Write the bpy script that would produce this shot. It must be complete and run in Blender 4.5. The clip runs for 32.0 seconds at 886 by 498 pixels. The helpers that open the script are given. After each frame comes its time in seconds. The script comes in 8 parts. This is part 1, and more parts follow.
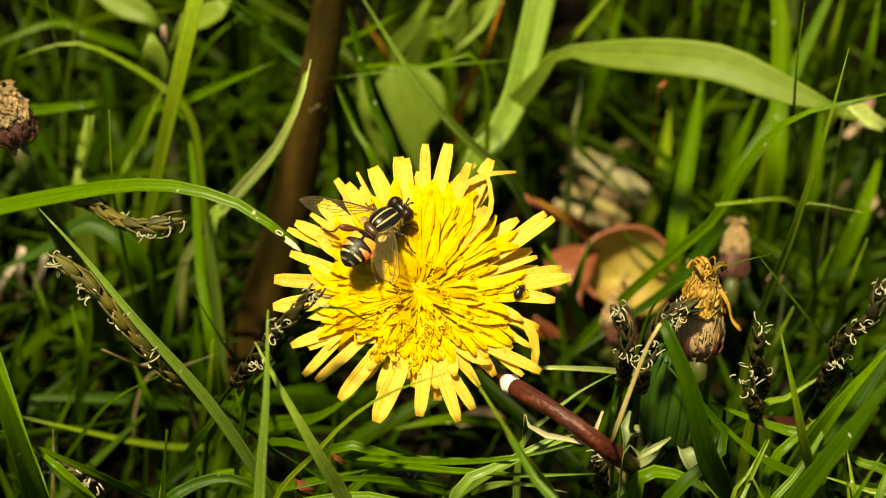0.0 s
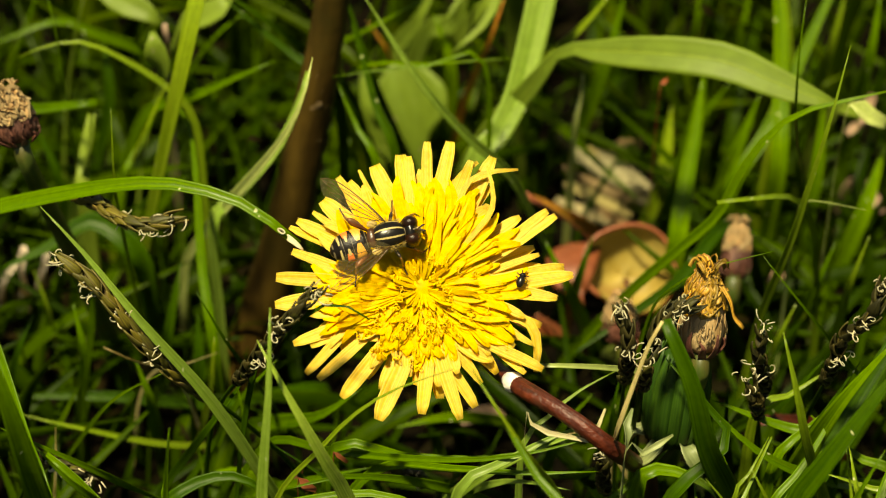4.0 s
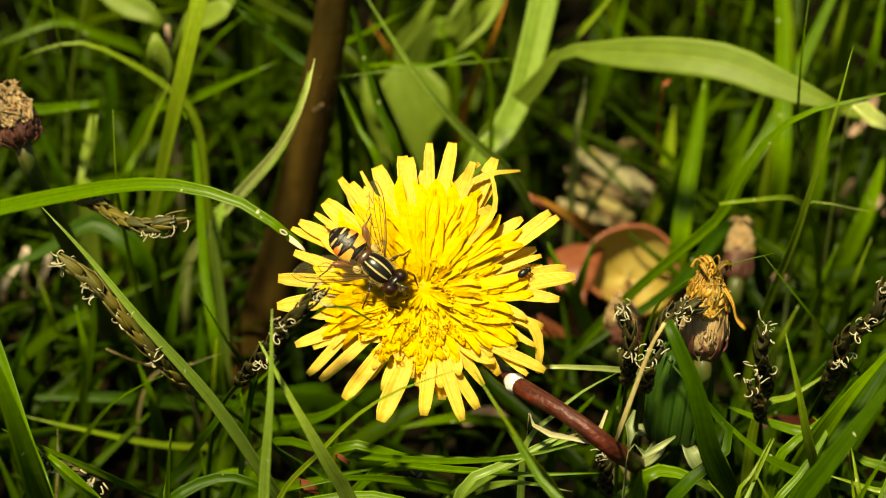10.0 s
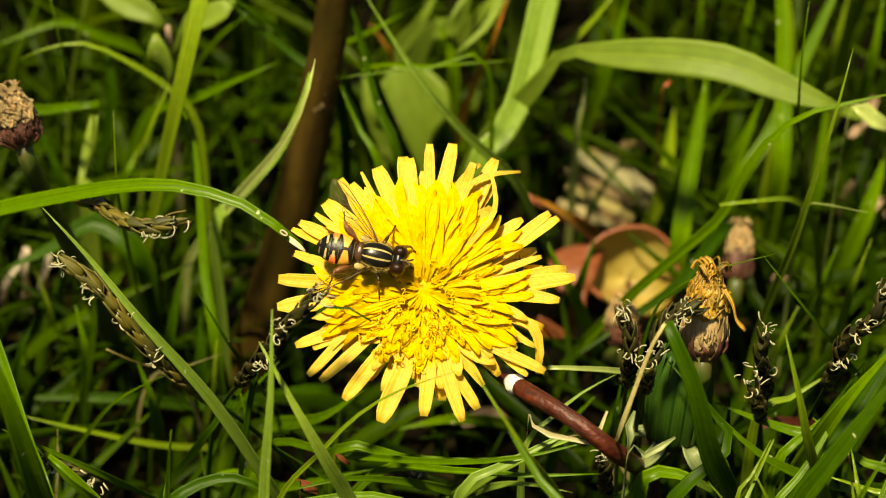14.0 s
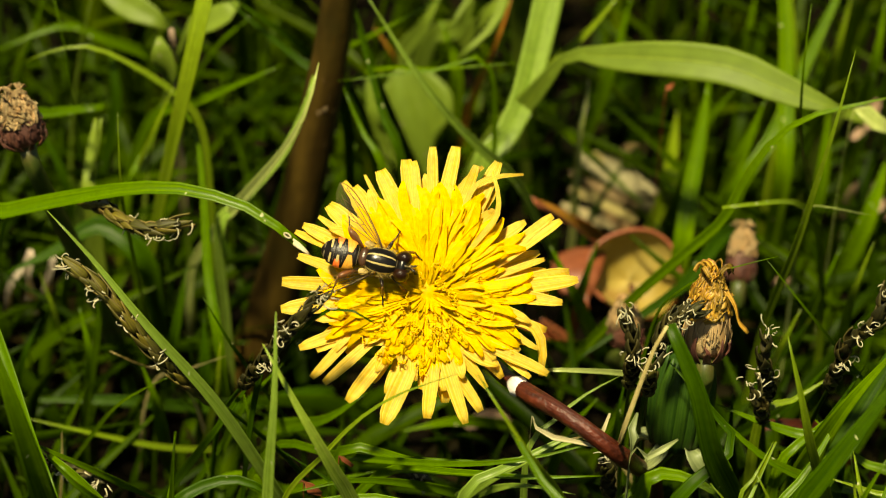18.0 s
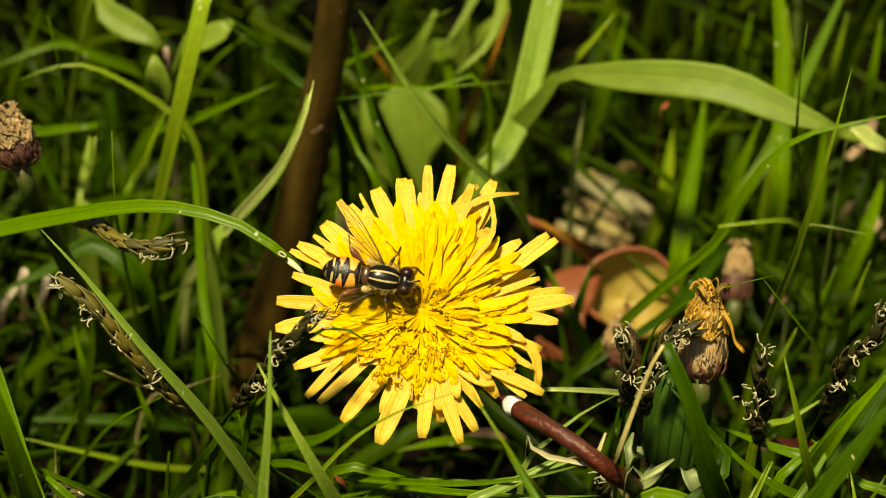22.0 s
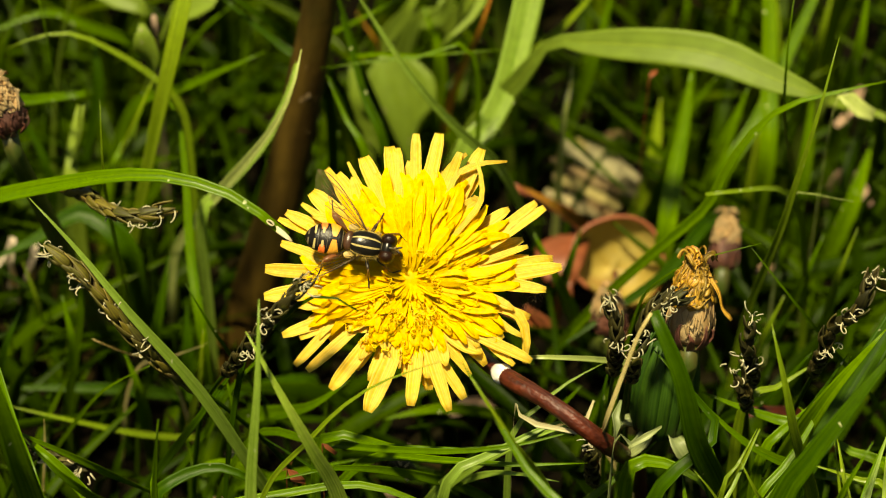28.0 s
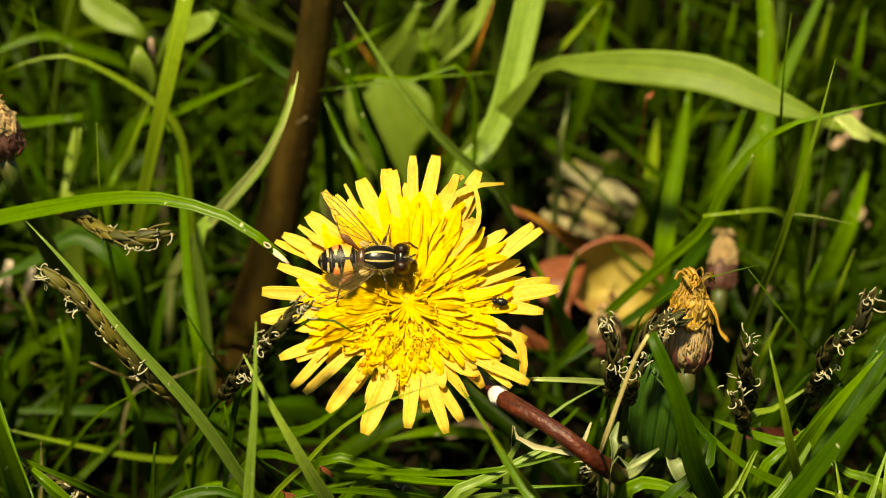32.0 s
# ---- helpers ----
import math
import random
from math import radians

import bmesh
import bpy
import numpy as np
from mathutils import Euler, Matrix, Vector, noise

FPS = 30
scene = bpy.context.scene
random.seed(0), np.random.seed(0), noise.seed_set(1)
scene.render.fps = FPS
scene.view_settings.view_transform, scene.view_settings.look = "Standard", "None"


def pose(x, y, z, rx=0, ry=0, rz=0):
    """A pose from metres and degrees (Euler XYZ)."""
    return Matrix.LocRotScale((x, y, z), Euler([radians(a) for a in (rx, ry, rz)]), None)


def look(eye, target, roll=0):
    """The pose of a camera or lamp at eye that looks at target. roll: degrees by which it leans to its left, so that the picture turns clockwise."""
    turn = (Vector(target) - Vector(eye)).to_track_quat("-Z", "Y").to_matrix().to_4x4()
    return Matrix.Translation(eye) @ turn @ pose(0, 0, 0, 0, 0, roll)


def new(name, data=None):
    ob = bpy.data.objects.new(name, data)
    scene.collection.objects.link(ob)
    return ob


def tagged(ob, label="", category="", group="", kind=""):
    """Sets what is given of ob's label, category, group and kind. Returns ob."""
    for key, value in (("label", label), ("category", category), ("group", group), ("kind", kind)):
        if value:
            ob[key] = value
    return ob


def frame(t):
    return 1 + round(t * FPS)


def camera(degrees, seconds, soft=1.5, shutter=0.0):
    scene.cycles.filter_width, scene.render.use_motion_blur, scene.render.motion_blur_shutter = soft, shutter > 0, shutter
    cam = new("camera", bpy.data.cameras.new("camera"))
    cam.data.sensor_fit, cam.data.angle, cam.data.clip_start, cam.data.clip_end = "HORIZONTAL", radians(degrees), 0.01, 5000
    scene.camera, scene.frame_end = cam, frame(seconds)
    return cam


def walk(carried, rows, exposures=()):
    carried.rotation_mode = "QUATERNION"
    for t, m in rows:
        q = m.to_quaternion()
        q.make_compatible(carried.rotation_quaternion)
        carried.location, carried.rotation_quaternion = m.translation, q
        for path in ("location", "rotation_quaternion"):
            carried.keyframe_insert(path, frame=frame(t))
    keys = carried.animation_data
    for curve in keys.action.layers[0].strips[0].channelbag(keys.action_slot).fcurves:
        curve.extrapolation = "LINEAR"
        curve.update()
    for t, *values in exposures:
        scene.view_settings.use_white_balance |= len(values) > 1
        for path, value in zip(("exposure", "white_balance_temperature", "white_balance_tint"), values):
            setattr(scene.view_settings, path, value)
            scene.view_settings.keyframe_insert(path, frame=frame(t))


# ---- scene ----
cam = camera(22, 32.0, soft=1.1)
cam.data.dof.use_dof = True
cam.data.dof.focus_distance = 0.307
cam.data.dof.aperture_fstop = 24
walk(cam, [
    (0, pose(0.00284, -0.25118, 0.25688, 55.019, -0.113, 0.007)),
    (0.5, pose(0.00284, -0.25122, 0.25691, 54.999, -0.067, -0.017)),
    (1, pose(0.00284, -0.25120, 0.25690, 54.980, -0.072, -0.005)),
    (1.5, pose(0.00284, -0.25112, 0.25684, 54.986, -0.064, 0.054)),
    (2, pose(0.00284, -0.25111, 0.25683, 55.002, -0.099, 0.110)),
    (2.5, pose(0.00284, -0.25112, 0.25684, 54.990, -0.074, 0.076)),
    (3, pose(0.00284, -0.25126, 0.25694, 54.970, -0.057, 0.058)),
    (3.5, pose(0.00284, -0.25117, 0.25688, 54.961, -0.028, 0.022)),
    (5.5, pose(0.00284, -0.25116, 0.25687, 54.998, -0.013, -0.017)),
    (6, pose(0.00284, -0.25118, 0.25689, 55.003, -0.049, 0.006)),
    (6.5, pose(0.00284, -0.25108, 0.25682, 54.990, -0.050, 0.009)),
    (7, pose(0.00284, -0.25118, 0.25689, 55.003, -0.047, 0.013)),
    (7.5, pose(0.00284, -0.25119, 0.25689, 55.003, -0.036, -0.003)),
    (8, pose(0.00284, -0.25112, 0.25684, 55.000, -0.013, -0.017)),
    (8.5, pose(0.00284, -0.25112, 0.25684, 55.000, -0.013, -0.017)),
    (9, pose(0.00284, -0.25112, 0.25684, 55.000, -0.000, 0.000)),
    (9.5, pose(0.00284, -0.25097, 0.25674, 54.992, -0.009, 0.054)),
    (10, pose(0.00284, -0.25107, 0.25680, 54.997, -0.003, 0.056)),
    (10.5, pose(0.00284, -0.25103, 0.25678, 55.000, 0.021, 0.050)),
    (11, pose(0.00284, -0.25121, 0.25690, 55.015, -0.055, 0.074)),
    (11.5, pose(0.00284, -0.25114, 0.25685, 55.019, -0.073, 0.073)),
    (12, pose(0.00284, -0.25118, 0.25689, 55.021, -0.088, 0.079)),
    (12.5, pose(0.00284, -0.25112, 0.25684, 55.033, -0.078, 0.083)),
    (13, pose(0.00284, -0.25106, 0.25680, 55.013, -0.078, 0.088)),
    (13.5, pose(0.00284, -0.25112, 0.25684, 55.014, -0.084, 0.106)),
    (14, pose(0.00284, -0.25114, 0.25685, 55.017, -0.053, 0.097)),
    (14.5, pose(0.00284, -0.25113, 0.25685, 55.029, -0.023, 0.084)),
    (16.5, pose(0.00284, -0.25104, 0.25678, 55.082, -0.048, 0.118)),
    (17, pose(0.00284, -0.25124, 0.25693, 55.091, -0.019, 0.126)),
    (17.5, pose(0.00284, -0.25141, 0.25705, 55.086, -0.012, 0.152)),
    (18, pose(0.00284, -0.25182, 0.25733, 55.081, -0.006, 0.162)),
    (18.5, pose(0.00284, -0.25195, 0.25743, 55.079, 0.031, 0.169)),
    (19, pose(0.00284, -0.25234, 0.25769, 55.081, 0.037, 0.206)),
    (19.5, pose(0.00284, -0.25245, 0.25777, 55.146, 0.086, 0.205)),
    (20, pose(0.00284, -0.25233, 0.25769, 55.308, 0.094, 0.168)),
    (20.5, pose(0.00284, -0.25227, 0.25765, 55.535, 0.017, 0.214)),
    (21, pose(0.00284, -0.25201, 0.25746, 55.761, -0.008, 0.198)),
    (21.5, pose(0.00284, -0.25115, 0.25686, 55.857, -0.057, 0.186)),
    (22, pose(0.00284, -0.25104, 0.25678, 55.557, -0.090, 0.073)),
    (22.5, pose(0.00284, -0.25097, 0.25673, 55.031, -0.106, -0.055)),
    (23, pose(0.00284, -0.25088, 0.25667, 54.474, -0.238, -0.123)),
    (23.5, pose(0.00284, -0.25109, 0.25682, 54.068, -0.284, -0.192)),
    (24, pose(0.00284, -0.25111, 0.25684, 53.756, -0.403, -0.222)),
    (24.5, pose(0.00284, -0.25107, 0.25681, 53.627, -0.458, -0.286)),
    (25, pose(0.00284, -0.25104, 0.25679, 53.624, -0.440, -0.319)),
    (25.5, pose(0.00284, -0.25130, 0.25696, 53.640, -0.381, -0.346)),
    (27.5, pose(0.00284, -0.25114, 0.25685, 54.525, -0.218, -0.212)),
    (28, pose(0.00284, -0.25134, 0.25699, 54.759, -0.204, -0.208)),
    (28.5, pose(0.00284, -0.25122, 0.25691, 54.911, -0.183, -0.206)),
    (29, pose(0.00284, -0.25118, 0.25688, 55.039, -0.205, -0.191)),
    (29.5, pose(0.00284, -0.25113, 0.25685, 55.133, -0.163, -0.253)),
    (30, pose(0.00284, -0.25113, 0.25685, 55.218, -0.169, -0.276)),
    (30.5, pose(0.00284, -0.25121, 0.25691, 55.261, -0.192, -0.266)),
    (31, pose(0.00284, -0.25120, 0.25690, 55.305, -0.207, -0.260)),
    (31.5, pose(0.00284, -0.25115, 0.25686, 55.322, -0.198, -0.285)),
    (32, pose(0.00284, -0.25128, 0.25695, 55.316, -0.159, -0.333)),
], exposures=((0, 0.83, 9800, -2), (3.5, 0.81, 9800, -2), (6, 0.67, 9800, -2), (9, 0.83, 9800, -2), (14.5, 0.83, 9800, -2), (17, 0.73, 9800, -2), (20, 0.70, 9800, -2), (22, 0.66, 9800, -2), (23, 0.71, 9800, -2), (24, 0.79, 9800, -2), (29, 0.79, 9800, -2), (30, 0.75, 9800, -2), (32, 0.83, 9800, -2)))

# ---- light ----
world = bpy.data.worlds.new("sky")
scene.world = world
world.use_nodes = True
SUN_ELEVATION, SUN_AZIMUTH = radians(68), radians(-120)
sky = world.node_tree.nodes.new("ShaderNodeTexSky")
sky.sky_type, sky.sun_disc = "NISHITA", False
sky.sun_elevation, sky.sun_rotation = SUN_ELEVATION, radians(90) - SUN_AZIMUTH
world.node_tree.links.new(sky.outputs[0], world.node_tree.nodes["Background"].inputs[0])
world.node_tree.nodes["Background"].inputs[1].default_value = 0.045
sun = new("sun", bpy.data.lights.new("sun", "SUN"))
sun.data.energy, sun.data.angle, sun.data.color = 4.9, radians(5.5), (1.0, 0.94, 0.80)
sun_way = Vector((math.cos(SUN_ELEVATION) * math.cos(SUN_AZIMUTH), math.cos(SUN_ELEVATION) * math.sin(SUN_AZIMUTH), math.sin(SUN_ELEVATION)))
sun.matrix_world = look(sun_way * 3, (0, 0, 0))


# ---- materials ----
def ramp(nodes, links, source, stops):
    r = nodes.new("ShaderNodeValToRGB")
    while len(r.color_ramp.elements) < len(stops):
        r.color_ramp.elements.new(0.5)
    for e, (place, colour) in zip(r.color_ramp.elements, stops):
        e.position, e.color = place, (*colour, 1)
    links.new(source, r.inputs[0])
    return r.outputs[0]


def blend(nodes, links, kind, fac, a, b):
    m = nodes.new("ShaderNodeMix")
    m.data_type, m.blend_type = "RGBA", kind
    if isinstance(fac, float):
        m.inputs[0].default_value = fac
    else:
        links.new(fac, m.inputs[0])
    for socket, value in ((m.inputs[6], a), (m.inputs[7], b)):
        if isinstance(value, tuple):
            socket.default_value = (*value, 1)
        else:
            links.new(value, socket)
    return m.outputs[2]


def material(name, dark, light, rough=0.5, through_light=0.0, streak=(60, 1.2), spots=None, spot_amount=0.35, grain=900.0,
             bump=0.15, island=False, vary=0.25, uv=True, spec=0.5, edge=None, glow=(1.16, 1.15, 0.5), veins=None, specks=None):
    """A surface with streaks along its length, fine grain, blotches and a shift from piece to piece."""
    m = bpy.data.materials.new(name)
    m.use_nodes = True
    nodes, links = m.node_tree.nodes, m.node_tree.links
    shader = nodes["Principled BSDF"]
    coords = nodes.new("ShaderNodeTexCoord")
    scale = nodes.new("ShaderNodeMapping")
    scale.inputs["Scale"].default_value = (streak[0], streak[1], 1) if uv else (streak[0] * 10, streak[0] * 10, streak[1] * 10)
    links.new(coords.outputs["UV" if uv else "Object"], scale.inputs[0])
    lines = nodes.new("ShaderNodeTexNoise")
    lines.inputs["Scale"].default_value, lines.inputs["Detail"].default_value = 1.0, 3.0
    links.new(scale.outputs[0], lines.inputs["Vector"])
    colour = ramp(nodes, links, lines.outputs[0], [(0.36, dark), (0.64, light)])
    fine = nodes.new("ShaderNodeTexNoise")
    fine.inputs["Scale"].default_value, fine.inputs["Detail"].default_value = grain, 4.0
    links.new(coords.outputs["Object"], fine.inputs["Vector"])
    blotch = nodes.new("ShaderNodeTexNoise")
    blotch.inputs["Scale"].default_value, blotch.inputs["Detail"].default_value = grain / 7, 3.0
    links.new(coords.outputs["Object"], blotch.inputs["Vector"])
    grey = ramp(nodes, links, fine.outputs[0], [(0.25, (0.72, 0.72, 0.72)), (0.75, (1.15, 1.15, 1.15))])
    colour = blend(nodes, links, "MULTIPLY", 0.6, colour, grey)
    if spots:
        where = ramp(nodes, links, blotch.outputs[0], [(1 - spot_amount - 0.12, (0, 0, 0)), (1 - spot_amount + 0.08, (1, 1, 1))])
        colour = blend(nodes, links, "MIX", where, colour, spots)
    if veins:
        ribs, across = nodes.new("ShaderNodeTexNoise"), nodes.new("ShaderNodeMapping")
        across.inputs["Scale"].default_value = (veins[0], 0.12, 1)
        links.new(coords.outputs["UV"], across.inputs[0])
        links.new(across.outputs[0], ribs.inputs["Vector"])
        ribs.inputs["Scale"].default_value, ribs.inputs["Detail"].default_value = 1.0, 1.0
        low, high = 1 - veins[1], 1 + veins[1]
        colour = blend(nodes, links, "MULTIPLY", 1.0, colour, ramp(nodes, links, ribs.outputs[0], [(0.38, (low, low, low)), (0.62, (high, high, high))]))
    if specks:
        dots = nodes.new("ShaderNodeTexNoise")
        dots.inputs["Scale"].default_value, dots.inputs["Detail"].default_value = 650, 1.0
        links.new(coords.outputs["Object"], dots.inputs["Vector"])
        colour = blend(nodes, links, "MIX", ramp(nodes, links, dots.outputs[0], [(0.75, (0, 0, 0)), (0.79, (1, 1, 1))]), colour, specks)
    if edge:
        split = nodes.new("ShaderNodeSeparateXYZ")
        links.new(coords.outputs["UV"], split.inputs[0])
        where = ramp(nodes, links, split.outputs[0], [(0.0, (1, 1, 1)), (0.09, (0, 0, 0)), (0.91, (0, 0, 0)), (1.0, (1, 1, 1))])
        colour = blend(nodes, links, "MIX", where, colour, edge)
    own = nodes.new("ShaderNodeNewGeometry" if island else "ShaderNodeObjectInfo")
    shade = ramp(nodes, links, own.outputs["Random Per Island" if island else "Random"],
                 [(0.0, (1 - vary, 1 - vary * 0.9, 1 - vary)), (0.55, (1, 1, 1)), (1.0, (1 + vary * 0.9, 1 + vary * 0.55, 1 + vary * 0.2))])
    colour = blend(nodes, links, "MULTIPLY", 1.0, colour, shade)
    links.new(colour, shader.inputs["Base Color"])
    shader.inputs["Roughness"].default_value = rough
    shader.inputs["Specular IOR Level"].default_value = spec
    relief = nodes.new("ShaderNodeBump")
    relief.inputs["Strength"].default_value, relief.inputs["Distance"].default_value = bump, 0.0003
    both = nodes.new("ShaderNodeMath")
    both.operation = "ADD"
    links.new(lines.outputs[0], both.inputs[0])
    links.new(fine.outputs[0], both.inputs[1])
    links.new(both.outputs[0], relief.inputs["Height"])
    links.new(relief.outputs[0], shader.inputs["Normal"])
    if through_light:
        leaf = nodes.new("ShaderNodeBsdfTranslucent")
        warm = blend(nodes, links, "MULTIPLY", 1.0, colour, glow)
        links.new(warm, leaf.inputs[0])
        mix = nodes.new("ShaderNodeMixShader")
        mix.inputs[0].default_value = through_light
        links.new(shader.outputs[0], mix.inputs[1])
        links.new(leaf.outputs[0], mix.inputs[2])
        links.new(mix.outputs[0], nodes["Material Output"].inputs[0])
    return m


GRASS = {
    # specks here: water spots and small glints painted into the grass colour
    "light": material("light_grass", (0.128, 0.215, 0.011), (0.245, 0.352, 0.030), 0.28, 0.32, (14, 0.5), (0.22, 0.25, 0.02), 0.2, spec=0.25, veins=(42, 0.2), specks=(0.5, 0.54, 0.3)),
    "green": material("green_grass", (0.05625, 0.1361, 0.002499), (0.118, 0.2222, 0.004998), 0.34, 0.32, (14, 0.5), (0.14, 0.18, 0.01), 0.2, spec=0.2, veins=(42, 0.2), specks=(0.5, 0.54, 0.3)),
    # darker copy of the green: shade on blades and stalks put into the colour
    "dark": material("shade_toned_grass", (0.01861, 0.0565, 0.001665), (0.03988, 0.09307, 0.002774), 0.38, 0.28, (14, 0.5), (0.06, 0.1, 0.008), 0.2, spec=0.12, veins=(42, 0.2), specks=(0.5, 0.54, 0.3)),
    "pale": material("pale_grass", (0.32, 0.40, 0.10), (0.50, 0.57, 0.21), 0.27, 0.25, (14, 0.5), (0.34, 0.36, 0.1), 0.25, spec=0.5, veins=(42, 0.2), specks=(0.5, 0.54, 0.3)),
    "sage": material("sage_grass", (0.155, 0.265, 0.028), (0.29, 0.42, 0.075), 0.34, 0.3, (14, 0.5), (0.27, 0.32, 0.07), 0.2, spec=0.3, veins=(42, 0.2), specks=(0.5, 0.54, 0.3)),
    "dry": material("dry_grass", (0.40, 0.31, 0.10), (0.68, 0.57, 0.26), 0.6, 0.2, (12, 0.5), (0.28, 0.18, 0.05), 0.35),
    "cream": material("cream_straw", (0.30, 0.26, 0.13), (0.52, 0.47, 0.28), 0.7, 0.15, (12, 0.5), (0.36, 0.27, 0.12), 0.25),
    "rust": material("rusty_grass", (0.38, 0.15, 0.022), (0.58, 0.26, 0.035), 0.5, 0.2, (12, 0.5), (0.2, 0.2, 0.02), 0.35),
}
MIDRIB = {kind: GRASS["light" if kind in ("green", "dark") else "pale"] for kind in GRASS}
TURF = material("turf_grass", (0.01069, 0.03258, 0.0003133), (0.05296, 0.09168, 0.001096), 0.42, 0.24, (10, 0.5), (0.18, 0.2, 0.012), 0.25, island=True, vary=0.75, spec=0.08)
# brown litter, darkened so its colour carries the shade under the grass
LITTER = material("shade_dark_leaves", (0.0048, 0.004, 0.00096), (0.016, 0.012, 0.00256), 0.75, 0.1, (8, 1), (0.022, 0.014, 0.005), 0.2, island=True, vary=0.5, spec=0.05)
# soil near black: the deep shade between blades is put into its colour
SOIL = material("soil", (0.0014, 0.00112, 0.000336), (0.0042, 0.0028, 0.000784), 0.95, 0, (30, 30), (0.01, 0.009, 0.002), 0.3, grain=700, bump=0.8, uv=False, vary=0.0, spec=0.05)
PETAL = material("yellow_ray", (0.94, 0.655, 0.012), (0.96, 0.73, 0.026), 0.55, 0.55, (16, 0.4), (0.95, 0.68, 0.012), 0.2, grain=1500, bump=0.08, vary=0.03, spec=0.25, edge=(0.96, 0.72, 0.03), glow=(1.15, 1.18, 0.6), veins=(20, 0.06))
RIM_PETAL = material("pale_yellow_ray", (0.87, 0.595, 0.026), (0.94, 0.745, 0.18), 0.5, 0.5, (15, 0.4), (0.90, 0.64, 0.04), 0.2, grain=1500, bump=0.25, vary=0.05, spec=0.3, edge=(0.94, 0.73, 0.16), glow=(1.1, 1.1, 0.7), veins=(22, 0.13))
STYLE = material("golden_style", (0.85, 0.5, 0.01), (0.95, 0.65, 0.03), 0.6, 0.1, (9, 1), grain=2500)
BRACT = material("green_bract", (0.06, 0.12, 0.02), (0.12, 0.2, 0.05), 0.5, 0.1, (10, 0.6), (0.16, 0.1, 0.05), 0.3)
HOLLOW_STEM = material("flower_stem", (0.045, 0.075, 0.010), (0.09, 0.12, 0.02), 0.45, 0.1, (10, 0.5), (0.1, 0.05, 0.02), 0.3)
BARK = material("brown_bark", (0.036, 0.020, 0.0035), (0.078, 0.046, 0.008), 0.6, 0, (7, 0.6), (0.026, 0.021, 0.003), 0.35, grain=500, bump=0.5, spec=0.12)
RED_BARK = material("red_bark", (0.040, 0.007, 0.003), (0.135, 0.024, 0.010), 0.45, 0, (7, 2.5), (0.07, 0.035, 0.02), 0.3, grain=1400, bump=0.7, spec=0.35, specks=(0.3, 0.26, 0.2))
FUNGUS = material("white_crust", (0.6, 0.58, 0.55), (0.85, 0.84, 0.82), 0.8, 0, (9, 2), (0.45, 0.4, 0.36), 0.3, bump=0.7)
LENTICEL = material("pale_cork", (0.09, 0.055, 0.02), (0.17, 0.11, 0.05), 0.8, 0, (9, 2), bump=0.6)
# darker copy of TURF: shade low in the lawn put into the green
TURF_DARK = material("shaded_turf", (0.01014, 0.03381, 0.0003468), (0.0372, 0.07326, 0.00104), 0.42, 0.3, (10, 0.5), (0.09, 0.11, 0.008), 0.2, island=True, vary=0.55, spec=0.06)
RED_LEAF = material("red_leaf", (0.221, 0.0527, 0.0187), (0.34, 0.09775, 0.03825), 0.5, 0.15, (4, 0.4), (0.2, 0.06, 0.03), 0.3, grain=500)
OCHRE_LEAF = material("ochre_leaf", (0.33, 0.225, 0.0375), (0.495, 0.375, 0.105), 0.55, 0.15, (4, 0.4), (0.3, 0.15, 0.04), 0.3, grain=500)
BROAD = material("broad_leaf", (0.178, 0.262, 0.028), (0.205, 0.302, 0.040), 0.5, 0.35, (6, 0.4), (0.24, 0.31, 0.06), 0.25, grain=400, bump=0.08, spec=0.25, specks=(0.34, 0.30, 0.16))
CALYX = material("withered_bract", (0.30, 0.18, 0.07), (0.60, 0.45, 0.24), 0.7, 0.15, (6, 0.5), (0.30, 0.14, 0.06), 0.35, grain=1200, bump=0.5, vary=0.25)
PURPLE_BRACT = material("purple_bract", (0.06, 0.016, 0.013), (0.17, 0.065, 0.04), 0.6, 0.1, (8, 0.6), (0.3, 0.22, 0.12), 0.25, grain=1200, bump=0.4)
# pale spots: cream tone plus highlights painted onto the shrivelled rays
WITHERED = material("withered_ray", (0.13, 0.045, 0.004), (0.72, 0.46, 0.07), 0.45, 0.2, (5, 0.5), (0.86, 0.78, 0.5), 0.25, grain=1500, bump=0.4, vary=0.55)
TAN = material("tan_pappus", (0.16, 0.075, 0.025), (0.62, 0.45, 0.23), 0.7, 0.15, (9, 0.8), (0.25, 0.1, 0.04), 0.3, grain=1500, bump=0.4, vary=0.4)
SCALE = material("dark_scale", (0.010, 0.009, 0.003), (0.045, 0.040, 0.010), 0.55, 0, (10, 1), (0.10, 0.11, 0.02), 0.3, grain=1800, vary=0.5, spec=0.2, edge=(0.05, 0.045, 0.014))
OLIVE_SCALE = material("olive_scale", (0.034, 0.028, 0.002), (0.15, 0.14, 0.012), 0.6, 0.1, (7, 0.8), (0.030, 0.014, 0.004), 0.35, grain=1800, vary=0.5, edge=(0.13, 0.105, 0.022))
STIGMA = material("cream_stigma", (0.36, 0.33, 0.20), (0.60, 0.56, 0.39), 0.6, 0.1, (10, 2), grain=2500, vary=0.2)
BUD_GREEN = material("bud_green", (0.014, 0.05, 0.004), (0.036, 0.09, 0.008), 0.5, 0.1, (12, 0.5), (0.03, 0.06, 0.006), 0.3, spec=0.3)
BUD_WHITE = material("pale_bract", (0.16, 0.21, 0.07), (0.33, 0.38, 0.17), 0.5, 0.2, (9, 0.6), (0.35, 0.4, 0.2), 0.3)
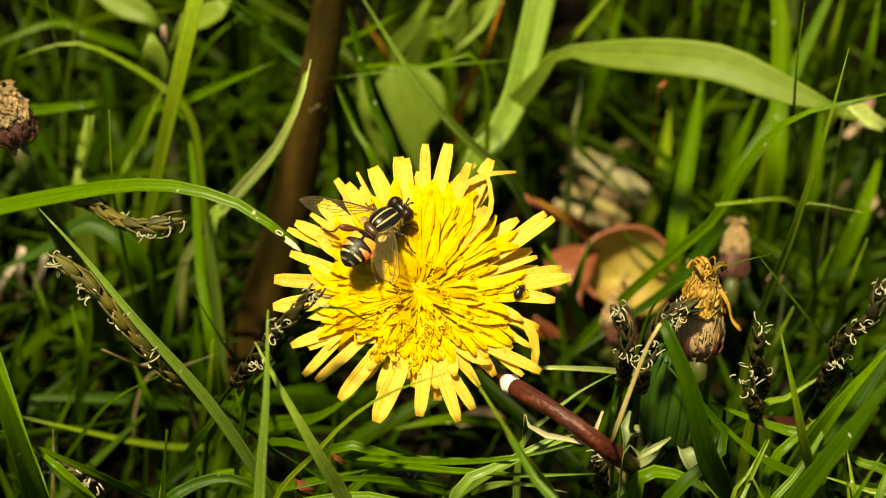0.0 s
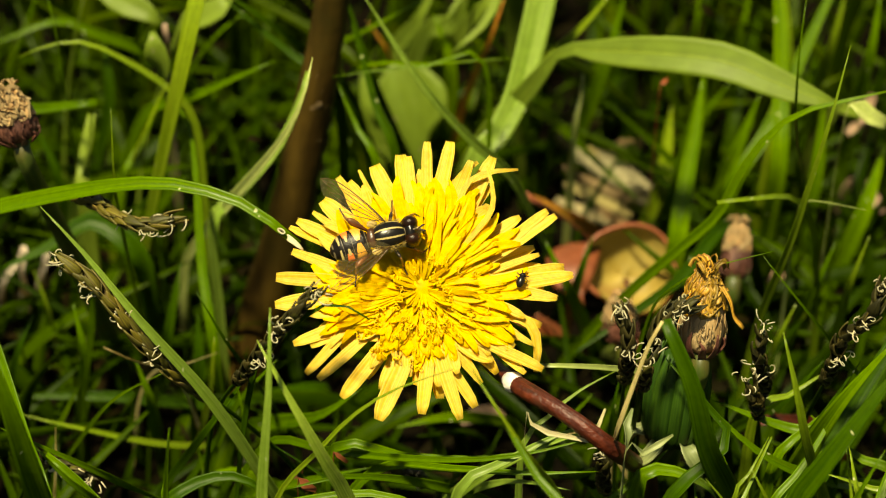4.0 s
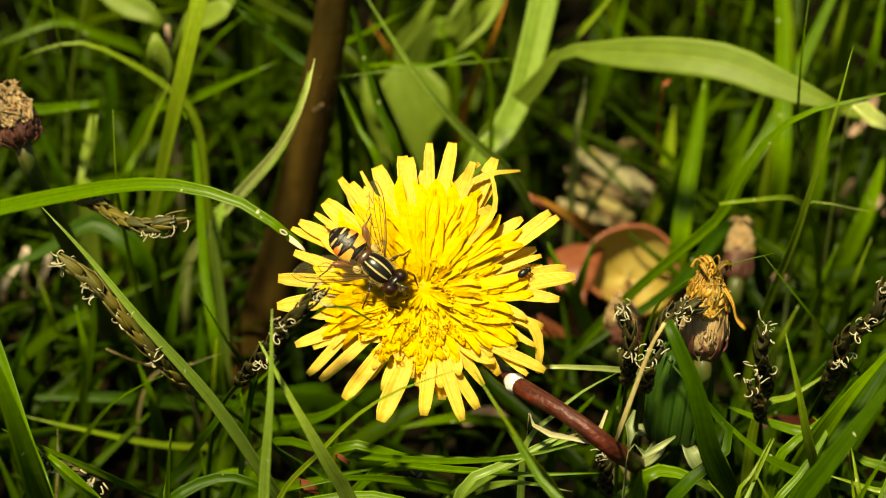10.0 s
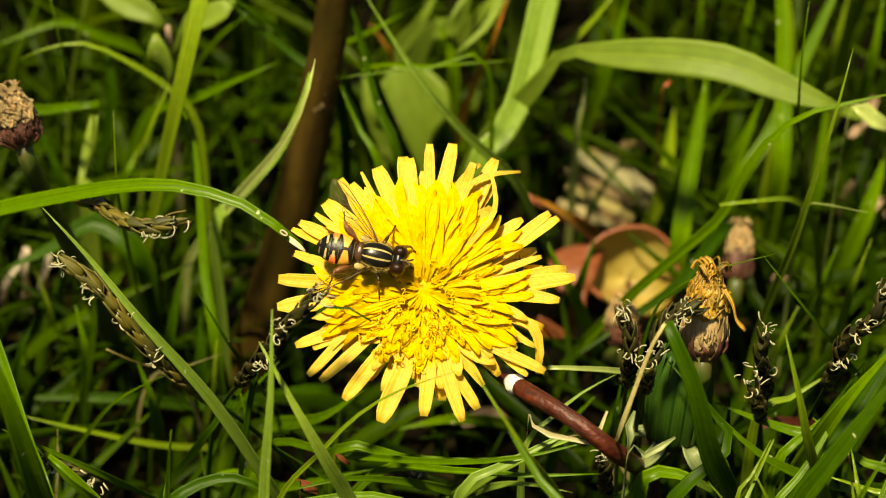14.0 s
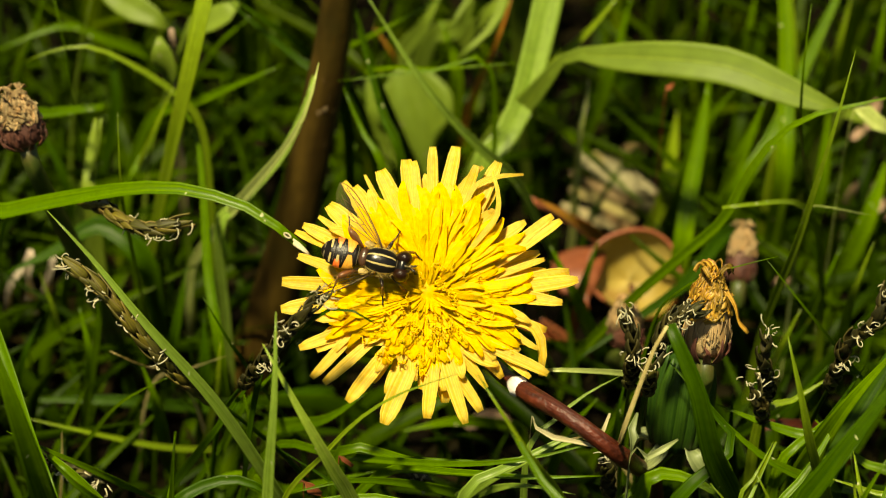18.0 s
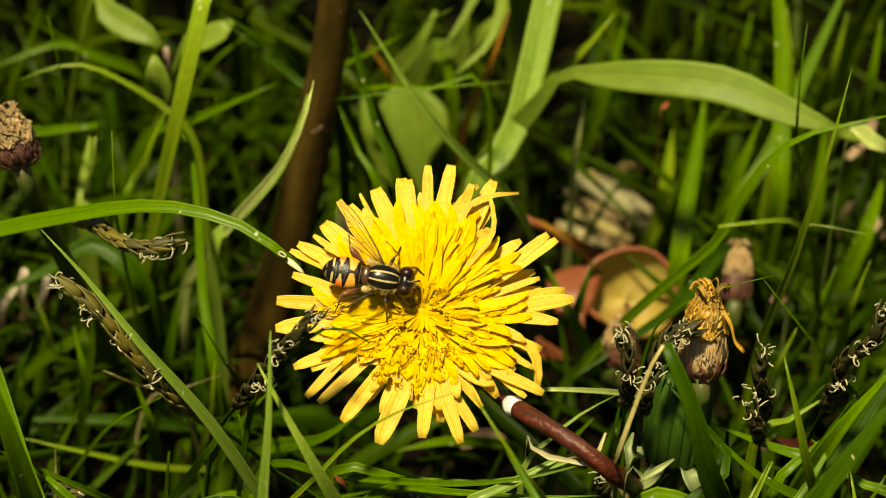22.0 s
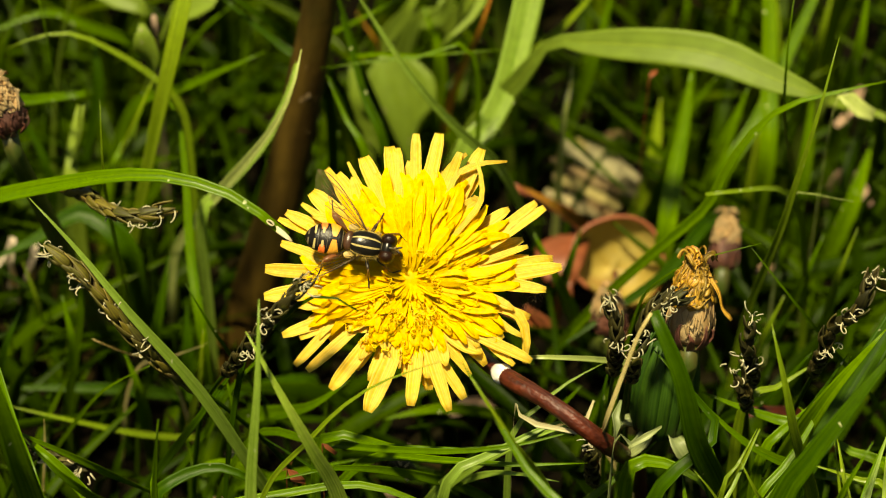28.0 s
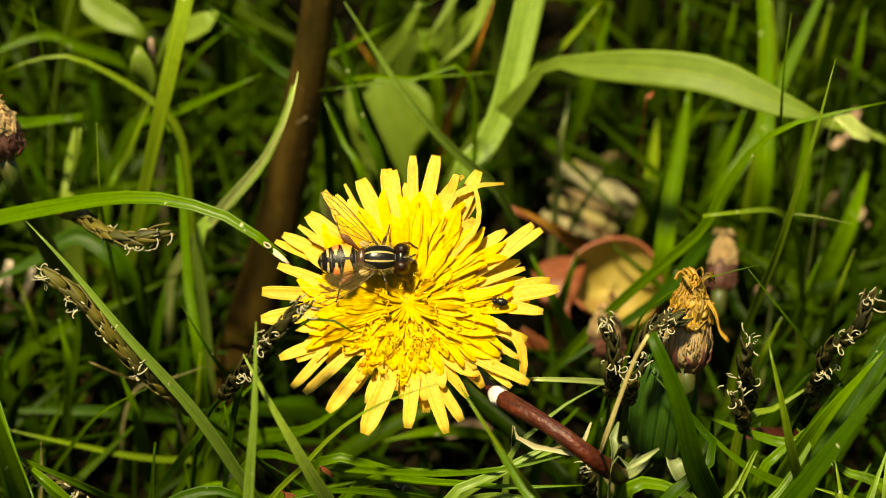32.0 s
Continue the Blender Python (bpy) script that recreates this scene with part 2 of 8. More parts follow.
PALE_PETAL = material("faded_petal", (0.42, 0.33, 0.25), (0.68, 0.58, 0.46), 0.6, 0.25, (9, 0.6), (0.5, 0.3, 0.24), 0.3)
PINK = material("pink_petal", (0.24, 0.15, 0.10), (0.42, 0.31, 0.22), 0.6, 0.2, (9, 0.6), (0.3, 0.2, 0.15), 0.3)
BLACK_SHELL = material("black_cuticle", (0.004, 0.0035, 0.003), (0.012, 0.010, 0.007), 0.28, 0, (8, 2), grain=4000, bump=0.1, uv=False, vary=0.0, spec=0.35)
ABDOMEN = material("dark_abdomen", (0.004, 0.003, 0.002), (0.011, 0.007, 0.004), 0.36, 0, (8, 2), grain=4000, bump=0.15, uv=False, vary=0.0, spec=0.25)
SCUTELLUM = material("amber_scutellum", (0.035, 0.013, 0.005), (0.085, 0.036, 0.013), 0.3, 0, (8, 2), grain=3000, bump=0.15, uv=False, vary=0.0)
STRIPE = material("cream_stripe", (0.34, 0.26, 0.09), (0.47, 0.38, 0.15), 0.5, 0, (8, 2), grain=4000, bump=0.1, vary=0.1)
HOT_ORANGE = material("red_orange_patch", (0.8, 0.13, 0.03), (0.88, 0.22, 0.05), 0.4, 0, (8, 2), grain=2500, bump=0.1, vary=0.1)
AMBER = material("amber_patch", (0.62, 0.26, 0.035), (0.74, 0.36, 0.06), 0.4, 0, (8, 2), grain=2500, bump=0.1, vary=0.1)
LOBE = material("brown_femur", (0.05, 0.014, 0.005), (0.20, 0.06, 0.014), 0.45, 0, (8, 2), grain=2500, vary=0.0)
DULL_BAND = material("dusty_band", (0.08, 0.062, 0.032), (0.15, 0.12, 0.062), 0.5, 0, (8, 2), grain=4000, bump=0.1, vary=0.0)
HAIR = material("golden_hair", (0.36, 0.24, 0.06), (0.55, 0.40, 0.12), 0.5, 0.2, (8, 2), grain=4000, bump=0.1, vary=0.0)
EYE = material("brown_eye", (0.010, 0.0035, 0.0015), (0.026, 0.009, 0.003), 0.3, 0, (8, 2), grain=6000, bump=0.25, uv=False, vary=0.0, spec=0.3)
LEG = material("dark_leg", (0.012, 0.007, 0.005), (0.04, 0.02, 0.01), 0.35, 0, (8, 2), grain=3000, vary=0.1)
KNEE = material("amber_leg", (0.12, 0.05, 0.012), (0.32, 0.15, 0.035), 0.4, 0, (8, 2), grain=3000, vary=0.1)
VEIN = material("wing_vein", (0.06, 0.032, 0.010), (0.13, 0.075, 0.025), 0.4, 0, (8, 2), grain=3000, vary=0.0)


def wing_film():
    m = bpy.data.materials.new("wing_film")
    m.use_nodes = True
    nodes, links = m.node_tree.nodes, m.node_tree.links
    clear, gloss, mix = nodes.new("ShaderNodeBsdfTransparent"), nodes["Principled BSDF"], nodes.new("ShaderNodeMixShader")
    wrinkle, coords = nodes.new("ShaderNodeTexNoise"), nodes.new("ShaderNodeTexCoord")
    wrinkle.inputs["Scale"].default_value = 900
    links.new(coords.outputs["Object"], wrinkle.inputs["Vector"])
    relief = nodes.new("ShaderNodeBump")
    relief.inputs["Strength"].default_value, relief.inputs["Distance"].default_value = 0.35, 0.0002
    links.new(wrinkle.outputs[0], relief.inputs["Height"])
    links.new(relief.outputs[0], gloss.inputs["Normal"])
    links.new(ramp(nodes, links, wrinkle.outputs[0], [(0.3, (0.68, 0.56, 0.25)), (0.7, (0.86, 0.76, 0.42))]), gloss.inputs["Base Color"])
    clear.inputs[0].default_value = (1.0, 0.985, 0.92, 1)
    gloss.inputs["Roughness"].default_value, gloss.inputs["Specular IOR Level"].default_value = 0.2, 0.3
    mix.inputs[0].default_value = 0.04
    links.new(clear.outputs[0], mix.inputs[1])
    links.new(gloss.outputs[0], mix.inputs[2])
    links.new(mix.outputs[0], nodes["Material Output"].inputs[0])
    return m


WING = wing_film()


# ---- mesh builders ----
def mesh_object(name, verts, faces, mat, parent=None, label="", uvs=None, smooth=True):
    me = bpy.data.meshes.new(name)
    me.from_pydata([tuple(v) for v in verts], [], faces)
    if uvs is not None:
        layer = me.uv_layers.new(name="UVMap")
        index = np.empty(len(me.loops), dtype=np.int32)
        me.loops.foreach_get("vertex_index", index)
        layer.data.foreach_set("uv", np.asarray(uvs, dtype=np.float32)[index].ravel())
    me.materials.append(mat)
    if smooth:
        me.polygons.foreach_set("use_smooth", [True] * len(me.polygons))
    me.update()
    ob = new(name, me)
    ob.parent = parent
    if label:
        ob["label"] = label
    return ob


def empty(name, m=None, parent=None):
    ob = new(name)
    ob.empty_display_size = 0.005
    ob.parent = parent
    if m is not None:
        ob.matrix_basis = m
    return ob


def spline(points, n):
    """n + 1 places along a smooth line through the points, evenly spread."""
    p = np.array(points, dtype=float)
    if len(p) == 2:
        return p[0] + np.linspace(0, 1, n + 1)[:, None] * (p[1] - p[0])
    q = np.vstack([2 * p[0] - p[1], p, 2 * p[-1] - p[-2]])
    dense = []
    for i in range(1, len(q) - 2):
        a, b, c, d = q[i - 1:i + 3]
        for t in np.linspace(0, 1, 12, endpoint=False):
            dense.append(0.5 * (2 * b + (c - a) * t + (2 * a - 5 * b + 4 * c - d) * t * t + (3 * b - a - 3 * c + d) * t ** 3))
    dense.append(p[-1])
    dense = np.array(dense)
    run = np.concatenate([[0], np.cumsum(np.linalg.norm(np.diff(dense, axis=0), axis=1))])
    want = np.linspace(0, run[-1], n + 1)
    return np.stack([np.interp(want, run, dense[:, k]) for k in range(3)], axis=1)


def unit(v):
    return v / np.maximum(np.linalg.norm(v, axis=-1, keepdims=True), 1e-12)


def strip(line, widths, facing, cup=0.2, thick=0.00012, across=4, twist=0.0, teeth=0.0, ripple=0.0, rng=None, pleat=0.0):
    """A closed, thin strap along a line: cupped across, with its broad side towards facing. Returns verts, faces, uvs."""
    line, n = np.asarray(line), len(line) - 1
    tangent = unit(np.gradient(line, axis=0))
    side = unit(np.cross(tangent, np.broadcast_to(np.asarray(facing, dtype=float), line.shape)))
    normal = np.cross(side, tangent)
    turn = (np.linspace(0, 1, n + 1) * twist)[:, None]
    side, normal = side * np.cos(turn) + normal * np.sin(turn), normal * np.cos(turn) - side * np.sin(turn)
    run = np.concatenate([[0], np.cumsum(np.linalg.norm(np.diff(line, axis=0), axis=1))])
    u = np.linspace(-1, 1, across + 1)
    w = np.asarray(widths)[:, None, None] / 2
    arch = (0.5 * u ** 2 + 0.5 * np.abs(u))[None, :, None] * cup
    top = line[:, None, :] + side[:, None, :] * w * u[None, :, None] + normal[:, None, :] * w * arch
    if pleat:
        top = top + normal[:, None, :] * (np.cos(u * math.pi * across / 2) * pleat)[None, :, None]
    if ripple and rng is not None:
        wave = np.sin(run * 900 + rng.uniform(0, 6))[:, None, None] * np.sign(u)[None, :, None] * np.abs(u)[None, :, None]
        top = top + normal[:, None, :] * wave * ripple
    if teeth:
        jag = np.array([(-1) ** k for k in range(across + 1)]) * teeth
        top[-1] += tangent[-1] * jag[:, None]
        top[-2] += tangent[-1] * jag[:, None] * 0.25
    under = top - normal[:, None, :] * thick * (1.0 - 0.6 * (u ** 2))[None, :, None]
    m = across + 1
    verts = np.concatenate([top.reshape(-1, 3), under.reshape(-1, 3)])
    off = (n + 1) * m
    faces = []
    for i in range(n):
        for j in range(across):
            a, b, c, d = i * m + j, i * m + j + 1, (i + 1) * m + j + 1, (i + 1) * m + j
            faces.append((a, b, c, d))
            faces.append((off + d, off + c, off + b, off + a))
        a, d = i * m, (i + 1) * m
        faces.append((a, d, off + d, off + a))
        a, d = i * m + across, (i + 1) * m + across
        faces.append((d, a, off + a, off + d))
    for j in range(across):
        faces.append((j + 1, j, off + j, off + j + 1))
        a = n * m + j
        faces.append((a, a + 1, off + a + 1, off + a))
    uv = np.stack([np.broadcast_to((u + 1) / 2, (n + 1, m)), np.broadcast_to(run[:, None] * 100, (n + 1, m))], axis=-1).reshape(-1, 2)
    return verts, faces, np.concatenate([uv, uv])


def tube(line, radii, sides=8):
    """A closed round stalk along a line."""
    line, n = np.asarray(line), len(line) - 1
    tangent = unit(np.gradient(line, axis=0))
    ref = np.array([0.31, 0.87, 0.38]) if abs(tangent[0] @ np.array([0.31, 0.87, 0.38])) < 0.9 else np.array([1.0, 0, 0])
    side = unit(np.cross(tangent, np.broadcast_to(ref, line.shape)))
    other = np.cross(tangent, side)
    a = np.linspace(0, 2 * math.pi, sides, endpoint=False)
    r = np.broadcast_to(np.asarray(radii, dtype=float), (n + 1,))[:, None, None]
    ring = line[:, None, :] + r * (np.cos(a)[None, :, None] * side[:, None, :] + np.sin(a)[None, :, None] * other[:, None, :])
    faces = [(i * sides + j, i * sides + (j + 1) % sides, (i + 1) * sides + (j + 1) % sides, (i + 1) * sides + j) for i in range(n) for j in range(sides)]
    faces += [tuple(range(sides))[::-1], tuple(range(n * sides, (n + 1) * sides))]
    run = np.concatenate([[0], np.cumsum(np.linalg.norm(np.diff(line, axis=0), axis=1))])
    uv = np.stack([np.broadcast_to(a / 6.2832, (n + 1, sides)), np.broadcast_to(run[:, None] * 100, (n + 1, sides))], axis=-1).reshape(-1, 2)
    return ring.reshape(-1, 3), faces, uv


def shell(surface, nu, nv):
    """A closed skin over surface(u, v), v going round."""
    verts, uv = [], []
    for i in range(nu + 1):
        for j in range(nv):
            verts.append(surface(i / nu, 2 * math.pi * j / nv))
            uv.append((j / nv, i / nu))
    faces = [(i * nv + j, i * nv + (j + 1) % nv, (i + 1) * nv + (j + 1) % nv, (i + 1) * nv + j) for i in range(nu) for j in range(nv)]
    faces += [tuple(range(nv))[::-1], tuple(range(nu * nv, (nu + 1) * nv))]
    return verts, faces, uv


def egg(centre, size, bulge=0.0):
    def surface(u, v):
        t = math.pi * min(max(u, 0.02), 0.98)
        r = math.sin(t)
        return (centre[0] - math.cos(t) * size[0], centre[1] + r * math.cos(v) * size[1] * (1 + bulge * math.cos(t)), centre[2] + r * math.sin(v) * size[2])
    return surface


def joined(pieces):
    verts, faces, uvs, n = [], [], [], 0
    for v, f, t in pieces:
        verts.append(np.asarray(v))
        uvs.append(np.asarray(t))
        faces += [tuple(k + n for k in face) for face in f]
        n += len(v)
    return np.concatenate(verts), faces, np.concatenate(uvs)


FACE = (-0.25, -0.68, 0.69)
chance = np.random.default_rng(7)


def taper(n, width, root=0.55, tip_from=0.6, tip=0.05):
    s = np.linspace(0, 1, n + 1)
    return width * np.minimum(root + (1 - root) * s / 0.2, 1.0) * np.where(s < tip_from, 1.0, tip + (1 - tip) * (1 - (np.clip(s - tip_from, 0, 1) / (1 - tip_from)) ** 1.6))


def blade(points, width, kind="green", label="long green grass blade rooted in the lawn", cup=0.35, twist=0.3, tip=0.05, facing=FACE, name="grass_blade"):
    """One grass blade from its root along the points to its tip; width in millimetres."""
    root = np.array(points[0])
    n = 26
    line = spline(np.array(points) - root, n)
    towards, turn = np.array(facing) + chance.normal(0, 0.12, 3), twist * chance.uniform(-1, 1)
    w = taper(n, width / 1000, tip=tip)
    v, f, t = strip(line, w, towards, cup, 0.00016, 6, turn)
    ob = mesh_object(name, v, f, GRASS[kind], None, "", t)
    ob.location = root
    if width > 1.9:
        v, f, t = strip(line - unit(np.array(towards)) * 0.00002, w * 0.14 + 0.00004, towards, 0.1, 0.00024, 2, turn)
        mesh_object("midrib", v + 0, f, MIDRIB[kind], ob, "", t)
    return tagged(ob, label, "grass", "grass blades round the flower")


# ---- ground ----
def ground():
    rng = np.random.default_rng(3)
    edge = np.concatenate([-np.geomspace(60, 0.7, 9), np.linspace(-0.6, 0.6, 61), np.geomspace(0.7, 60, 9)])
    verts = []
    for y in edge:
        for x in edge:
            lift = 0.004 * noise.noise(Vector((x * 25, y * 25, 0))) + 0.002 * noise.noise(Vector((x * 90, y * 90, 4)))
            verts.append((x, y, lift - 0.003))
    m = len(edge)
    faces = [(i * m + j, i * m + j + 1, (i + 1) * m + j + 1, (i + 1) * m + j) for i in range(m - 1) for j in range(m - 1)]
    tagged(mesh_object("ground", verts, faces, SOIL), "soil under the lawn, coloured near black for the shade in the gaps", "ground", kind="structure")
    flakes = []
    for _ in range(700):
        x, y = rng.uniform(-0.22, 0.22), rng.uniform(-0.08, 0.42)
        length, a = rng.uniform(0.006, 0.03), rng.uniform(0, 6.28)
        way = np.array([math.cos(a), math.sin(a), rng.uniform(-0.15, 0.15)])
        mid = np.array([x, y, rng.uniform(0.0, 0.008)])
        line = spline([mid - way * length / 2, mid + np.array([0, 0, rng.uniform(0, 0.004)]), mid + way * length / 2], 6)
        flakes.append(strip(line, taper(6, rng.uniform(0.0008, 0.003), 0.4, 0.5, 0.1), (rng.normal(0, 0.3), rng.normal(0, 0.3), 1), 0.4, 0.00015, 2))
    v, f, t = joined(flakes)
    tagged(mesh_object("leaf_litter", v, f, LITTER, uvs=t), "brown dead leaf and stalk litter on the soil, darkened for shade", "litter", kind="stuff")


def turf():
    """The lawn's uncounted grass, dense behind the flower and low in front of it."""
    rng = np.random.default_rng(11)
    blades = []

    def add(x, y, height, width, lean):
        bare = -0.02 < x < 0.052 and 0.035 < y < 0.125 or 0.024 < x < 0.050 and 0.115 < y < 0.14 or -0.05 < x < -0.022 and 0.1 < y < 0.15 or -0.05 < x < -0.005 and 0.02 < y < 0.072
        if bare and (height > 0.03 or rng.random() < 0.4 or 0.022 < x < 0.050 and 0.115 < y < 0.14):
            return  # litter shows here
        a = rng.uniform(0, 6.28)
        out = np.array([math.cos(a), math.sin(a), 0]) * height * lean
        root = np.array([x, y, -0.003])
        line = spline([root, root + out * 0.25 + (0, 0, height * 0.55), root + out + (0, 0, height * rng.uniform(0.75, 1.0))], 9)
        blades.append(strip(line, taper(9, width, 0.7, 0.4, 0.08), np.array(FACE) + rng.normal(0, 0.6, 3), 0.45, 0.00015, 2, rng.uniform(-0.8, 0.8)))

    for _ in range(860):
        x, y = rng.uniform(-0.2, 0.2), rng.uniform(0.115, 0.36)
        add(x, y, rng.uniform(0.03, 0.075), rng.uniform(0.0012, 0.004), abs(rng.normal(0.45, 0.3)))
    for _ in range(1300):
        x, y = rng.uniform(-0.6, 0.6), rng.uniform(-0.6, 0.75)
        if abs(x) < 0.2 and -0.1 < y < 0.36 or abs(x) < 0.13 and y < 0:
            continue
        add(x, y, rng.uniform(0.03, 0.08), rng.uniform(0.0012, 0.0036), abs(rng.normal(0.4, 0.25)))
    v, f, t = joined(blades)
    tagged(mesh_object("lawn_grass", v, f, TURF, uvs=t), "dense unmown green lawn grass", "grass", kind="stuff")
    blades.clear()
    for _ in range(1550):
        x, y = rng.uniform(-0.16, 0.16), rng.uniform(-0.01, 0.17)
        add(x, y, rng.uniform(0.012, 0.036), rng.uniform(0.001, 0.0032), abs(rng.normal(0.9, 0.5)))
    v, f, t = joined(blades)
    tagged(mesh_object("low_grass", v, f, TURF_DARK, uvs=t), "short green grass deep in the lawn, shade put into its colour", "grass", kind="stuff")
    blades.clear()
    for _ in range(4200):
        a, r = rng.uniform(0, 6.28), rng.uniform(0.55, 2.4)
        x, y = math.cos(a) * r, math.sin(a) * r
        height, out = rng.uniform(0.04, 0.09), rng.normal(0, 0.02, 2)
        line = [(x, y, -0.004), (x + out[0] * 0.3, y + out[1] * 0.3, height * 0.5), (x + out[0], y + out[1], height)]
        blades.append(strip(spline(line, 3), np.array([0.9, 1, 0.8, 0.1]) * rng.uniform(0.003, 0.006), np.array(FACE) + rng.normal(0, 0.8, 3), 0.3, 0.0002, 2))
    v, f, t = joined(blades)
    tagged(mesh_object("outer_lawn", v, f, TURF, uvs=t), "green lawn grass further off", "grass", kind="stuff")


ground()
turf()

# ---- the yellow flower ----
BLOOM = pose(0, 0, 0.075, 45, 0, 0)
# rays of the rim: bearing, reach and width at the tip in millimetres
RIM_UPPER = ((88, 19.8, 1.3), (78, 20.3, 1.7), (72, 18.6, 0.8), (69, 18.5, 1.2), (61, 20.5, 1.9), (52, 14.5, 1.1), (30, 19.8, 1.2), (25, 20.4, 1.4), (16, 16.3, 0.8), (9, 19.3, 1.4),
             (3, 20.3, 1.7), (95, 18.1, 1.1), (99, 18.5, 1.9), (110, 18.0, 2.0), (120, 18.1, 0.6), (124, 17.5, 1.6), (128, 18.9, 1.2), (139, 18.0, 2.3), (146, 17.8, 0.9), (151, 19.1, 1.6),
             (157, 19.6, 1.2), (166, 18.0, 1.2), (177, 19.5, 1.6))
RIM_LOWER = ((357, 18.1, 1.4), (343, 18.9, 1.2), (333, 16.6, 0.9), (324, 19.5, 1.3), (321, 17.9, 1.0), (312, 12.1, 1.1), (301, 14.1, 0.9), (299, 15.0, 0.9), (292, 17.4, 1.4), (285, 18.4, 1.6),
             (274, 16.9, 1.6), (254, 18.6, 2.2), (237, 18.1, 1.7), (223, 18.3, 1.3), (213, 19.2, 1.2), (205, 18.6, 1.6), (209, 16.6, 1.2), (188, 19.7, 2.0), (183, 17.5, 1.4))
EYE_OF_BLOOM = np.array([0, -0.0008, 0])


def ray_floret(parent, angle, length, width, lift, droop, base, mat, rng, curl=0.0, blunt=0.55, hook=0.0, stray=0.08):
    n = 14
    s = np.linspace(0, 1, n + 1)
    el = lift + (droop - lift) * s ** 1.2 + curl * np.clip(s - 0.7, 0, 1) * 3
    step = length / n
    r = base[0] + np.concatenate([[0], np.cumsum(np.cos(el[:-1]) * step)])
    z = base[1] + np.concatenate([[0], np.cumsum(np.sin(el[:-1]) * step)])
    sway = (rng.normal(0, stray) * s ** 2 + rng.normal(0, 0.025) * np.sin(s * 4.2) + hook * np.clip(s - 0.72, 0, 1) ** 2 * 8) * length
    a = math.radians(angle)
    out, left = np.array([math.cos(a), math.sin(a), 0]), np.array([-math.sin(a), math.cos(a), 0])
    line = EYE_OF_BLOOM + r[:, None] * out + sway[:, None] * left + z[:, None] * np.array([0, 0, 1])
    w = width * np.interp(s, [0, 0.3, 0.7, 0.88, 0.96, 1], [0.35, rng.uniform(0.7, 0.9), 1.0, rng.uniform(0.82, 0.95), (0.9 + blunt) / 2 * 0.95, blunt * 0.7])
    face = np.array([0, 0, 1.0]) + out * (-0.6 if lift > 0.9 else 0) + left * rng.normal(0, 0.14)
    v, f, t = strip(line, w, face, rng.uniform(0.05, 0.25), 0.00011, 8, rng.normal(0, 0.2), rng.uniform(0.00002, 0.0001), 0.00007, rng, 0.00007)
    return mesh_object("ray_floret", v, f, mat, parent, "", t)


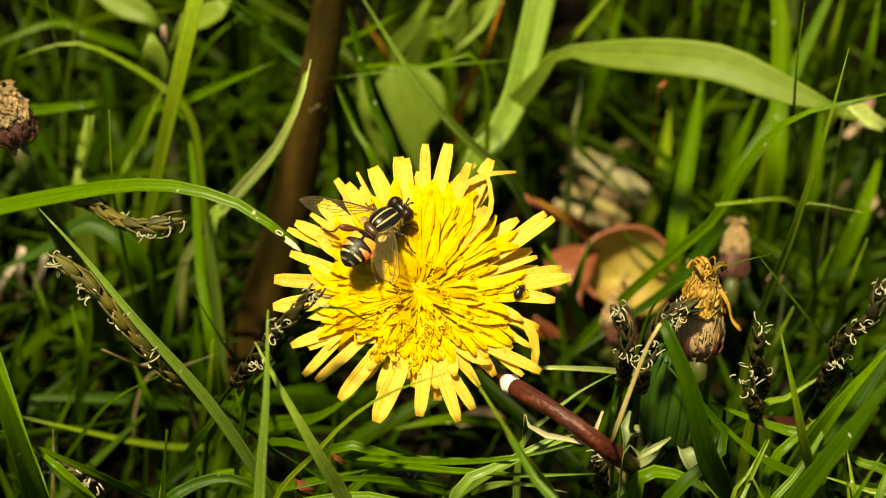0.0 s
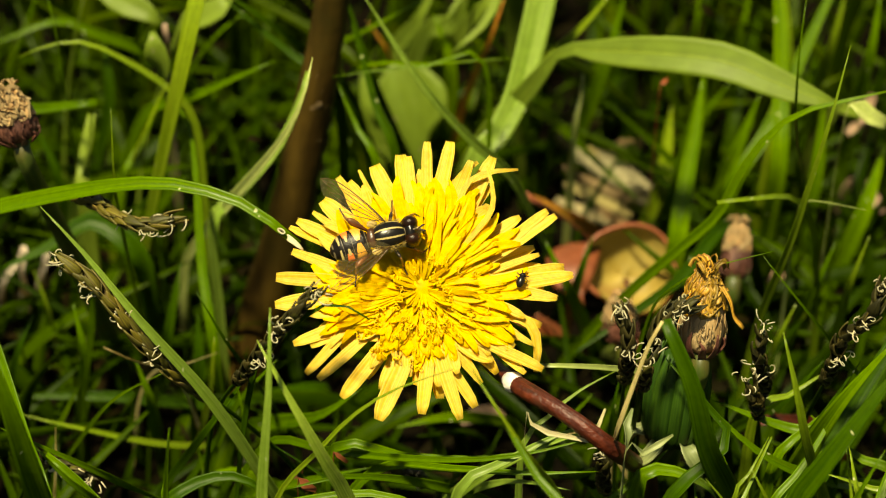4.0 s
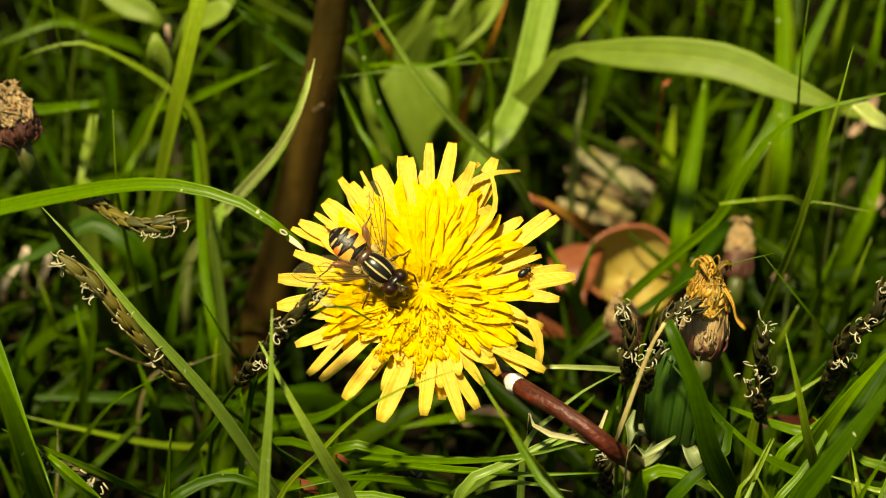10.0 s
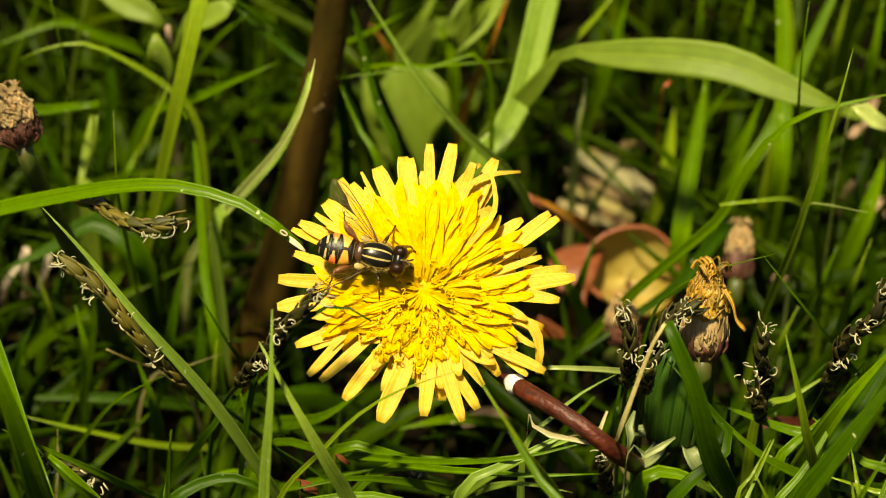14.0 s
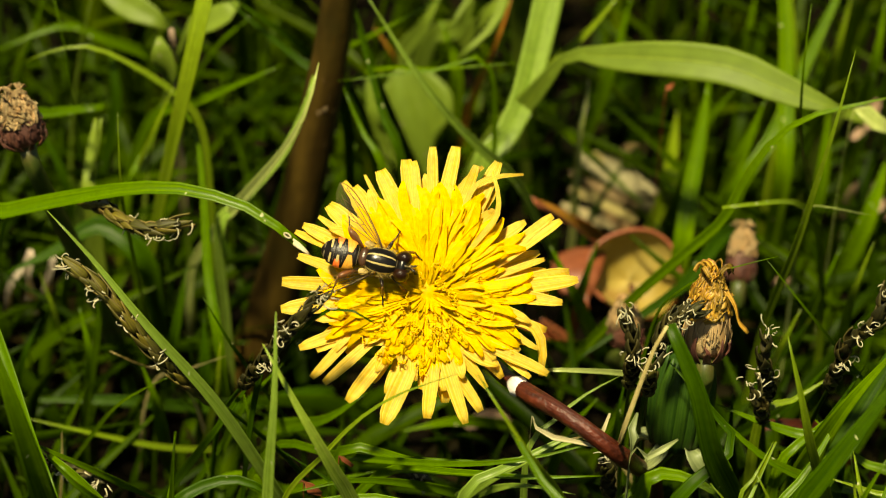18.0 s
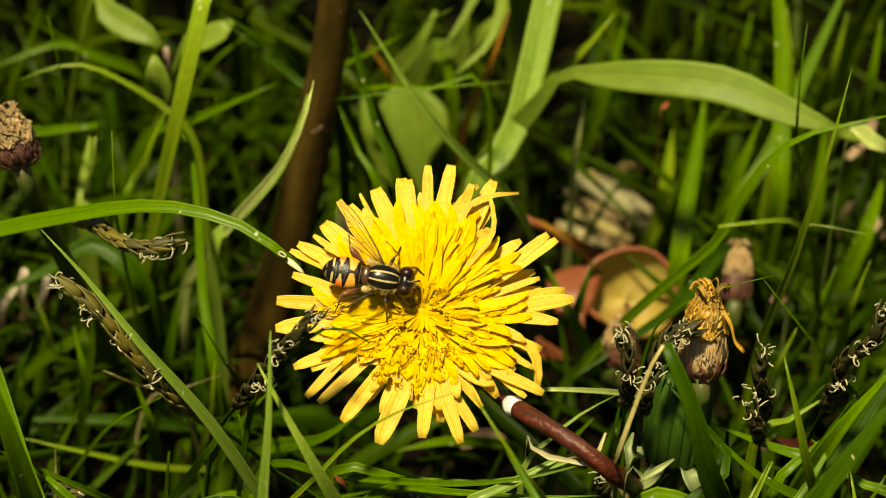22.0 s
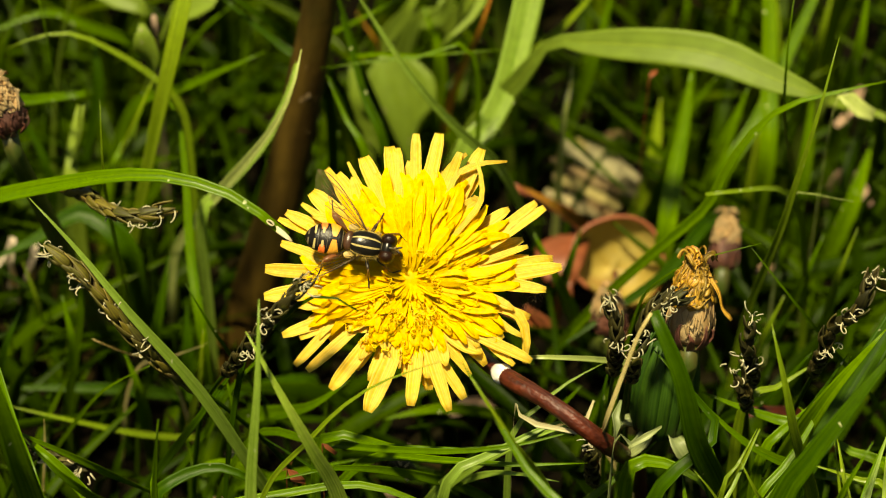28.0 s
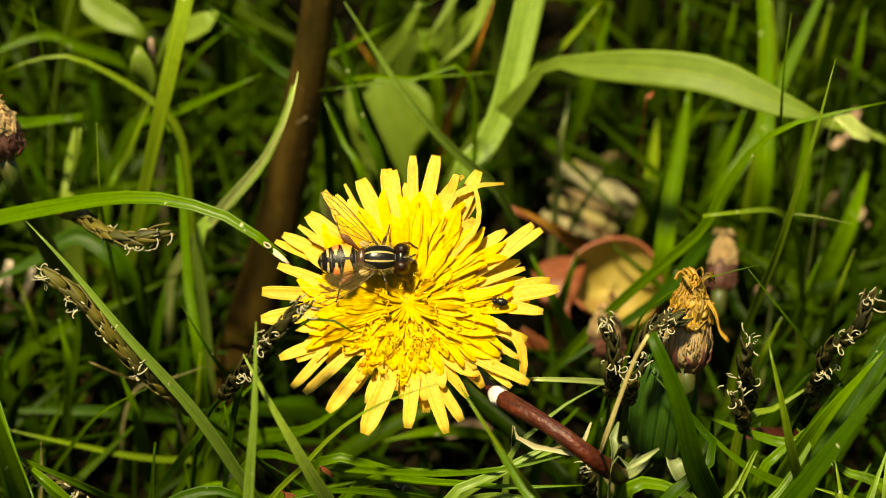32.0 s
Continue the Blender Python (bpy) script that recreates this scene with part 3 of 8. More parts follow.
def dandelion():
    rng = np.random.default_rng(21)
    plant = empty("dandelion_flower", BLOOM)
    tagged(plant, "fully open bright yellow dandelion flower on its stem", "flower")
    for angle, tip, wide in RIM_UPPER + RIM_LOWER:
        ray_floret(plant, angle, (tip - 1.2) / 1000, wide * 1.24 / 1000, radians(rng.uniform(5, 9)), radians(rng.uniform(-6, 2)), (0.0015, rng.uniform(0.0, 0.001)), RIM_PETAL, rng,
                   {52: 1.0, 343: -1.6, 69: 0.7, 72: 0.8, 312: -0.5}.get(angle, rng.normal(0, 0.10)), rng.uniform(0.55, 0.85), {343: -0.55, 72: -0.2}.get(angle, 0.0), 0.025)
    for angle, length, lift, curl in ((44, 0.0168, 16, 0.42), (66, 0.0190, 9, -0.5)):
        ray_floret(plant, angle, length, 0.0008, radians(lift), radians(lift - 12), (0.0012, 0.001), RIM_PETAL, rng, 0.0, 0.6, curl)
    for k in range(26):
        angle = k * 13.85 + rng.normal(0, 3)
        reach = 0.88 if 196 < angle < 300 else 1.0
        ray_floret(plant, angle, rng.uniform(0.0128, 0.0156) * reach, rng.uniform(0.0015, 0.0021), radians(rng.uniform(4, 7)), radians(rng.uniform(-5, 1)),
                   (0.0015, -0.0003), RIM_PETAL, rng, rng.normal(0, 0.10), rng.uniform(0.5, 0.8))
    # rows of rays from the rim inwards: length, width, rise at the foot, rise at the tip, foot
    rows = ((54, 6.67, (9.5, 15.4), (1.5, 2.2), (7, 9), (-2, 2), (1.0, 0.8), RIM_PETAL), (110, 137.5, (9.5, 14.8), (1.1, 1.7), (8.2, 10), (-2, 2), (0.9, 1.1), PETAL),
            (130, 137.5, (8.0, 13.4), (0.9, 1.4), (9.6, 12), (-2, 3), (0.8, 1.35), PETAL), (120, 137.5, (6.5, 12.0), (0.7, 1.15), (11, 14), (-2, 4), (0.7, 1.55), PETAL),
            (80, 137.5, (4.5, 9.4), (0.5, 0.9), (13, 18), (0, 7), (0.5, 1.8), PETAL), (70, 137.5, (1.8, 4.6), (0.35, 0.6), (20, 44), (8, 30), (0.9, 1.9), PETAL))
    for count, turn, length, width, lift, droop, foot, mat in rows:
        for k in range(count):
            angle = (k * turn + rng.normal(0, 4)) % 360
            # the rays of the lower side are shorter and show the broad rim beneath
            reach = (0.85 if mat is RIM_PETAL else 0.72) if 215 < angle < 315 else 0.72 if 2 < angle < 26 else 1.0
            hug = 0.8 if 200 < angle < 345 and lift[0] < 20 else 1.0
            ray_floret(plant, angle, rng.uniform(*length) / 1000 * reach, rng.uniform(*width) / 1000, radians(rng.uniform(*lift) * hug), radians(rng.uniform(*droop)),
                       (foot[0] / 1000 * rng.uniform(0.3, 1.3), foot[1] / 1000), mat, rng, rng.normal(0, 0.12), rng.uniform(0.15, 0.5), rng.normal(0, 0.12), 0.06)
    v, f, t = shell(lambda u, v: (0.0036 * math.cos(u * 1.5) * math.cos(v), 0.0036 * math.cos(u * 1.5) * math.sin(v) - 0.0008, 0.0004 + 0.0020 * math.sin(u * 1.5)), 8, 18)
    mesh_object("core", v, f, PETAL, plant, "golden packed core of the flower", t)
    for k in range(60):
        low = k < 40
        a = math.radians(rng.uniform(195, 345)) if low else rng.uniform(0, 6.28)
        d = rng.uniform(0.0025, 0.0105) if low else rng.uniform(0.0008, 0.0085)
        top = 0.0044 - 0.2 * d
        foot = EYE_OF_BLOOM + np.array([math.cos(a) * d, math.sin(a) * d, top - 0.003])
        head = foot + np.array([math.cos(a) * 0.001, math.sin(a) * 0.001, 0.003])
        b = rng.uniform(0, 6.28)
        arm = np.array([math.cos(b), math.sin(b), 0.3]) * 0.00042
        curl = np.array([-math.sin(b), math.cos(b), -0.6]) * 0.0004
        bits = [tube(spline([foot, head], 3), 0.00009, 5), tube(spline([head, head + arm, head + arm * 0.9 + curl, head + arm * 0.3 + curl], 9), 0.00007, 5),
                tube(spline([head, head - arm, head - arm * 0.9 - curl, head - arm * 0.3 - curl], 9), 0.00007, 5)]
        v, f, t = joined(bits)
        mesh_object("style", v, f, STYLE, plant, "", t)
    cup_shape = shell(lambda u, v: ((0.0042 * math.sin(min(1.0, 0.2 + u) * 1.57)) * math.cos(v), (0.0042 * math.sin(min(1.0, 0.2 + u) * 1.57)) * math.sin(v), -0.009 + 0.010 * u), 8, 20)
    mesh_object("receptacle", *cup_shape[:2], BRACT, plant, "green cup under the rays", cup_shape[2])
    for k in range(16):
        a = k * 0.3927
        out = np.array([math.cos(a), math.sin(a), 0])
        line = spline([out * 0.0028 + (0, 0, -0.0088), out * 0.0046 + (0, 0, -0.004), out * 0.0052 + (0, 0, 0.0002)], 8)
        v, f, t = strip(line, taper(8, 0.0022, 0.8, 0.5, 0.1), out, 0.2, 0.0003, 4)
        mesh_object("bract", v, f, BRACT, plant, "", t)
    back = np.array(BLOOM.inverted() @ Vector((0.002, 0.090, -0.004)))
    mid = np.array(BLOOM.inverted() @ Vector((0.001, 0.045, 0.050)))
    v, f, t = tube(spline([(0, 0, -0.0085), (0, -0.001, -0.014), mid, back], 20), np.linspace(0.0017, 0.0024, 21), 12)
    mesh_object("stem", v, f, HOLLOW_STEM, plant, "smooth hollow green stem", t)
    return plant


dandelion()


# ---- hoverfly ----
def hoverfly():
    fly = tagged(empty("hoverfly"), "black hoverfly with cream stripes and orange patches feeding on the flower", "insect")

    def tail(u, v, lift=0.0):
        # u from the waist back to the tail, v round the body; 90 degrees is the top
        w = np.interp(u, [0, 0.05, 0.14, 0.28, 0.45, 0.62, 0.78, 0.9, 0.97, 1], [1.1, 1.35, 1.85, 2.08, 2.1, 1.98, 1.65, 1.1, 0.55, 0.12]) / 1000 + lift
        h = np.interp(u, [0, 0.1, 0.4, 0.75, 0.95, 1], [0.8, 1.0, 1.15, 1.0, 0.5, 0.1]) / 1000 + lift
        seam = 1 - 0.035 * sum(math.exp(-((u - q) / 0.012) ** 2) for q in (0.10, 0.405, 0.655, 0.845))
        return (-0.0054 * u, w * seam * math.cos(v), h * seam * math.sin(v) - 0.0008 * u * u)

    def patch(skin, u0, u1, v0, v1, pinch, mat, name, parent, n=8):
        """A coloured field on a skin, a little proud of it. pinch narrows it towards v1."""
        verts, uv = [], []
        for i in range(n + 1):
            for j in range(n + 1):
                q = j / n
                k = 1 - pinch * q ** 1.5
                edge = 1 - 0.18 * (2 * q - 1) ** 6
                u = (u0 + u1) / 2 + (u1 - u0) * (i / n - 0.5) * k * edge
                verts.append(skin(u, radians(v0 + (v1 - v0) * q), 0.00003))
                uv.append((i / n, q))
        faces = [(i * (n + 1) + j, i * (n + 1) + j + 1, (i + 1) * (n + 1) + j + 1, (i + 1) * (n + 1) + j) for i in range(n) for j in range(n)]
        return mesh_object(name, verts, faces, mat, parent, "", uv)

    v, f, t = shell(tail, 60, 28)
    abdomen = mesh_object("abdomen", v, f, ABDOMEN, fly, "black abdomen with orange and cream patches", t)
    for flip in (False, True):
        def at(v):
            return 180 - v if flip else v
        patch(tail, 0.10, 0.425, at(-24), at(84), 0.62, AMBER, "amber_patch", abdomen)
        patch(tail, 0.455, 0.64, at(-24), at(57), 0.25, HOT_ORANGE, "orange_patch", abdomen)
        patch(tail, 0.505, 0.585, at(48), at(76), 0.3, STRIPE, "cream_spot", abdomen)
        patch(tail, 0.715, 0.775, at(24), at(79), 0.25, STRIPE, "cream_bar", abdomen)
        patch(tail, 0.885, 0.93, at(20), at(80), 0.3, DULL_BAND, "dull_bar", abdomen)
    for u0, u1, reach in ((0.055, 0.075, 35), (0.425, 0.433, 45), (0.656, 0.664, 45)):
        patch(tail, u0, u1, reach, 180 - reach, 0.0, DULL_BAND, "grey_hind_edge", abdomen, 12)
    abdomen.location = (-0.0028, 0, -0.0001)

    def chest(u, v, lift=0.0):
        t = math.pi * min(max(u, 0.03), 0.97)
        r = math.sin(t) ** 0.5
        return (-math.cos(t) * 0.00215, r * math.cos(v) * 0.0019 + math.copysign(lift, math.cos(v)) * 0.5, r * math.sin(v) * 0.0017 + lift + 0.0004)

    v, f, t = shell(chest, 24, 28)
    thorax = mesh_object("thorax", v, f, BLACK_SHELL, fly, "glossy black thorax with cream lengthwise stripes", t)
    for v0, v1 in ((67, 75), (105, 113), (24, 33), (147, 156)):
        patch(chest, 0.14, 0.88, v0, v1, 0.0, STRIPE, "cream_stripe", thorax)
    v, f, t = shell(egg((-0.0023, 0, 0.0008), (0.00075, 0.0014, 0.0006)), 12, 18)
    mesh_object("scutellum", v, f, SCUTELLUM, fly, "dark amber half-moon scutellum", t)
    hair = np.random.default_rng(5)
    tufts = []
    for _ in range(420):
        a, u = hair.choice([0, math.pi]) + hair.uniform(-0.6, 0.35), hair.uniform(0.1, 0.9)
        foot = np.array(chest(u, a))
        tufts.append(tube(spline([foot, foot * 1.0 + unit(foot - np.array([0, 0, 0.0004])) * hair.uniform(0.0003, 0.0006)], 2), 0.000014, 3))
    v, f, t = joined(tufts)
    tagged(mesh_object("fuzz", v, f, HAIR, thorax, "short golden hairs along the sides", t), kind="stuff")
    v, f, t = shell(egg((0.0029, 0, 0.0003), (0.0009, 0.0019, 0.0014)), 12, 20)
    head = mesh_object("head", v, f, BLACK_SHELL, fly, "", t)
    for s in (-1, 1):
        v, f, t = shell(egg((0.0030, s * 0.00112, 0.0004), (0.00112, 0.00104, 0.00148)), 16, 22)
        mesh_object("eye", v, f, EYE, head, "large dark brown compound eye", t)
        v, f, t = tube(spline([(0.0040, s * 0.00015, 0.0010), (0.0045, s * 0.0003, 0.0012), (0.0049, s * 0.0005, 0.0011)], 6), np.array([0.6, 0.9, 1.0, 1.3, 1.6, 1.3, 0.6]) * 0.0001, 8)
        mesh_object("antenna", v, f, LEG, head, "", t)
    v, f, t = shell(egg((0.0034, 0, 0.0006), (0.00072, 0.00026, 0.00112)), 10, 14)
    mesh_object("brow", v, f, DULL_BAND, head, "dusty grey band between the eyes", t)
    v, f, t = shell(egg((0.0039, 0, -0.0001), (0.00065, 0.00062, 0.0010)), 10, 14)
    mesh_object("face", v, f, STRIPE, head, "pale yellow face", t)
    ruff = [chest(0.955, radians(a), 0.00004) for a in range(-10, 191, 10)]
    v, f, t = tube(spline(ruff, 30), 0.00009, 6)
    mesh_object("collar", v, f, DULL_BAND, thorax, "", t)
    v, f, t = tube(spline([(0.0044, 0, -0.0006), (0.0049, 0, -0.0014), (0.0050, 0, -0.0026)], 6), np.array([2.2, 2, 1.7, 1.6, 2.0, 3.0, 2.0]) * 0.0001, 8)
    mesh_object("proboscis", v, f, LEG, head, "", t)
    legs = (((0.0012, 0.0009), (0.0030, 0.0022, -0.0004), (0.0042, 0.0027, -0.0022), (0.0054, 0.0020, -0.0027), LEG, 0.8),
            ((0.0002, 0.0011), (0.0010, 0.0032, 0.0000), (0.0013, 0.0040, -0.0020), (0.0016, 0.0052, -0.0026), LEG, 0.8),
            ((-0.0026, 0.0014), (-0.0051, 0.0033, 0.0001), (-0.0052, 0.0040, -0.0020), (-0.0056, 0.0055, -0.0027), LOBE, 1.5))
    for hip, knee, ankle, toe, skin, fat in legs:
        for s in (-1, 1):
            h = (hip[0], s * hip[1], -0.0009)
            k, a, e = ((p[0], s * p[1], p[2]) for p in (knee, ankle, toe))
            leg = empty("leg", None, fly)
            v, f, t = tube(spline([h, k], 7), np.array([1.2, 1.5, 2.0, 2.6, 3.2, 3.4, 2.9, 1.4]) * 0.0001 * fat, 10)
            mesh_object("femur", v, f, skin, leg, "thick red-brown upper leg" if fat > 1 else "", t)
            v, f, t = tube(spline([k, a], 5), np.array([1.4, 1.7, 1.8, 1.9, 1.9, 1.6]) * 0.0001, 8)
            mesh_object("tibia", v, f, KNEE, leg, "amber lower leg", t)
            v, f, t = tube(spline([a, ((a[0] + e[0]) / 2, (a[1] + e[1]) / 2, min(a[2], e[2]) + 0.0001), e], 6), np.array([1.3, 1.2, 1.1, 1.0, 1.0, 0.9, 1.2]) * 0.0001, 6)
            mesh_object("foot", v, f, LEG, leg, "", t)
    for s in (-1, 1):
        v, f, t = shell(egg((-0.0020, s * 0.0019, 0.0006), (0.0007, 0.0005, 0.00012)), 10, 14)
        mesh_object("calypter", v, f, HAIR, fly, "pale golden lobe behind the wing's root", t)
    wings = []
    for s in (1, -1):
        # built along -x, with its front edge outwards
        def outline(u):
            front = np.interp(u, [0, 0.1, 0.3, 0.6, 0.8, 0.93, 1], [0.2, 0.5, 0.85, 1.1, 1.05, 0.65, 0.0]) / 1000
            rear = np.interp(u, [0, 0.08, 0.2, 0.4, 0.6, 0.8, 0.93, 1], [-0.2, -1.3, -2.0, -2.5, -2.55, -2.0, -1.05, 0.0]) / 1000
            return front, rear

        span, nu, nv = 0.0104, 22, 8
        verts, uv = [], []
        for i in range(nu + 1):
            front, rear = outline(i / nu)
            for j in range(nv + 1):
                q = j / nv
                y = front + (rear - front) * q
                verts.append((-span * i / nu, s * y, 0.0003 * math.sin(q * 3.1) * (1 - 0.5 * i / nu) + 0.00006 * math.sin(q * 19)))
                uv.append((i / nu, q))
        faces = [(i * (nv + 1) + j, i * (nv + 1) + j + 1, (i + 1) * (nv + 1) + j + 1, (i + 1) * (nv + 1) + j) for i in range(nu) for j in range(nv)]
        wing = mesh_object("wing", verts, faces, WING, fly, "clear amber-tinted wing with dark veins", uv)
        cells = (((0, 0.0), (0.5, 0.06), (0.99, 0.4)), ((0.02, 0.15), (0.45, 0.2), (0.9, 0.12)), ((0.05, 0.3), (0.4, 0.33), (0.6, 0.4), (0.97, 0.5)),
                 ((0.08, 0.4), (0.4, 0.52), (0.65, 0.6), (0.86, 0.65)), ((0.08, 0.45), (0.35, 0.72), (0.58, 0.9)), ((0.38, 0.33), (0.40, 0.52)), ((0.62, 0.42), (0.66, 0.6)),
                 ((0.7, 0.45), (0.8, 0.62), (0.78, 0.75)), ((0.42, 0.53), (0.55, 0.72), (0.66, 0.61)))
        for cell in cells:
            line = []
            for u, q in cell:
                front, rear = outline(u)
                line.append((-span * u, s * (front + (rear - front) * q), 0.0003 * math.sin(q * 3.1) * (1 - 0.5 * u) + 0.00005))
            v, f, t = tube(spline(line, 10), np.linspace(5.5, 3.2, 11) * 0.00001, 5)
            mesh_object("vein", v, f, VEIN, wing, "", t)
        line = [(-span * u, s * (outline(u)[0]), 0.00003) for u in (0, 0.1, 0.3, 0.6, 0.8, 0.93, 1.0)]
        v, f, t = tube(spline(line, 14), np.linspace(11, 4, 15) * 0.00001, 5)
        mesh_object("front_edge", v, f, VEIN, wing, "", t)
        wing.matrix_basis = wing_pose(s, 40)
        wings.append(wing)
    return fly, wings, abdomen


def wing_pose(s, spread, tilt=10, raise_by=9):
    return pose(-0.0004, s * 0.0015, 0.0015) @ Matrix.Rotation(radians(-s * spread), 4, "Z") @ Matrix.Rotation(radians(raise_by), 4, "Y") @ Matrix.Rotation(radians(s * -tilt), 4, "X")


fly, fly_wings, fly_abdomen = hoverfly()


def beetle():
    ob = tagged(empty("pollen_beetle"), "tiny glossy black beetle on the yellow rays", "insect")
    v, f, t = shell(egg((-0.0002, 0, 0.0003), (0.00085, 0.00055, 0.00045)), 12, 16)
    mesh_object("wing_case", v, f, BLACK_SHELL, ob, "", t)
    v, f, t = shell(egg((0.00075, 0, 0.00022), (0.00035, 0.00042, 0.0003)), 8, 12)
    mesh_object("head", v, f, BLACK_SHELL, ob, "", t)
    for x in (-0.0004, 0.0001, 0.0006):
        for s in (-1, 1):
            v, f, t = tube(spline([(x, s * 0.0003, 0.0002), (x + 0.0002, s * 0.0007, 0.0003), (x + 0.0003, s * 0.0009, -0.0003)], 5), 0.00006, 5)
            mesh_object("leg", v, f, LEG, ob, "", t)
    for s in (-1, 1):
        v, f, t = tube(spline([(0.0010, s * 0.0001, 0.0003), (0.0014, s * 0.0003, 0.0004)], 4), 0.00005, 5)
        mesh_object("antenna", v, f, LEG, ob, "", t)
    return ob


bug = beetle()


# ---- plants round the flower ----
def woody_stem():
    rng = np.random.default_rng(31)
    ob = empty("shrub_stem", pose(-0.0345, 0.0745, -0.004))
    tagged(ob, "upright brown woody shrub stem with pale pores", "stem")
    line = spline([(0, 0, 0), (0.0065, 0.0005, 0.022), (0.0125, 0.0015, 0.046), (0.0200, 0.0030, 0.085), (0.0235, 0.004, 0.125)], 40)
    radii = np.interp(np.linspace(0, 1, 41), [0, 0.3, 0.6, 1], [0.0052, 0.0038, 0.0030, 0.0029]) * (1 + 0.025 * rng.normal(0, 1, 41))
    v, f, t = tube(line, radii, 20)
    mesh_object("bark", v, f, BARK, ob, "", t)
    for _ in range(34):
        i, a = rng.integers(6, 38), rng.uniform(0, 6.28)
        c = line[i] + np.array([math.cos(a), math.sin(a), 0]) * radii[i] * 0.97
        v, f, t = shell(egg((0, 0, 0), (0.0002 * rng.uniform(0.4, 1), 0.0002, 0.0002 * rng.uniform(0.5, 1.4))), 6, 8)
        mesh_object("pore", np.array(v) + c, f, LENTICEL, ob, "", t)
    for k in range(3):
        c = line[20] + np.array([-0.0002 + 0.0006 * k, -radii[20] * 0.95, 0.0004 * k])
        v, f, t = shell(egg((0, 0, 0), (0.0004, 0.0002, 0.0006)), 6, 8)
        mesh_object("leaf_scar", np.array(v) + c, f, LENTICEL, ob, "", t)


def red_twig():
    rng = np.random.default_rng(32)
    a = np.array((0.0078, 0.0107, 0.0554))
    ob = tagged(empty("fallen_twig", pose(*a)), "reddish-brown fallen twig with a white crusted ring", "twig")
    line = spline(np.array([(0.0077, 0.0068, 0.0584), (0.0121, -0.0085, 0.0649), (0.0191, -0.0164, 0.0656), (0.0254, -0.0191, 0.0618), (0.0292, -0.0078, 0.0500), (0.0341, 0.0115, 0.0305), (0.0371, 0.0315, -0.0030)]) - a, 36)
    radii = np.interp(np.linspace(0, 1, 37), [0, 0.2, 1], [0.0011, 0.00125, 0.00135]) * (1 + 0.05 * rng.normal(0, 1, 37))
    v, f, t = tube(line, radii, 16)
    mesh_object("bark", v, f, RED_BARK, ob, "", t)
    i = 5
    ring = spline([line[i] * 1.1 - line[i + 1] * 0.1, line[i] * 0.4 + line[i + 1] * 0.6, line[i + 1] * 1.1 - line[i] * 0.1], 6)
    v, f, t = tube(ring, np.array([1.02, 1.14, 1.22, 1.12, 1.2, 1.14, 1.02]) * radii[i] * (1 + 0.05 * rng.normal(0, 1, 7)), 18)
    mesh_object("white_ring", v, f, FUNGUS, ob, "white crusted ring", t)


def red_leaf():
    """A dead leaf curled into a bowl, red outside and ochre inside, its free end lying flat."""
    axis = unit(np.array([0.12, -0.68, 0.72]))
    e1 = unit(np.cross(axis, (0, 0, 1)))
    e2 = np.cross(e1, axis)
    ob = tagged(empty("fallen_leaf", pose(0.0362, 0.0755, 0.0240)), "dead red-brown leaf curled into a bowl, ochre inside", "leaf")

    def bowl(r):
        def surface(u, a):
            q = radians(178 - 80 * u)
            wave = 1 + 0.06 * math.sin(2 * a + 0.7) + 0.05 * u * math.sin(3 * a + 1.0)
            return tuple((e1 * math.cos(a) * math.sin(q) * 0.98 + e2 * math.sin(a) * math.sin(q) * 1.0 + axis * (math.cos(q) + 0.10 * math.sin(a) * u)) * r * wave)
        return surface

    v, f, t = shell(bowl(0.0084), 14, 30)
    mesh_object("outer_face", v, f[:-1], RED_LEAF, ob, "dull red outer face", t)
    v, f, t = shell(bowl(0.0080), 14, 30)
    mesh_object("inner_face", v, f[:-1], OCHRE_LEAF, ob, "ochre inner face", t)
    edge = [bowl(0.0082)(1.0, radians(-35 + 250 * k / 40)) for k in range(41)]
    v, f, t = tube(edge, 0.00042, 8)
    mesh_object("rolled_edge", v, f, RED_LEAF, ob, "", t)
    line = spline([e1 * 0.0066 + axis * -0.0008, e1 * 0.0085 + axis * -0.0006 + e2 * 0.001, e1 * 0.0115 + axis * -0.001 + e2 * 0.0008, e1 * 0.0145 + axis * -0.002 + e2 * -0.0005], 12)
    v, f, t = strip(line, np.interp(np.linspace(0, 1, 13), [0, 0.4, 0.8, 1], [0.0125, 0.0135, 0.0105, 0.003]), axis + e2 * 0.4, -0.3, 0.0003, 8, ripple=0.0003, rng=np.random.default_rng(2))
    mesh_object("leaf_flap", v, f, RED_LEAF, ob, "", t)
    line = spline([axis * -0.0062 + e2 * -0.001, axis * -0.006 + e2 * -0.010, axis * -0.004 + e2 * -0.020 + np.array([0, 0, -0.004])], 10)
    v, f, t = tube(line, 0.0005, 8)
    mesh_object("leaf_stalk", v, f, RED_BARK, ob, "", t)


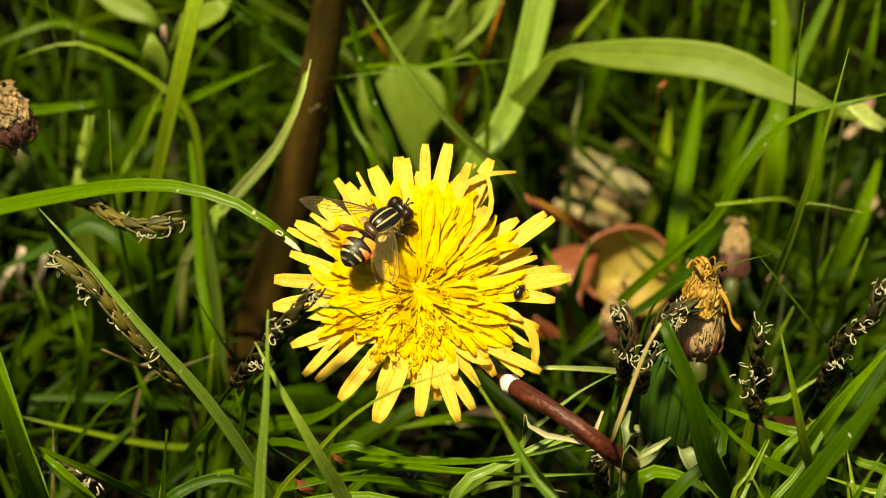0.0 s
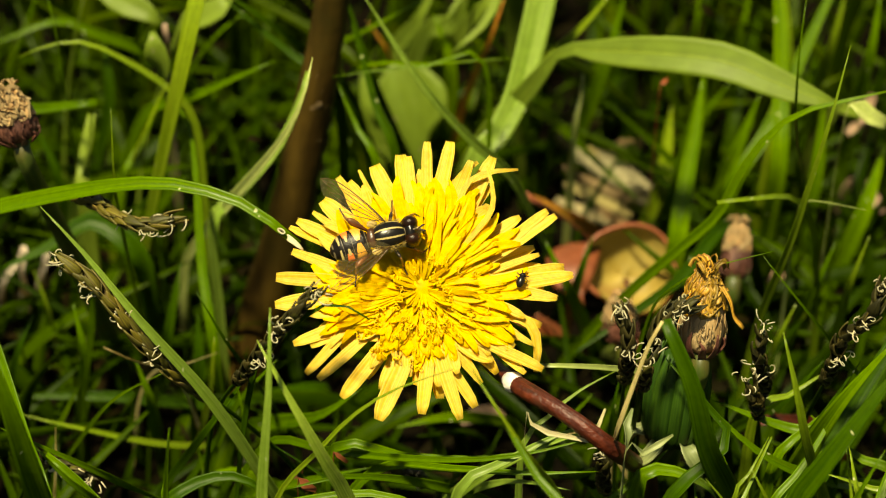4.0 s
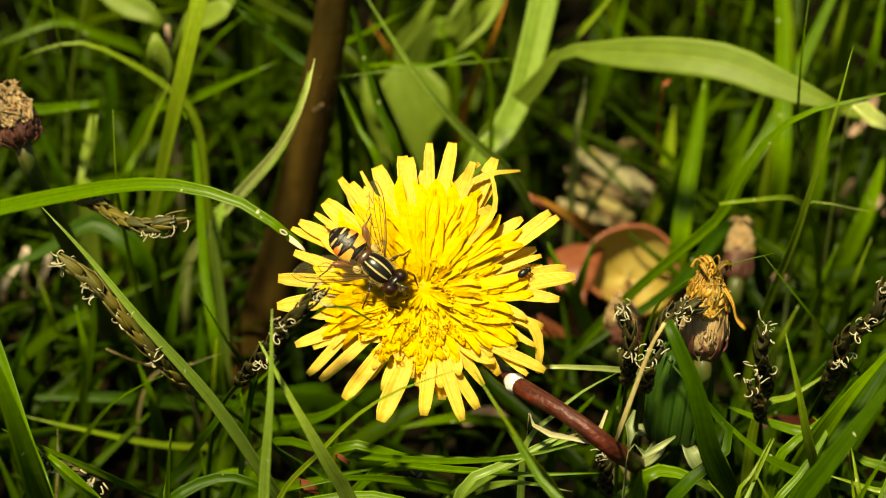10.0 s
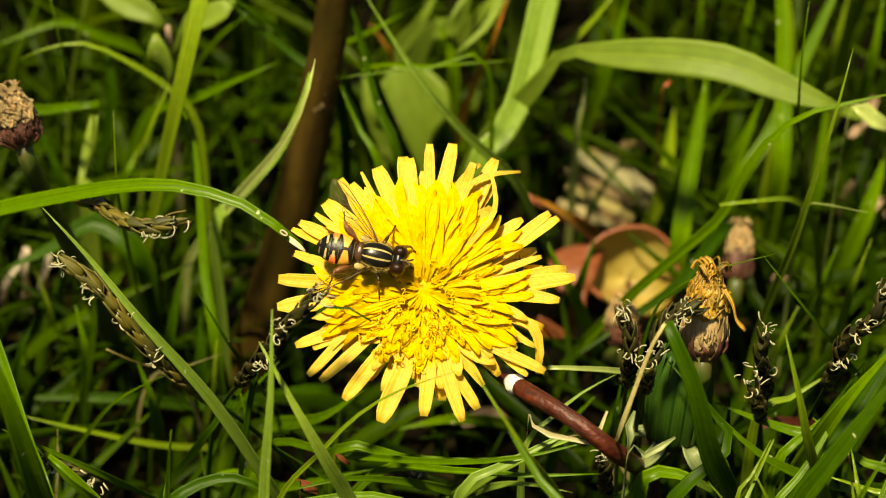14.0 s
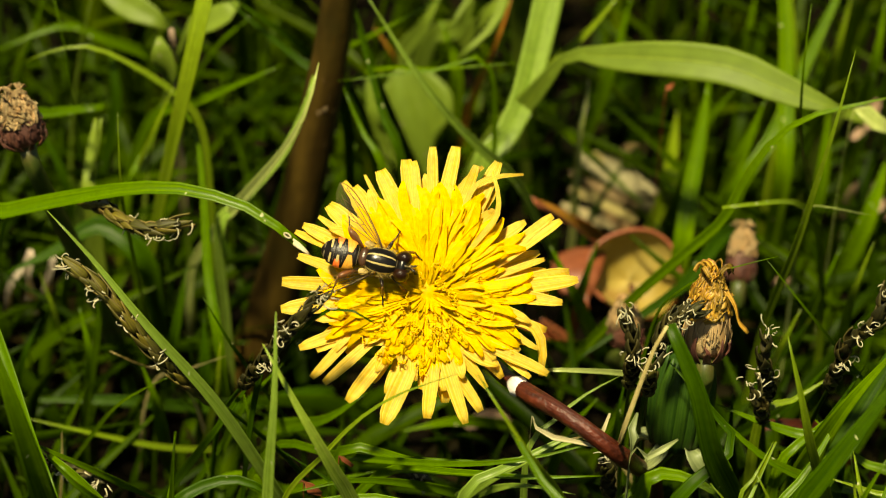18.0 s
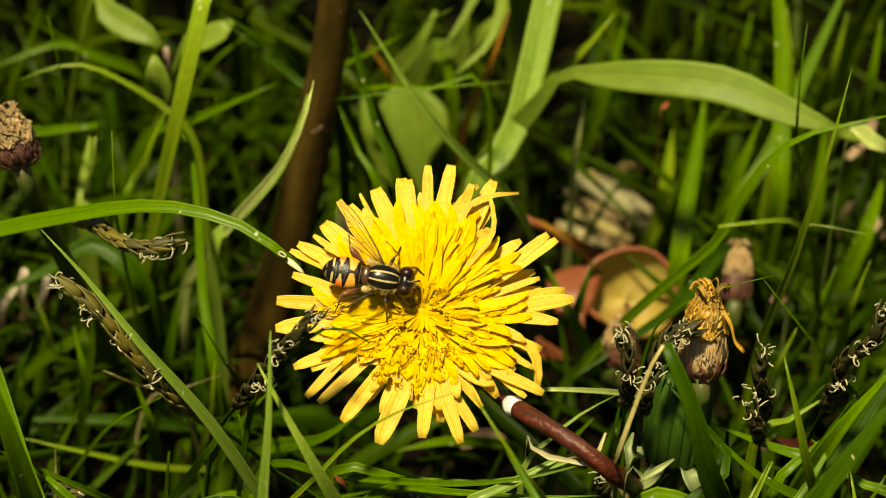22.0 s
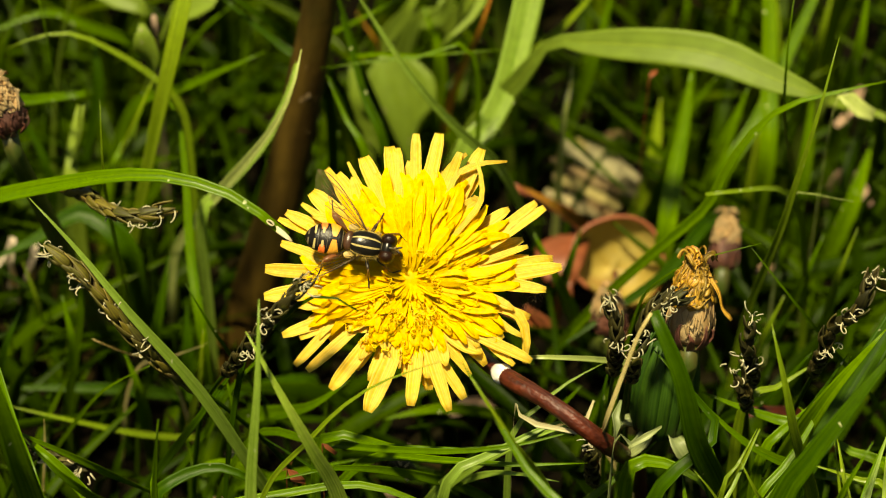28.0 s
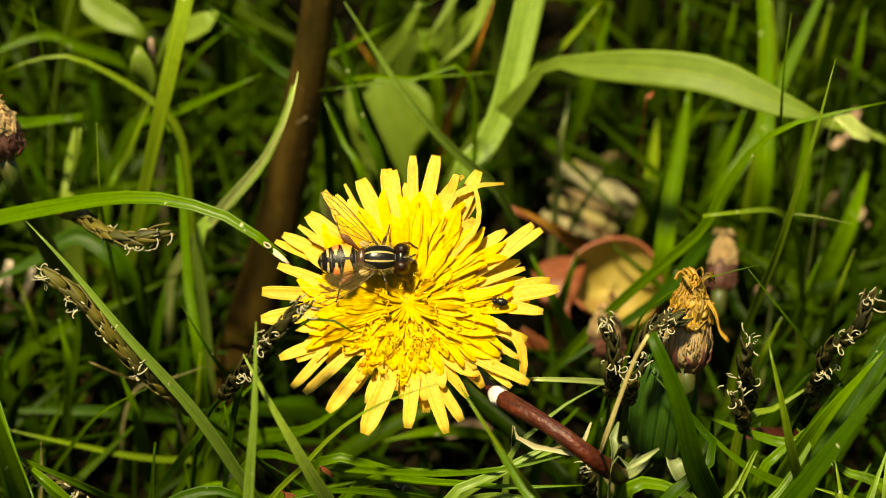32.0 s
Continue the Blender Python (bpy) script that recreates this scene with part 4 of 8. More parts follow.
def withered_head(top, base, foot, wide, tuft, seed, label, ruff=True, dark_cup=False):
    """A spent dandelion head: bract cup, shrivelled rays on top, stem down to the soil."""
    rng = np.random.default_rng(seed)
    top, base, foot = np.array(top), np.array(base), np.array(foot)
    ob = tagged(empty("withered_dandelion", Matrix.Translation(base)), label, "flower")
    axis = unit(top - base)
    tall = np.linalg.norm(top - base)
    e1 = unit(np.cross(axis, (0.2, 1, 0.1)))
    e2 = np.cross(axis, e1)

    def spot(r, a, h):
        return axis * h * tall + (e1 * math.cos(a) + e2 * math.sin(a)) * r * wide

    v, f, t = shell(lambda u, a: tuple(spot(np.interp(u, [0, 0.08, 0.25, 0.5, 0.75, 1], [0.26, 0.40, 0.47, 0.41, 0.30, 0.06]) * (1 + 0.06 * math.sin(a * 5 + u * 9)), a, 0.92 * u)), 14, 24)
    mesh_object("bract_cup", v, f, PURPLE_BRACT if dark_cup else CALYX, ob, "", t)
    cup = PURPLE_BRACT if dark_cup else CALYX
    for k in range(70):
        a, h = rng.uniform(0, 6.28), rng.uniform(0.08, 0.34)
        h1 = h + rng.uniform(0.12, 0.3)

        def side_of(h):
            return np.interp(h, [0, 0.08, 0.25, 0.5, 0.75], [0.28, 0.42, 0.49, 0.43, 0.34]) + rng.uniform(0.0, 0.035)

        line = spline([spot(side_of(h), a, h), spot(side_of((h + h1) / 2), a + rng.normal(0, 0.08), (h + h1) / 2), spot(side_of(h1), a + rng.normal(0, 0.15), h1)], 6)
        v, f, t = strip(line, taper(6, wide * rng.uniform(0.014, 0.045), 0.7, 0.4, 0.1), spot(1, a, 0), 0.3, 0.00014, 2, rng.normal(0, 0.4))
        mesh_object("bract_hair", v, f, cup, ob, "", t)
    for k in range(11):
        a = k * 0.571 + rng.normal(0, 0.08)
        h = rng.uniform(0.18, 0.32)
        line = spline([spot(0.30, a, -0.06), spot(0.47, a, 0.06), spot(0.53, a, h * 0.6), spot(0.52 + rng.uniform(0, 0.05), a + rng.normal(0, 0.08), h)], 9)
        v, f, t = strip(line, taper(9, wide * rng.uniform(0.11, 0.19), 0.9, 0.2, 0.03), spot(1, a, 0), 0.2, 0.00025, 4, rng.normal(0, 0.2))
        mesh_object("outer_bract", v, f, PURPLE_BRACT, ob, "maroon pointed bract", t)
    for k in range(9):
        a, r = rng.uniform(0, 6.28), rng.uniform(0.05, 0.2)
        line = spline([spot(r, a, 0.9), spot(r * 1.3, a, 1.02), spot(r * 1.7 + 0.05, a + 0.5, 1.08 + rng.uniform(0, 0.05)), spot(r * 1.9 + 0.1, a + 0.9, 1.0)], 9)
        v, f, t = strip(line, np.full(10, wide * rng.uniform(0.05, 0.10)), spot(1, a, 0.4), 0.6, 0.00014, 3, rng.normal(0, 0.8), ripple=0.0002, rng=rng)
        mesh_object("withered_ray", v, f, tuft, ob, "", t)
    for k in range(150):
        a, h0 = rng.uniform(0, 6.28), rng.uniform(0.42, 0.8)
        h1 = min(1.0, h0 + rng.uniform(0.12, 0.4))

        def cone(h):
            return np.interp(h, [0.4, 0.55, 0.7, 0.88, 1.0], [0.45, 0.41, 0.35, 0.24, 0.12]) + rng.uniform(-0.02, 0.05)

        da = rng.normal(0, 0.7)
        line = spline([spot(cone(h0), a, h0), spot(cone(h0 * 0.66 + h1 * 0.34), a + da * 0.3, h0 * 0.66 + h1 * 0.34), spot(cone(h0 * 0.33 + h1 * 0.67), a + da * 0.6, h0 * 0.33 + h1 * 0.67),
                       spot(cone(h1), a + da, h1), spot(cone(h1) * rng.uniform(0.6, 1.3), a + da * 1.5, h1 + rng.uniform(-0.06, 0.05))], 12)
        v, f, t = strip(line, np.full(13, wide * rng.uniform(0.05, 0.17)) * (0.8 + 0.35 * np.sin(np.linspace(0, rng.uniform(4, 9), 13))), spot(1, a, 0) + rng.normal(0, 0.0012, 3), 0.35, 0.0001, 4, rng.normal(0, 0.5), ripple=0.0002, rng=rng)
        mesh_object("withered_ray", v, f, tuft, ob, "", t)
    if ruff:
        line = spline([spot(0.30, 2.8, 0.84), spot(0.55, 2.8, 0.66), spot(0.66, 2.85, 0.46), spot(0.86, 2.9, 0.34)], 10)
        v, f, t = strip(line, np.array([1, 1, 1, 1, 0.9, 0.8, 0.7, 0.8, 1.1, 1.3, 0.8]) * 0.0006, (0.2, -1, 0.3), 0.8, 0.00014, 3, 0.8)
        mesh_object("withered_ray", v, f, tuft, ob, "limp withered ray hanging over the side", t)
    down = foot - base
    v, f, t = tube(spline([axis * 0.0004, axis * -0.004, down * 0.5 + (0, 0.001, 0), down], 20), np.linspace(0.0013, 0.0019, 21), 12)
    mesh_object("stem", v, f, HOLLOW_STEM, ob, "", t)


def green_bud(base, top, wide, foot, seed):
    """A closed dandelion head: long green bracts, pale outer bracts bent back at its foot."""
    rng = np.random.default_rng(seed)
    base, top, foot = np.array(base), np.array(top), np.array(foot)
    ob = tagged(empty("closed_dandelion", Matrix.Translation(base)), "closed dark green dandelion bud with pale bent-back bracts", "flower bud")
    axis = top - base
    e1 = unit(np.cross(axis, (0.1, 1, 0.2)))
    e2 = unit(np.cross(axis, e1))

    def spot(r, a, h):
        return axis * h + (e1 * math.cos(a) + e2 * math.sin(a)) * r * wide

    v, f, t = shell(lambda u, a: tuple(spot(np.interp(u, [0, 0.1, 0.5, 0.9, 1], [0.3, 0.44, 0.46, 0.34, 0.2]), a, u)), 12, 20)
    mesh_object("bud_core", v, f, BUD_GREEN, ob, "", t)
    for k in range(16):
        a = k * 0.3927
        line = spline([spot(0.42, a, 0.0), spot(0.5, a, 0.25), spot(0.49, a, 0.7), spot(0.34, a, 1.05)], 10)
        v, f, t = strip(line, taper(10, wide * 0.21, 0.9, 0.6, 0.2), spot(1, a, 0), -0.5, 0.0003, 4)
        mesh_object("bract", v, f, BUD_GREEN, ob, "", t)
    for a, width, drop, way in ((0.2, 0.28, 0.12, 0.4), (1.1, 0.22, 0.18, -0.6), (2.1, 0.28, 0.16, 0.5), (3.0, 0.24, 0.26, 0.2), (4.2, 0.24, 0.2, 0.2)):
        line = spline([spot(0.42, a, 0.04), spot(0.54, a, 0.02), spot(0.64, a + way * 0.2, -drop * 0.4), spot(0.68, a + way * 0.4, -drop)], 12)
        v, f, t = strip(line, taper(12, wide * width, 0.9, 0.5, 0.15), spot(1, a, 0.3), 0.5, 0.0003, 5, rng.normal(0, 0.5), ripple=0.0002, rng=rng)
        mesh_object("outer_bract", v, f, BUD_WHITE, ob, "pale bent-back bract", t)
    down = foot - base
    v, f, t = tube(spline([(0, 0, 0), down * 0.5 + (0, 0.001, 0), down], 14), 0.0019, 12)
    mesh_object("stem", v, f, HOLLOW_STEM, ob, "", t)


def sedge(points, share, count, kind):
    """A sedge spike: thin stalk, overlapping dark scales over the last share of it, curled cream stigmas."""
    rng = np.random.default_rng(len(points) * 17 + count)
    root = np.array(points[0])
    line = spline(np.array(points) - root, 60)
    ob = tagged(empty("sedge_spike", Matrix.Translation(root)), "dark sedge flower spike with curled cream stigmas" if kind == "dark" else "olive-brown sedge flower spike with curled cream stigmas", "sedge", "sedge spikes in the lawn")
    v, f, t = tube(line[:55], np.linspace(0.00055, 0.0002, 55), 7)
    mesh_object("stalk", v, f, GRASS["dark"], ob, "", t)
    skin = SCALE if kind == "dark" else OLIVE_SCALE
    first = int(60 * (1 - share))
    way = unit(np.gradient(line, axis=0))
    fat, long = (0.0012, 0.0034) if kind == "dark" else (0.0012, 0.0046)
    for k in range(int(count * 3.2)):
        i = min(59, int(first + (60 - first) * (k + 0.3) / (count * 3.2)))
        c, a = line[i], k * 2.4
        e1 = unit(np.cross(way[i], (0.3, 0.2, 0.9)))
        out = e1 * math.cos(a) + np.cross(way[i], e1) * math.sin(a)
        big = rng.uniform(0.8, 1.2) * (0.92 if kind == "dark" else 0.9)
        s = spline([c, c + out * fat * 0.8 * big + way[i] * 0.0010, c + out * fat * big + way[i] * 0.0024 * big, c + out * fat * 0.85 + way[i] * long * big], 6)
        v, f, t = strip(s, np.array([0.4, 0.9, 1.1, 1.0, 0.75, 0.4, 0.06]) * 0.0014 * big, out, -0.35, 0.0003, 4)
        mesh_object("scale", v, f, skin, ob, "", t)
    # stigmas in tufts at the tips of the spikelets
    tufts = max(1, round(count / 6))
    for k in range(tufts):
        i = 59 - int((60 - first) * 0.8 * k / tufts)
        side = unit(rng.normal(0, 1, 3) + np.array([0, -1.3, 0.7]))
        for _ in range(rng.integers(8, 12)):
            off = unit(side + rng.normal(0, 0.6, 3))
            p = line[i] + off * fat * 1.12 + way[i] * (rng.uniform(-0.001, 0.001) + long * 0.6)
            u = unit(off + rng.normal(0, 0.5, 3) + np.array([0, -0.4, 0.1]))
            w = unit(np.cross(u, rng.normal(0, 1, 3)))
            reach = rng.uniform(0.0010, 0.0021)
            bend, turn = rng.uniform(0.2, 0.42) * reach, rng.uniform(1.6, 4.8)
            a = np.linspace(0, turn, 15)[:, None]
            s = p + u * (reach * 0.5 * np.linspace(0, 1, 15)[:, None] + bend * np.sin(a)) + w * bend * (1 - np.cos(a))
            v, f, t = tube(s, np.linspace(0.00011, 0.00006, 15), 6)
            mesh_object("stigma", v, f, STIGMA, ob, "", t)


def leaf(points, widths, mat, label, name="broad_leaf", facing=FACE, cup=0.2, category="leaf", ripple=0.0, twist=0.0):
    """A broad leaf along the points from its root, widths in millimetres spread evenly along it."""
    root = np.array(points[0])
    n = 30
    line = spline(np.array(points) - root, n)
    w = np.interp(np.linspace(0, 1, n + 1), np.linspace(0, 1, len(widths)), widths) / 1000
    v, f, t = strip(line, w, facing, cup, 0.0003, 8, twist, ripple=ripple, rng=np.random.default_rng(4))
    ob = mesh_object(name, v, f, mat, None, "", t)
    ob.location = root
    if mat is BROAD:
        v, f, t = strip(line, w * 0.03 + 0.0001, facing, 0.1, 0.0004, 2, twist)
        mesh_object("midrib", v, f, BROAD, ob, "", t)
    return tagged(ob, label, category)


woody_stem()
red_twig()
red_leaf()
withered_head((0.0386, -0.0003, 0.0780), (0.0381, -0.0040, 0.0668), (0.0400, 0.045, -0.004), 0.0066, WITHERED, 41, "withered dandelion head with shrivelled golden rays on a stem")
withered_head((-0.0606, 0.0325, 0.0862), (-0.0590, 0.0310, 0.0786), (-0.054, 0.075, -0.004), 0.0066, TAN, 42, "withered dandelion head, tan and reddish, on a stem", False, True)
withered_head((0.0531, 0.0668, 0.0396), (0.0521, 0.0616, 0.0322), (0.0541, 0.0816, -0.0040), 0.0050, TAN, 43, "faded orange and pinkish dandelion head low in the grass", False, True)
withered_head((0.0318, 0.0513, 0.0350), (0.0325, 0.0500, 0.0278), (0.0325, 0.0800, -0.004), 0.0060, TAN, 44, "small brown dandelion head behind sedge spikes", False, True)
green_bud((0.0352, -0.0010, 0.0492), (0.0364, 0.0005, 0.0630), 0.0094, (0.035, 0.045, -0.004), 51)
leaf([(0.0005, 0.0895, -0.0030), (0.0033, 0.0873, 0.0209), (0.0074, 0.0840, 0.0380), (0.0121, 0.0803, 0.0503), (0.0181, 0.0772, 0.0606), (0.0223, 0.0757, 0.0677), (0.0265, 0.0732, 0.0691), (0.0327, 0.0700, 0.0707), (0.0406, 0.0667, 0.0721), (0.0485, 0.0639, 0.0723), (0.0564, 0.0607, 0.0702), (0.0617, 0.0592, 0.0688), (0.0662, 0.0583, 0.0677)], (1.0, 1.1, 1.2, 1.3, 1.4, 1.6, 1.7, 1.8, 2.6, 3.7, 4.5, 4.5, 4.4, 4.3, 3.9, 3.5, 3.0, 2.0, 1.6, 3.3, 4.6, 5.4, 5.8, 6.1, 6.2, 6.0, 5.4, 4.4, 2.8, 0.5), BROAD, "broad pale green grass leaf arching over the lawn", "broad_leaf", (0.1, -0.8, 0.6), 0.12)
leaf([(0.0723, 0.1242, -0.0030), (0.0735, 0.1174, 0.0201), (0.0753, 0.1073, 0.0365), (0.0768, 0.0993, 0.0414), (0.0808, 0.0903, 0.0452), (0.0838, 0.0885, 0.0445)], (2.0, 2.6, 2.6, 0.8), BROAD, "pale green leaf in the grass")
leaf([(-0.0539, 0.0911, -0.0030), (-0.0536, 0.0900, 0.0051), (-0.0530, 0.0882, 0.0092), (-0.0486, 0.0752, 0.0296), (-0.0432, 0.0623, 0.0533), (-0.0392, 0.0565, 0.0698), (-0.0361, 0.0562, 0.0822), (-0.0336, 0.0605, 0.0917)], (2.4, 3.2, 3.4, 3.4, 3.2, 3.0), GRASS["light"], "broad light green grass blade standing behind the flower", "grass_blade", (-0.4, -0.6, 0.6), 0.25, "grass")
leaf([(-0.0006, 0.1189, -0.0030), (-0.0006, 0.1169, 0.0002), (-0.0020, 0.1182, 0.0183), (-0.0025, 0.1188, 0.0231), (-0.0032, 0.1202, 0.0285), (-0.0046, 0.1225, 0.0335), (-0.0062, 0.1247, 0.0369)], (1.1, 1.2, 1.3, 1.4, 1.5, 1.6, 1.7, 1.8, 2.0, 2.1, 2.1, 2.2, 2.3, 2.4, 2.5, 2.8, 3.6, 4.3, 5.2, 6.0, 7.7, 11.6, 15.2, 15.6, 16.1, 15.1, 12.7, 10.4, 6.0, 1.5), BROAD, "broad light green leaf standing behind the flower")
leaf([(-0.0054, 0.1213, -0.0030), (-0.0054, 0.1193, 0.0017), (-0.0085, 0.1202, 0.0209), (-0.0105, 0.1207, 0.0295), (-0.0126, 0.1236, 0.0353)], (3.6, 9.4, 8.2, 1.0), BROAD, "broad green leaf standing behind the flower")
leaf([(-0.0008, 0.1419, -0.0030), (0.0013, 0.1375, 0.0195), (0.0046, 0.1310, 0.0354), (0.0098, 0.1206, 0.0505), (0.0149, 0.1208, 0.0557)], (1.5, 3.6, 4.9, 4.3, 0.6), BROAD, "lobed light green leaf deep in the grass")
leaf([(-0.0070, 0.1484, -0.0030), (-0.0041, 0.1423, 0.0212), (0.0002, 0.1332, 0.0385), (0.0045, 0.1240, 0.0450), (0.0066, 0.1205, 0.0517), (0.0076, 0.1217, 0.0570)], (1.5, 3.6, 4.9, 4.3, 0.6), BROAD, "lobed light green leaf deep in the grass")
leaf([(-0.0134, 0.1412, -0.0030), (-0.0110, 0.1367, 0.0187), (-0.0074, 0.1300, 0.0340), (-0.0018, 0.1195, 0.0487), (0.0014, 0.1205, 0.0553)], (1.5, 3.6, 4.9, 4.3, 0.6), BROAD, "lobed light green leaf deep in the grass")
leaf([(-0.0445, 0.0901, -0.0030), (-0.0443, 0.0859, 0.0319), (-0.0441, 0.0796, 0.0580), (-0.0440, 0.0765, 0.0632), (-0.0442, 0.0754, 0.0665), (-0.0446, 0.0755, 0.0691), (-0.0449, 0.0764, 0.0708)], (1.0, 1.0, 0.9, 0.9, 0.8, 0.8, 0.8, 0.7, 0.7, 0.6, 0.6, 0.6, 0.5, 0.5, 0.4, 0.4, 0.4, 0.3, 0.3, 0.4, 0.5, 0.6, 0.6, 0.7, 1.3, 2.8, 4.2, 4.7, 3.7, 0.8), BROAD, "small round light green leaf in the grass")
leaf([(-0.0724, 0.1184, -0.0030), (-0.0671, 0.1126, 0.0366), (-0.0590, 0.1039, 0.0665), (-0.0557, 0.1003, 0.0656), (-0.0520, 0.0975, 0.0646), (-0.0485, 0.0959, 0.0636), (-0.0460, 0.0947, 0.0621)], (1.0, 1.0, 0.9, 0.9, 0.9, 0.8, 0.8, 0.8, 0.7, 0.7, 0.7, 0.6, 0.6, 0.6, 0.5, 0.5, 0.5, 0.4, 0.4, 0.5, 0.6, 0.7, 0.8, 0.9, 2.0, 4.2, 4.9, 4.8, 3.5, 0.8), BROAD, "small round light green leaf in the grass")
leaf([(-0.0575, 0.1064, -0.0030), (-0.0518, 0.1034, 0.0325), (-0.0432, 0.0988, 0.0592), (-0.0399, 0.0970, 0.0618), (-0.0363, 0.0964, 0.0639), (-0.0338, 0.0972, 0.0657)], (1.0, 1.0, 0.9, 0.9, 0.9, 0.8, 0.8, 0.7, 0.7, 0.7, 0.6, 0.6, 0.6, 0.5, 0.5, 0.4, 0.4, 0.4, 0.3, 0.4, 0.4, 0.5, 0.6, 0.7, 0.8, 1.9, 4.1, 4.4, 3.8, 1.0), BROAD, "small round light green leaf in the grass")
leaf([(-0.0655, 0.0961, -0.0030), (-0.0637, 0.0908, 0.0200), (-0.0610, 0.0829, 0.0364), (-0.0552, 0.0657, 0.0550), (-0.0537, 0.0644, 0.0623)], (0.8, 4.1, 2.6, 0.4), BROAD, "narrow light green leaf in the grass")
leaf([(-0.0486, 0.1180, -0.0030), (-0.0477, 0.1119, 0.0262), (-0.0464, 0.1029, 0.0476), (-0.0436, 0.0840, 0.0637), (-0.0434, 0.0816, 0.0694)], (0.8, 1.9, 2.3, 1.0), PINK, "faded whitish withered flower in the grass", "withered_flower", FACE, 0.6, "flower")
leaf([(0.0444, 0.1305, 0.0033), (0.0362, 0.1304, 0.0088), (0.0291, 0.1300, 0.0131)], (2.7, 4.5, 4.5, 2.2), GRASS["cream"], "flattened dry straw lying on the soil", "straw", FACE, 0.12, "straw")
leaf([(0.0446, 0.1286, 0.0006), (0.0405, 0.1263, 0.0078)], (2.4, 4.0, 4.0, 2.0), GRASS["cream"], "flattened dry straw lying on the soil", "straw", FACE, 0.12, "straw")
leaf([(0.0410, 0.1279, -0.0004), (0.0340, 0.1273, 0.0041), (0.0271, 0.1264, 0.0080)], (1.6, 2.7, 2.7, 1.3), GRASS["dry"], "flattened dry straw lying on the soil", "straw", FACE, 0.12, "straw")
leaf([(0.0387, 0.1265, -0.0024), (0.0317, 0.1255, 0.0016), (0.0254, 0.1246, 0.0054)], (1.3, 2.2, 2.2, 1.1), GRASS["cream"], "flattened dry straw lying on the soil", "straw", FACE, 0.12, "straw")
leaf([(0.0433, 0.1284, 0.0004), (0.0374, 0.1280, 0.0046), (0.0304, 0.1273, 0.0092)], (1.1, 1.8, 1.8, 0.9), TAN, "flattened dry straw lying on the soil", "straw", FACE, 0.12, "straw")
leaf([(0.0399, 0.1338, 0.0080), (0.0375, 0.1328, 0.0097), (0.0315, 0.1304, 0.0136)], (1.3, 2.2, 2.2, 1.1), GRASS["dry"], "flattened dry straw lying on the soil", "straw", FACE, 0.12, "straw")
leaf([(0.0277, 0.1353, 0.0102), (0.0262, 0.1322, 0.0162)], (1.7, 2.9, 2.9, 1.5), GRASS["cream"], "flattened dry straw lying on the soil", "straw", FACE, 0.12, "straw")
leaf([(0.0480, 0.1266, -0.0022), (0.0459, 0.1240, 0.0045)], (1.5, 2.5, 2.5, 1.2), GRASS["cream"], "flattened dry straw lying on the soil", "straw", FACE, 0.12, "straw")
leaf([(0.0330, 0.1313, 0.0045), (0.0271, 0.1283, 0.0107)], (0.9, 1.6, 1.6, 0.8), TAN, "flattened dry straw lying on the soil", "straw", FACE, 0.12, "straw")
leaf([(0.0410, 0.1259, -0.0032), (0.0338, 0.1236, 0.0039)], (1.2, 2.0, 2.0, 1.0), TAN, "flattened dry straw lying on the soil", "straw", FACE, 0.12, "straw")
leaf([(0.0410, 0.1365, 0.0119), (0.0371, 0.1306, 0.0140)], (1.1, 1.8, 1.8, 0.9), TAN, "flattened dry straw lying on the soil", "straw", FACE, 0.12, "straw")
leaf([(0.0489, 0.1313, 0.0045), (0.0439, 0.1282, 0.0105)], (0.9, 1.6, 1.6, 0.8), TAN, "flattened dry straw lying on the soil", "straw", FACE, 0.12, "straw")
leaf([(0.0365, 0.0987, -0.0030), (0.0339, 0.0970, 0.0100), (0.0300, 0.0945, 0.0182), (0.0234, 0.0901, 0.0261), (0.0172, 0.0903, 0.0297)], (1.2, 3.0, 3.0, 0.9), RED_LEAF, "dead reddish leaf strip lying in the grass", "dead_leaf", (0, -0.5, 0.8), 0.3, "leaf")
leaf([(0.0305, 0.0810, -0.0010), (0.0249, 0.0771, 0.0072), (0.0197, 0.0778, 0.0118)], (0.9, 2.1, 2.1, 0.6), RED_LEAF, "dead reddish leaf strip lying in the grass", "dead_leaf", (0, -0.5, 0.8), 0.3, "leaf")
leaf([(0.0264, 0.0828, 0.0015), (0.0208, 0.0781, 0.0077), (0.0146, 0.0778, 0.0118)], (1.1, 2.8, 2.8, 0.8), RED_LEAF, "dead reddish leaf strip lying in the grass", "dead_leaf", (0, -0.5, 0.8), 0.3, "leaf")
leaf([(-0.0742, 0.0917, -0.0030), (-0.0740, 0.0903, 0.0051), (-0.0736, 0.0882, 0.0092), (-0.0717, 0.0775, 0.0219), (-0.0704, 0.0766, 0.0275)], (1.4, 3.5, 3.5, 1.4), PALE_PETAL, "faded pinkish-white petal in the grass", "fallen_petal", FACE, 0.5, "petal")
leaf([(-0.0722, 0.0929, -0.0030), (-0.0717, 0.0912, 0.0055), (-0.0710, 0.0888, 0.0101), (-0.0677, 0.0776, 0.0219), (-0.0665, 0.0760, 0.0267)], (1.1, 2.6, 2.6, 1.1), PALE_PETAL, "faded pinkish-white petal in the grass", "fallen_petal", FACE, 0.5, "petal")
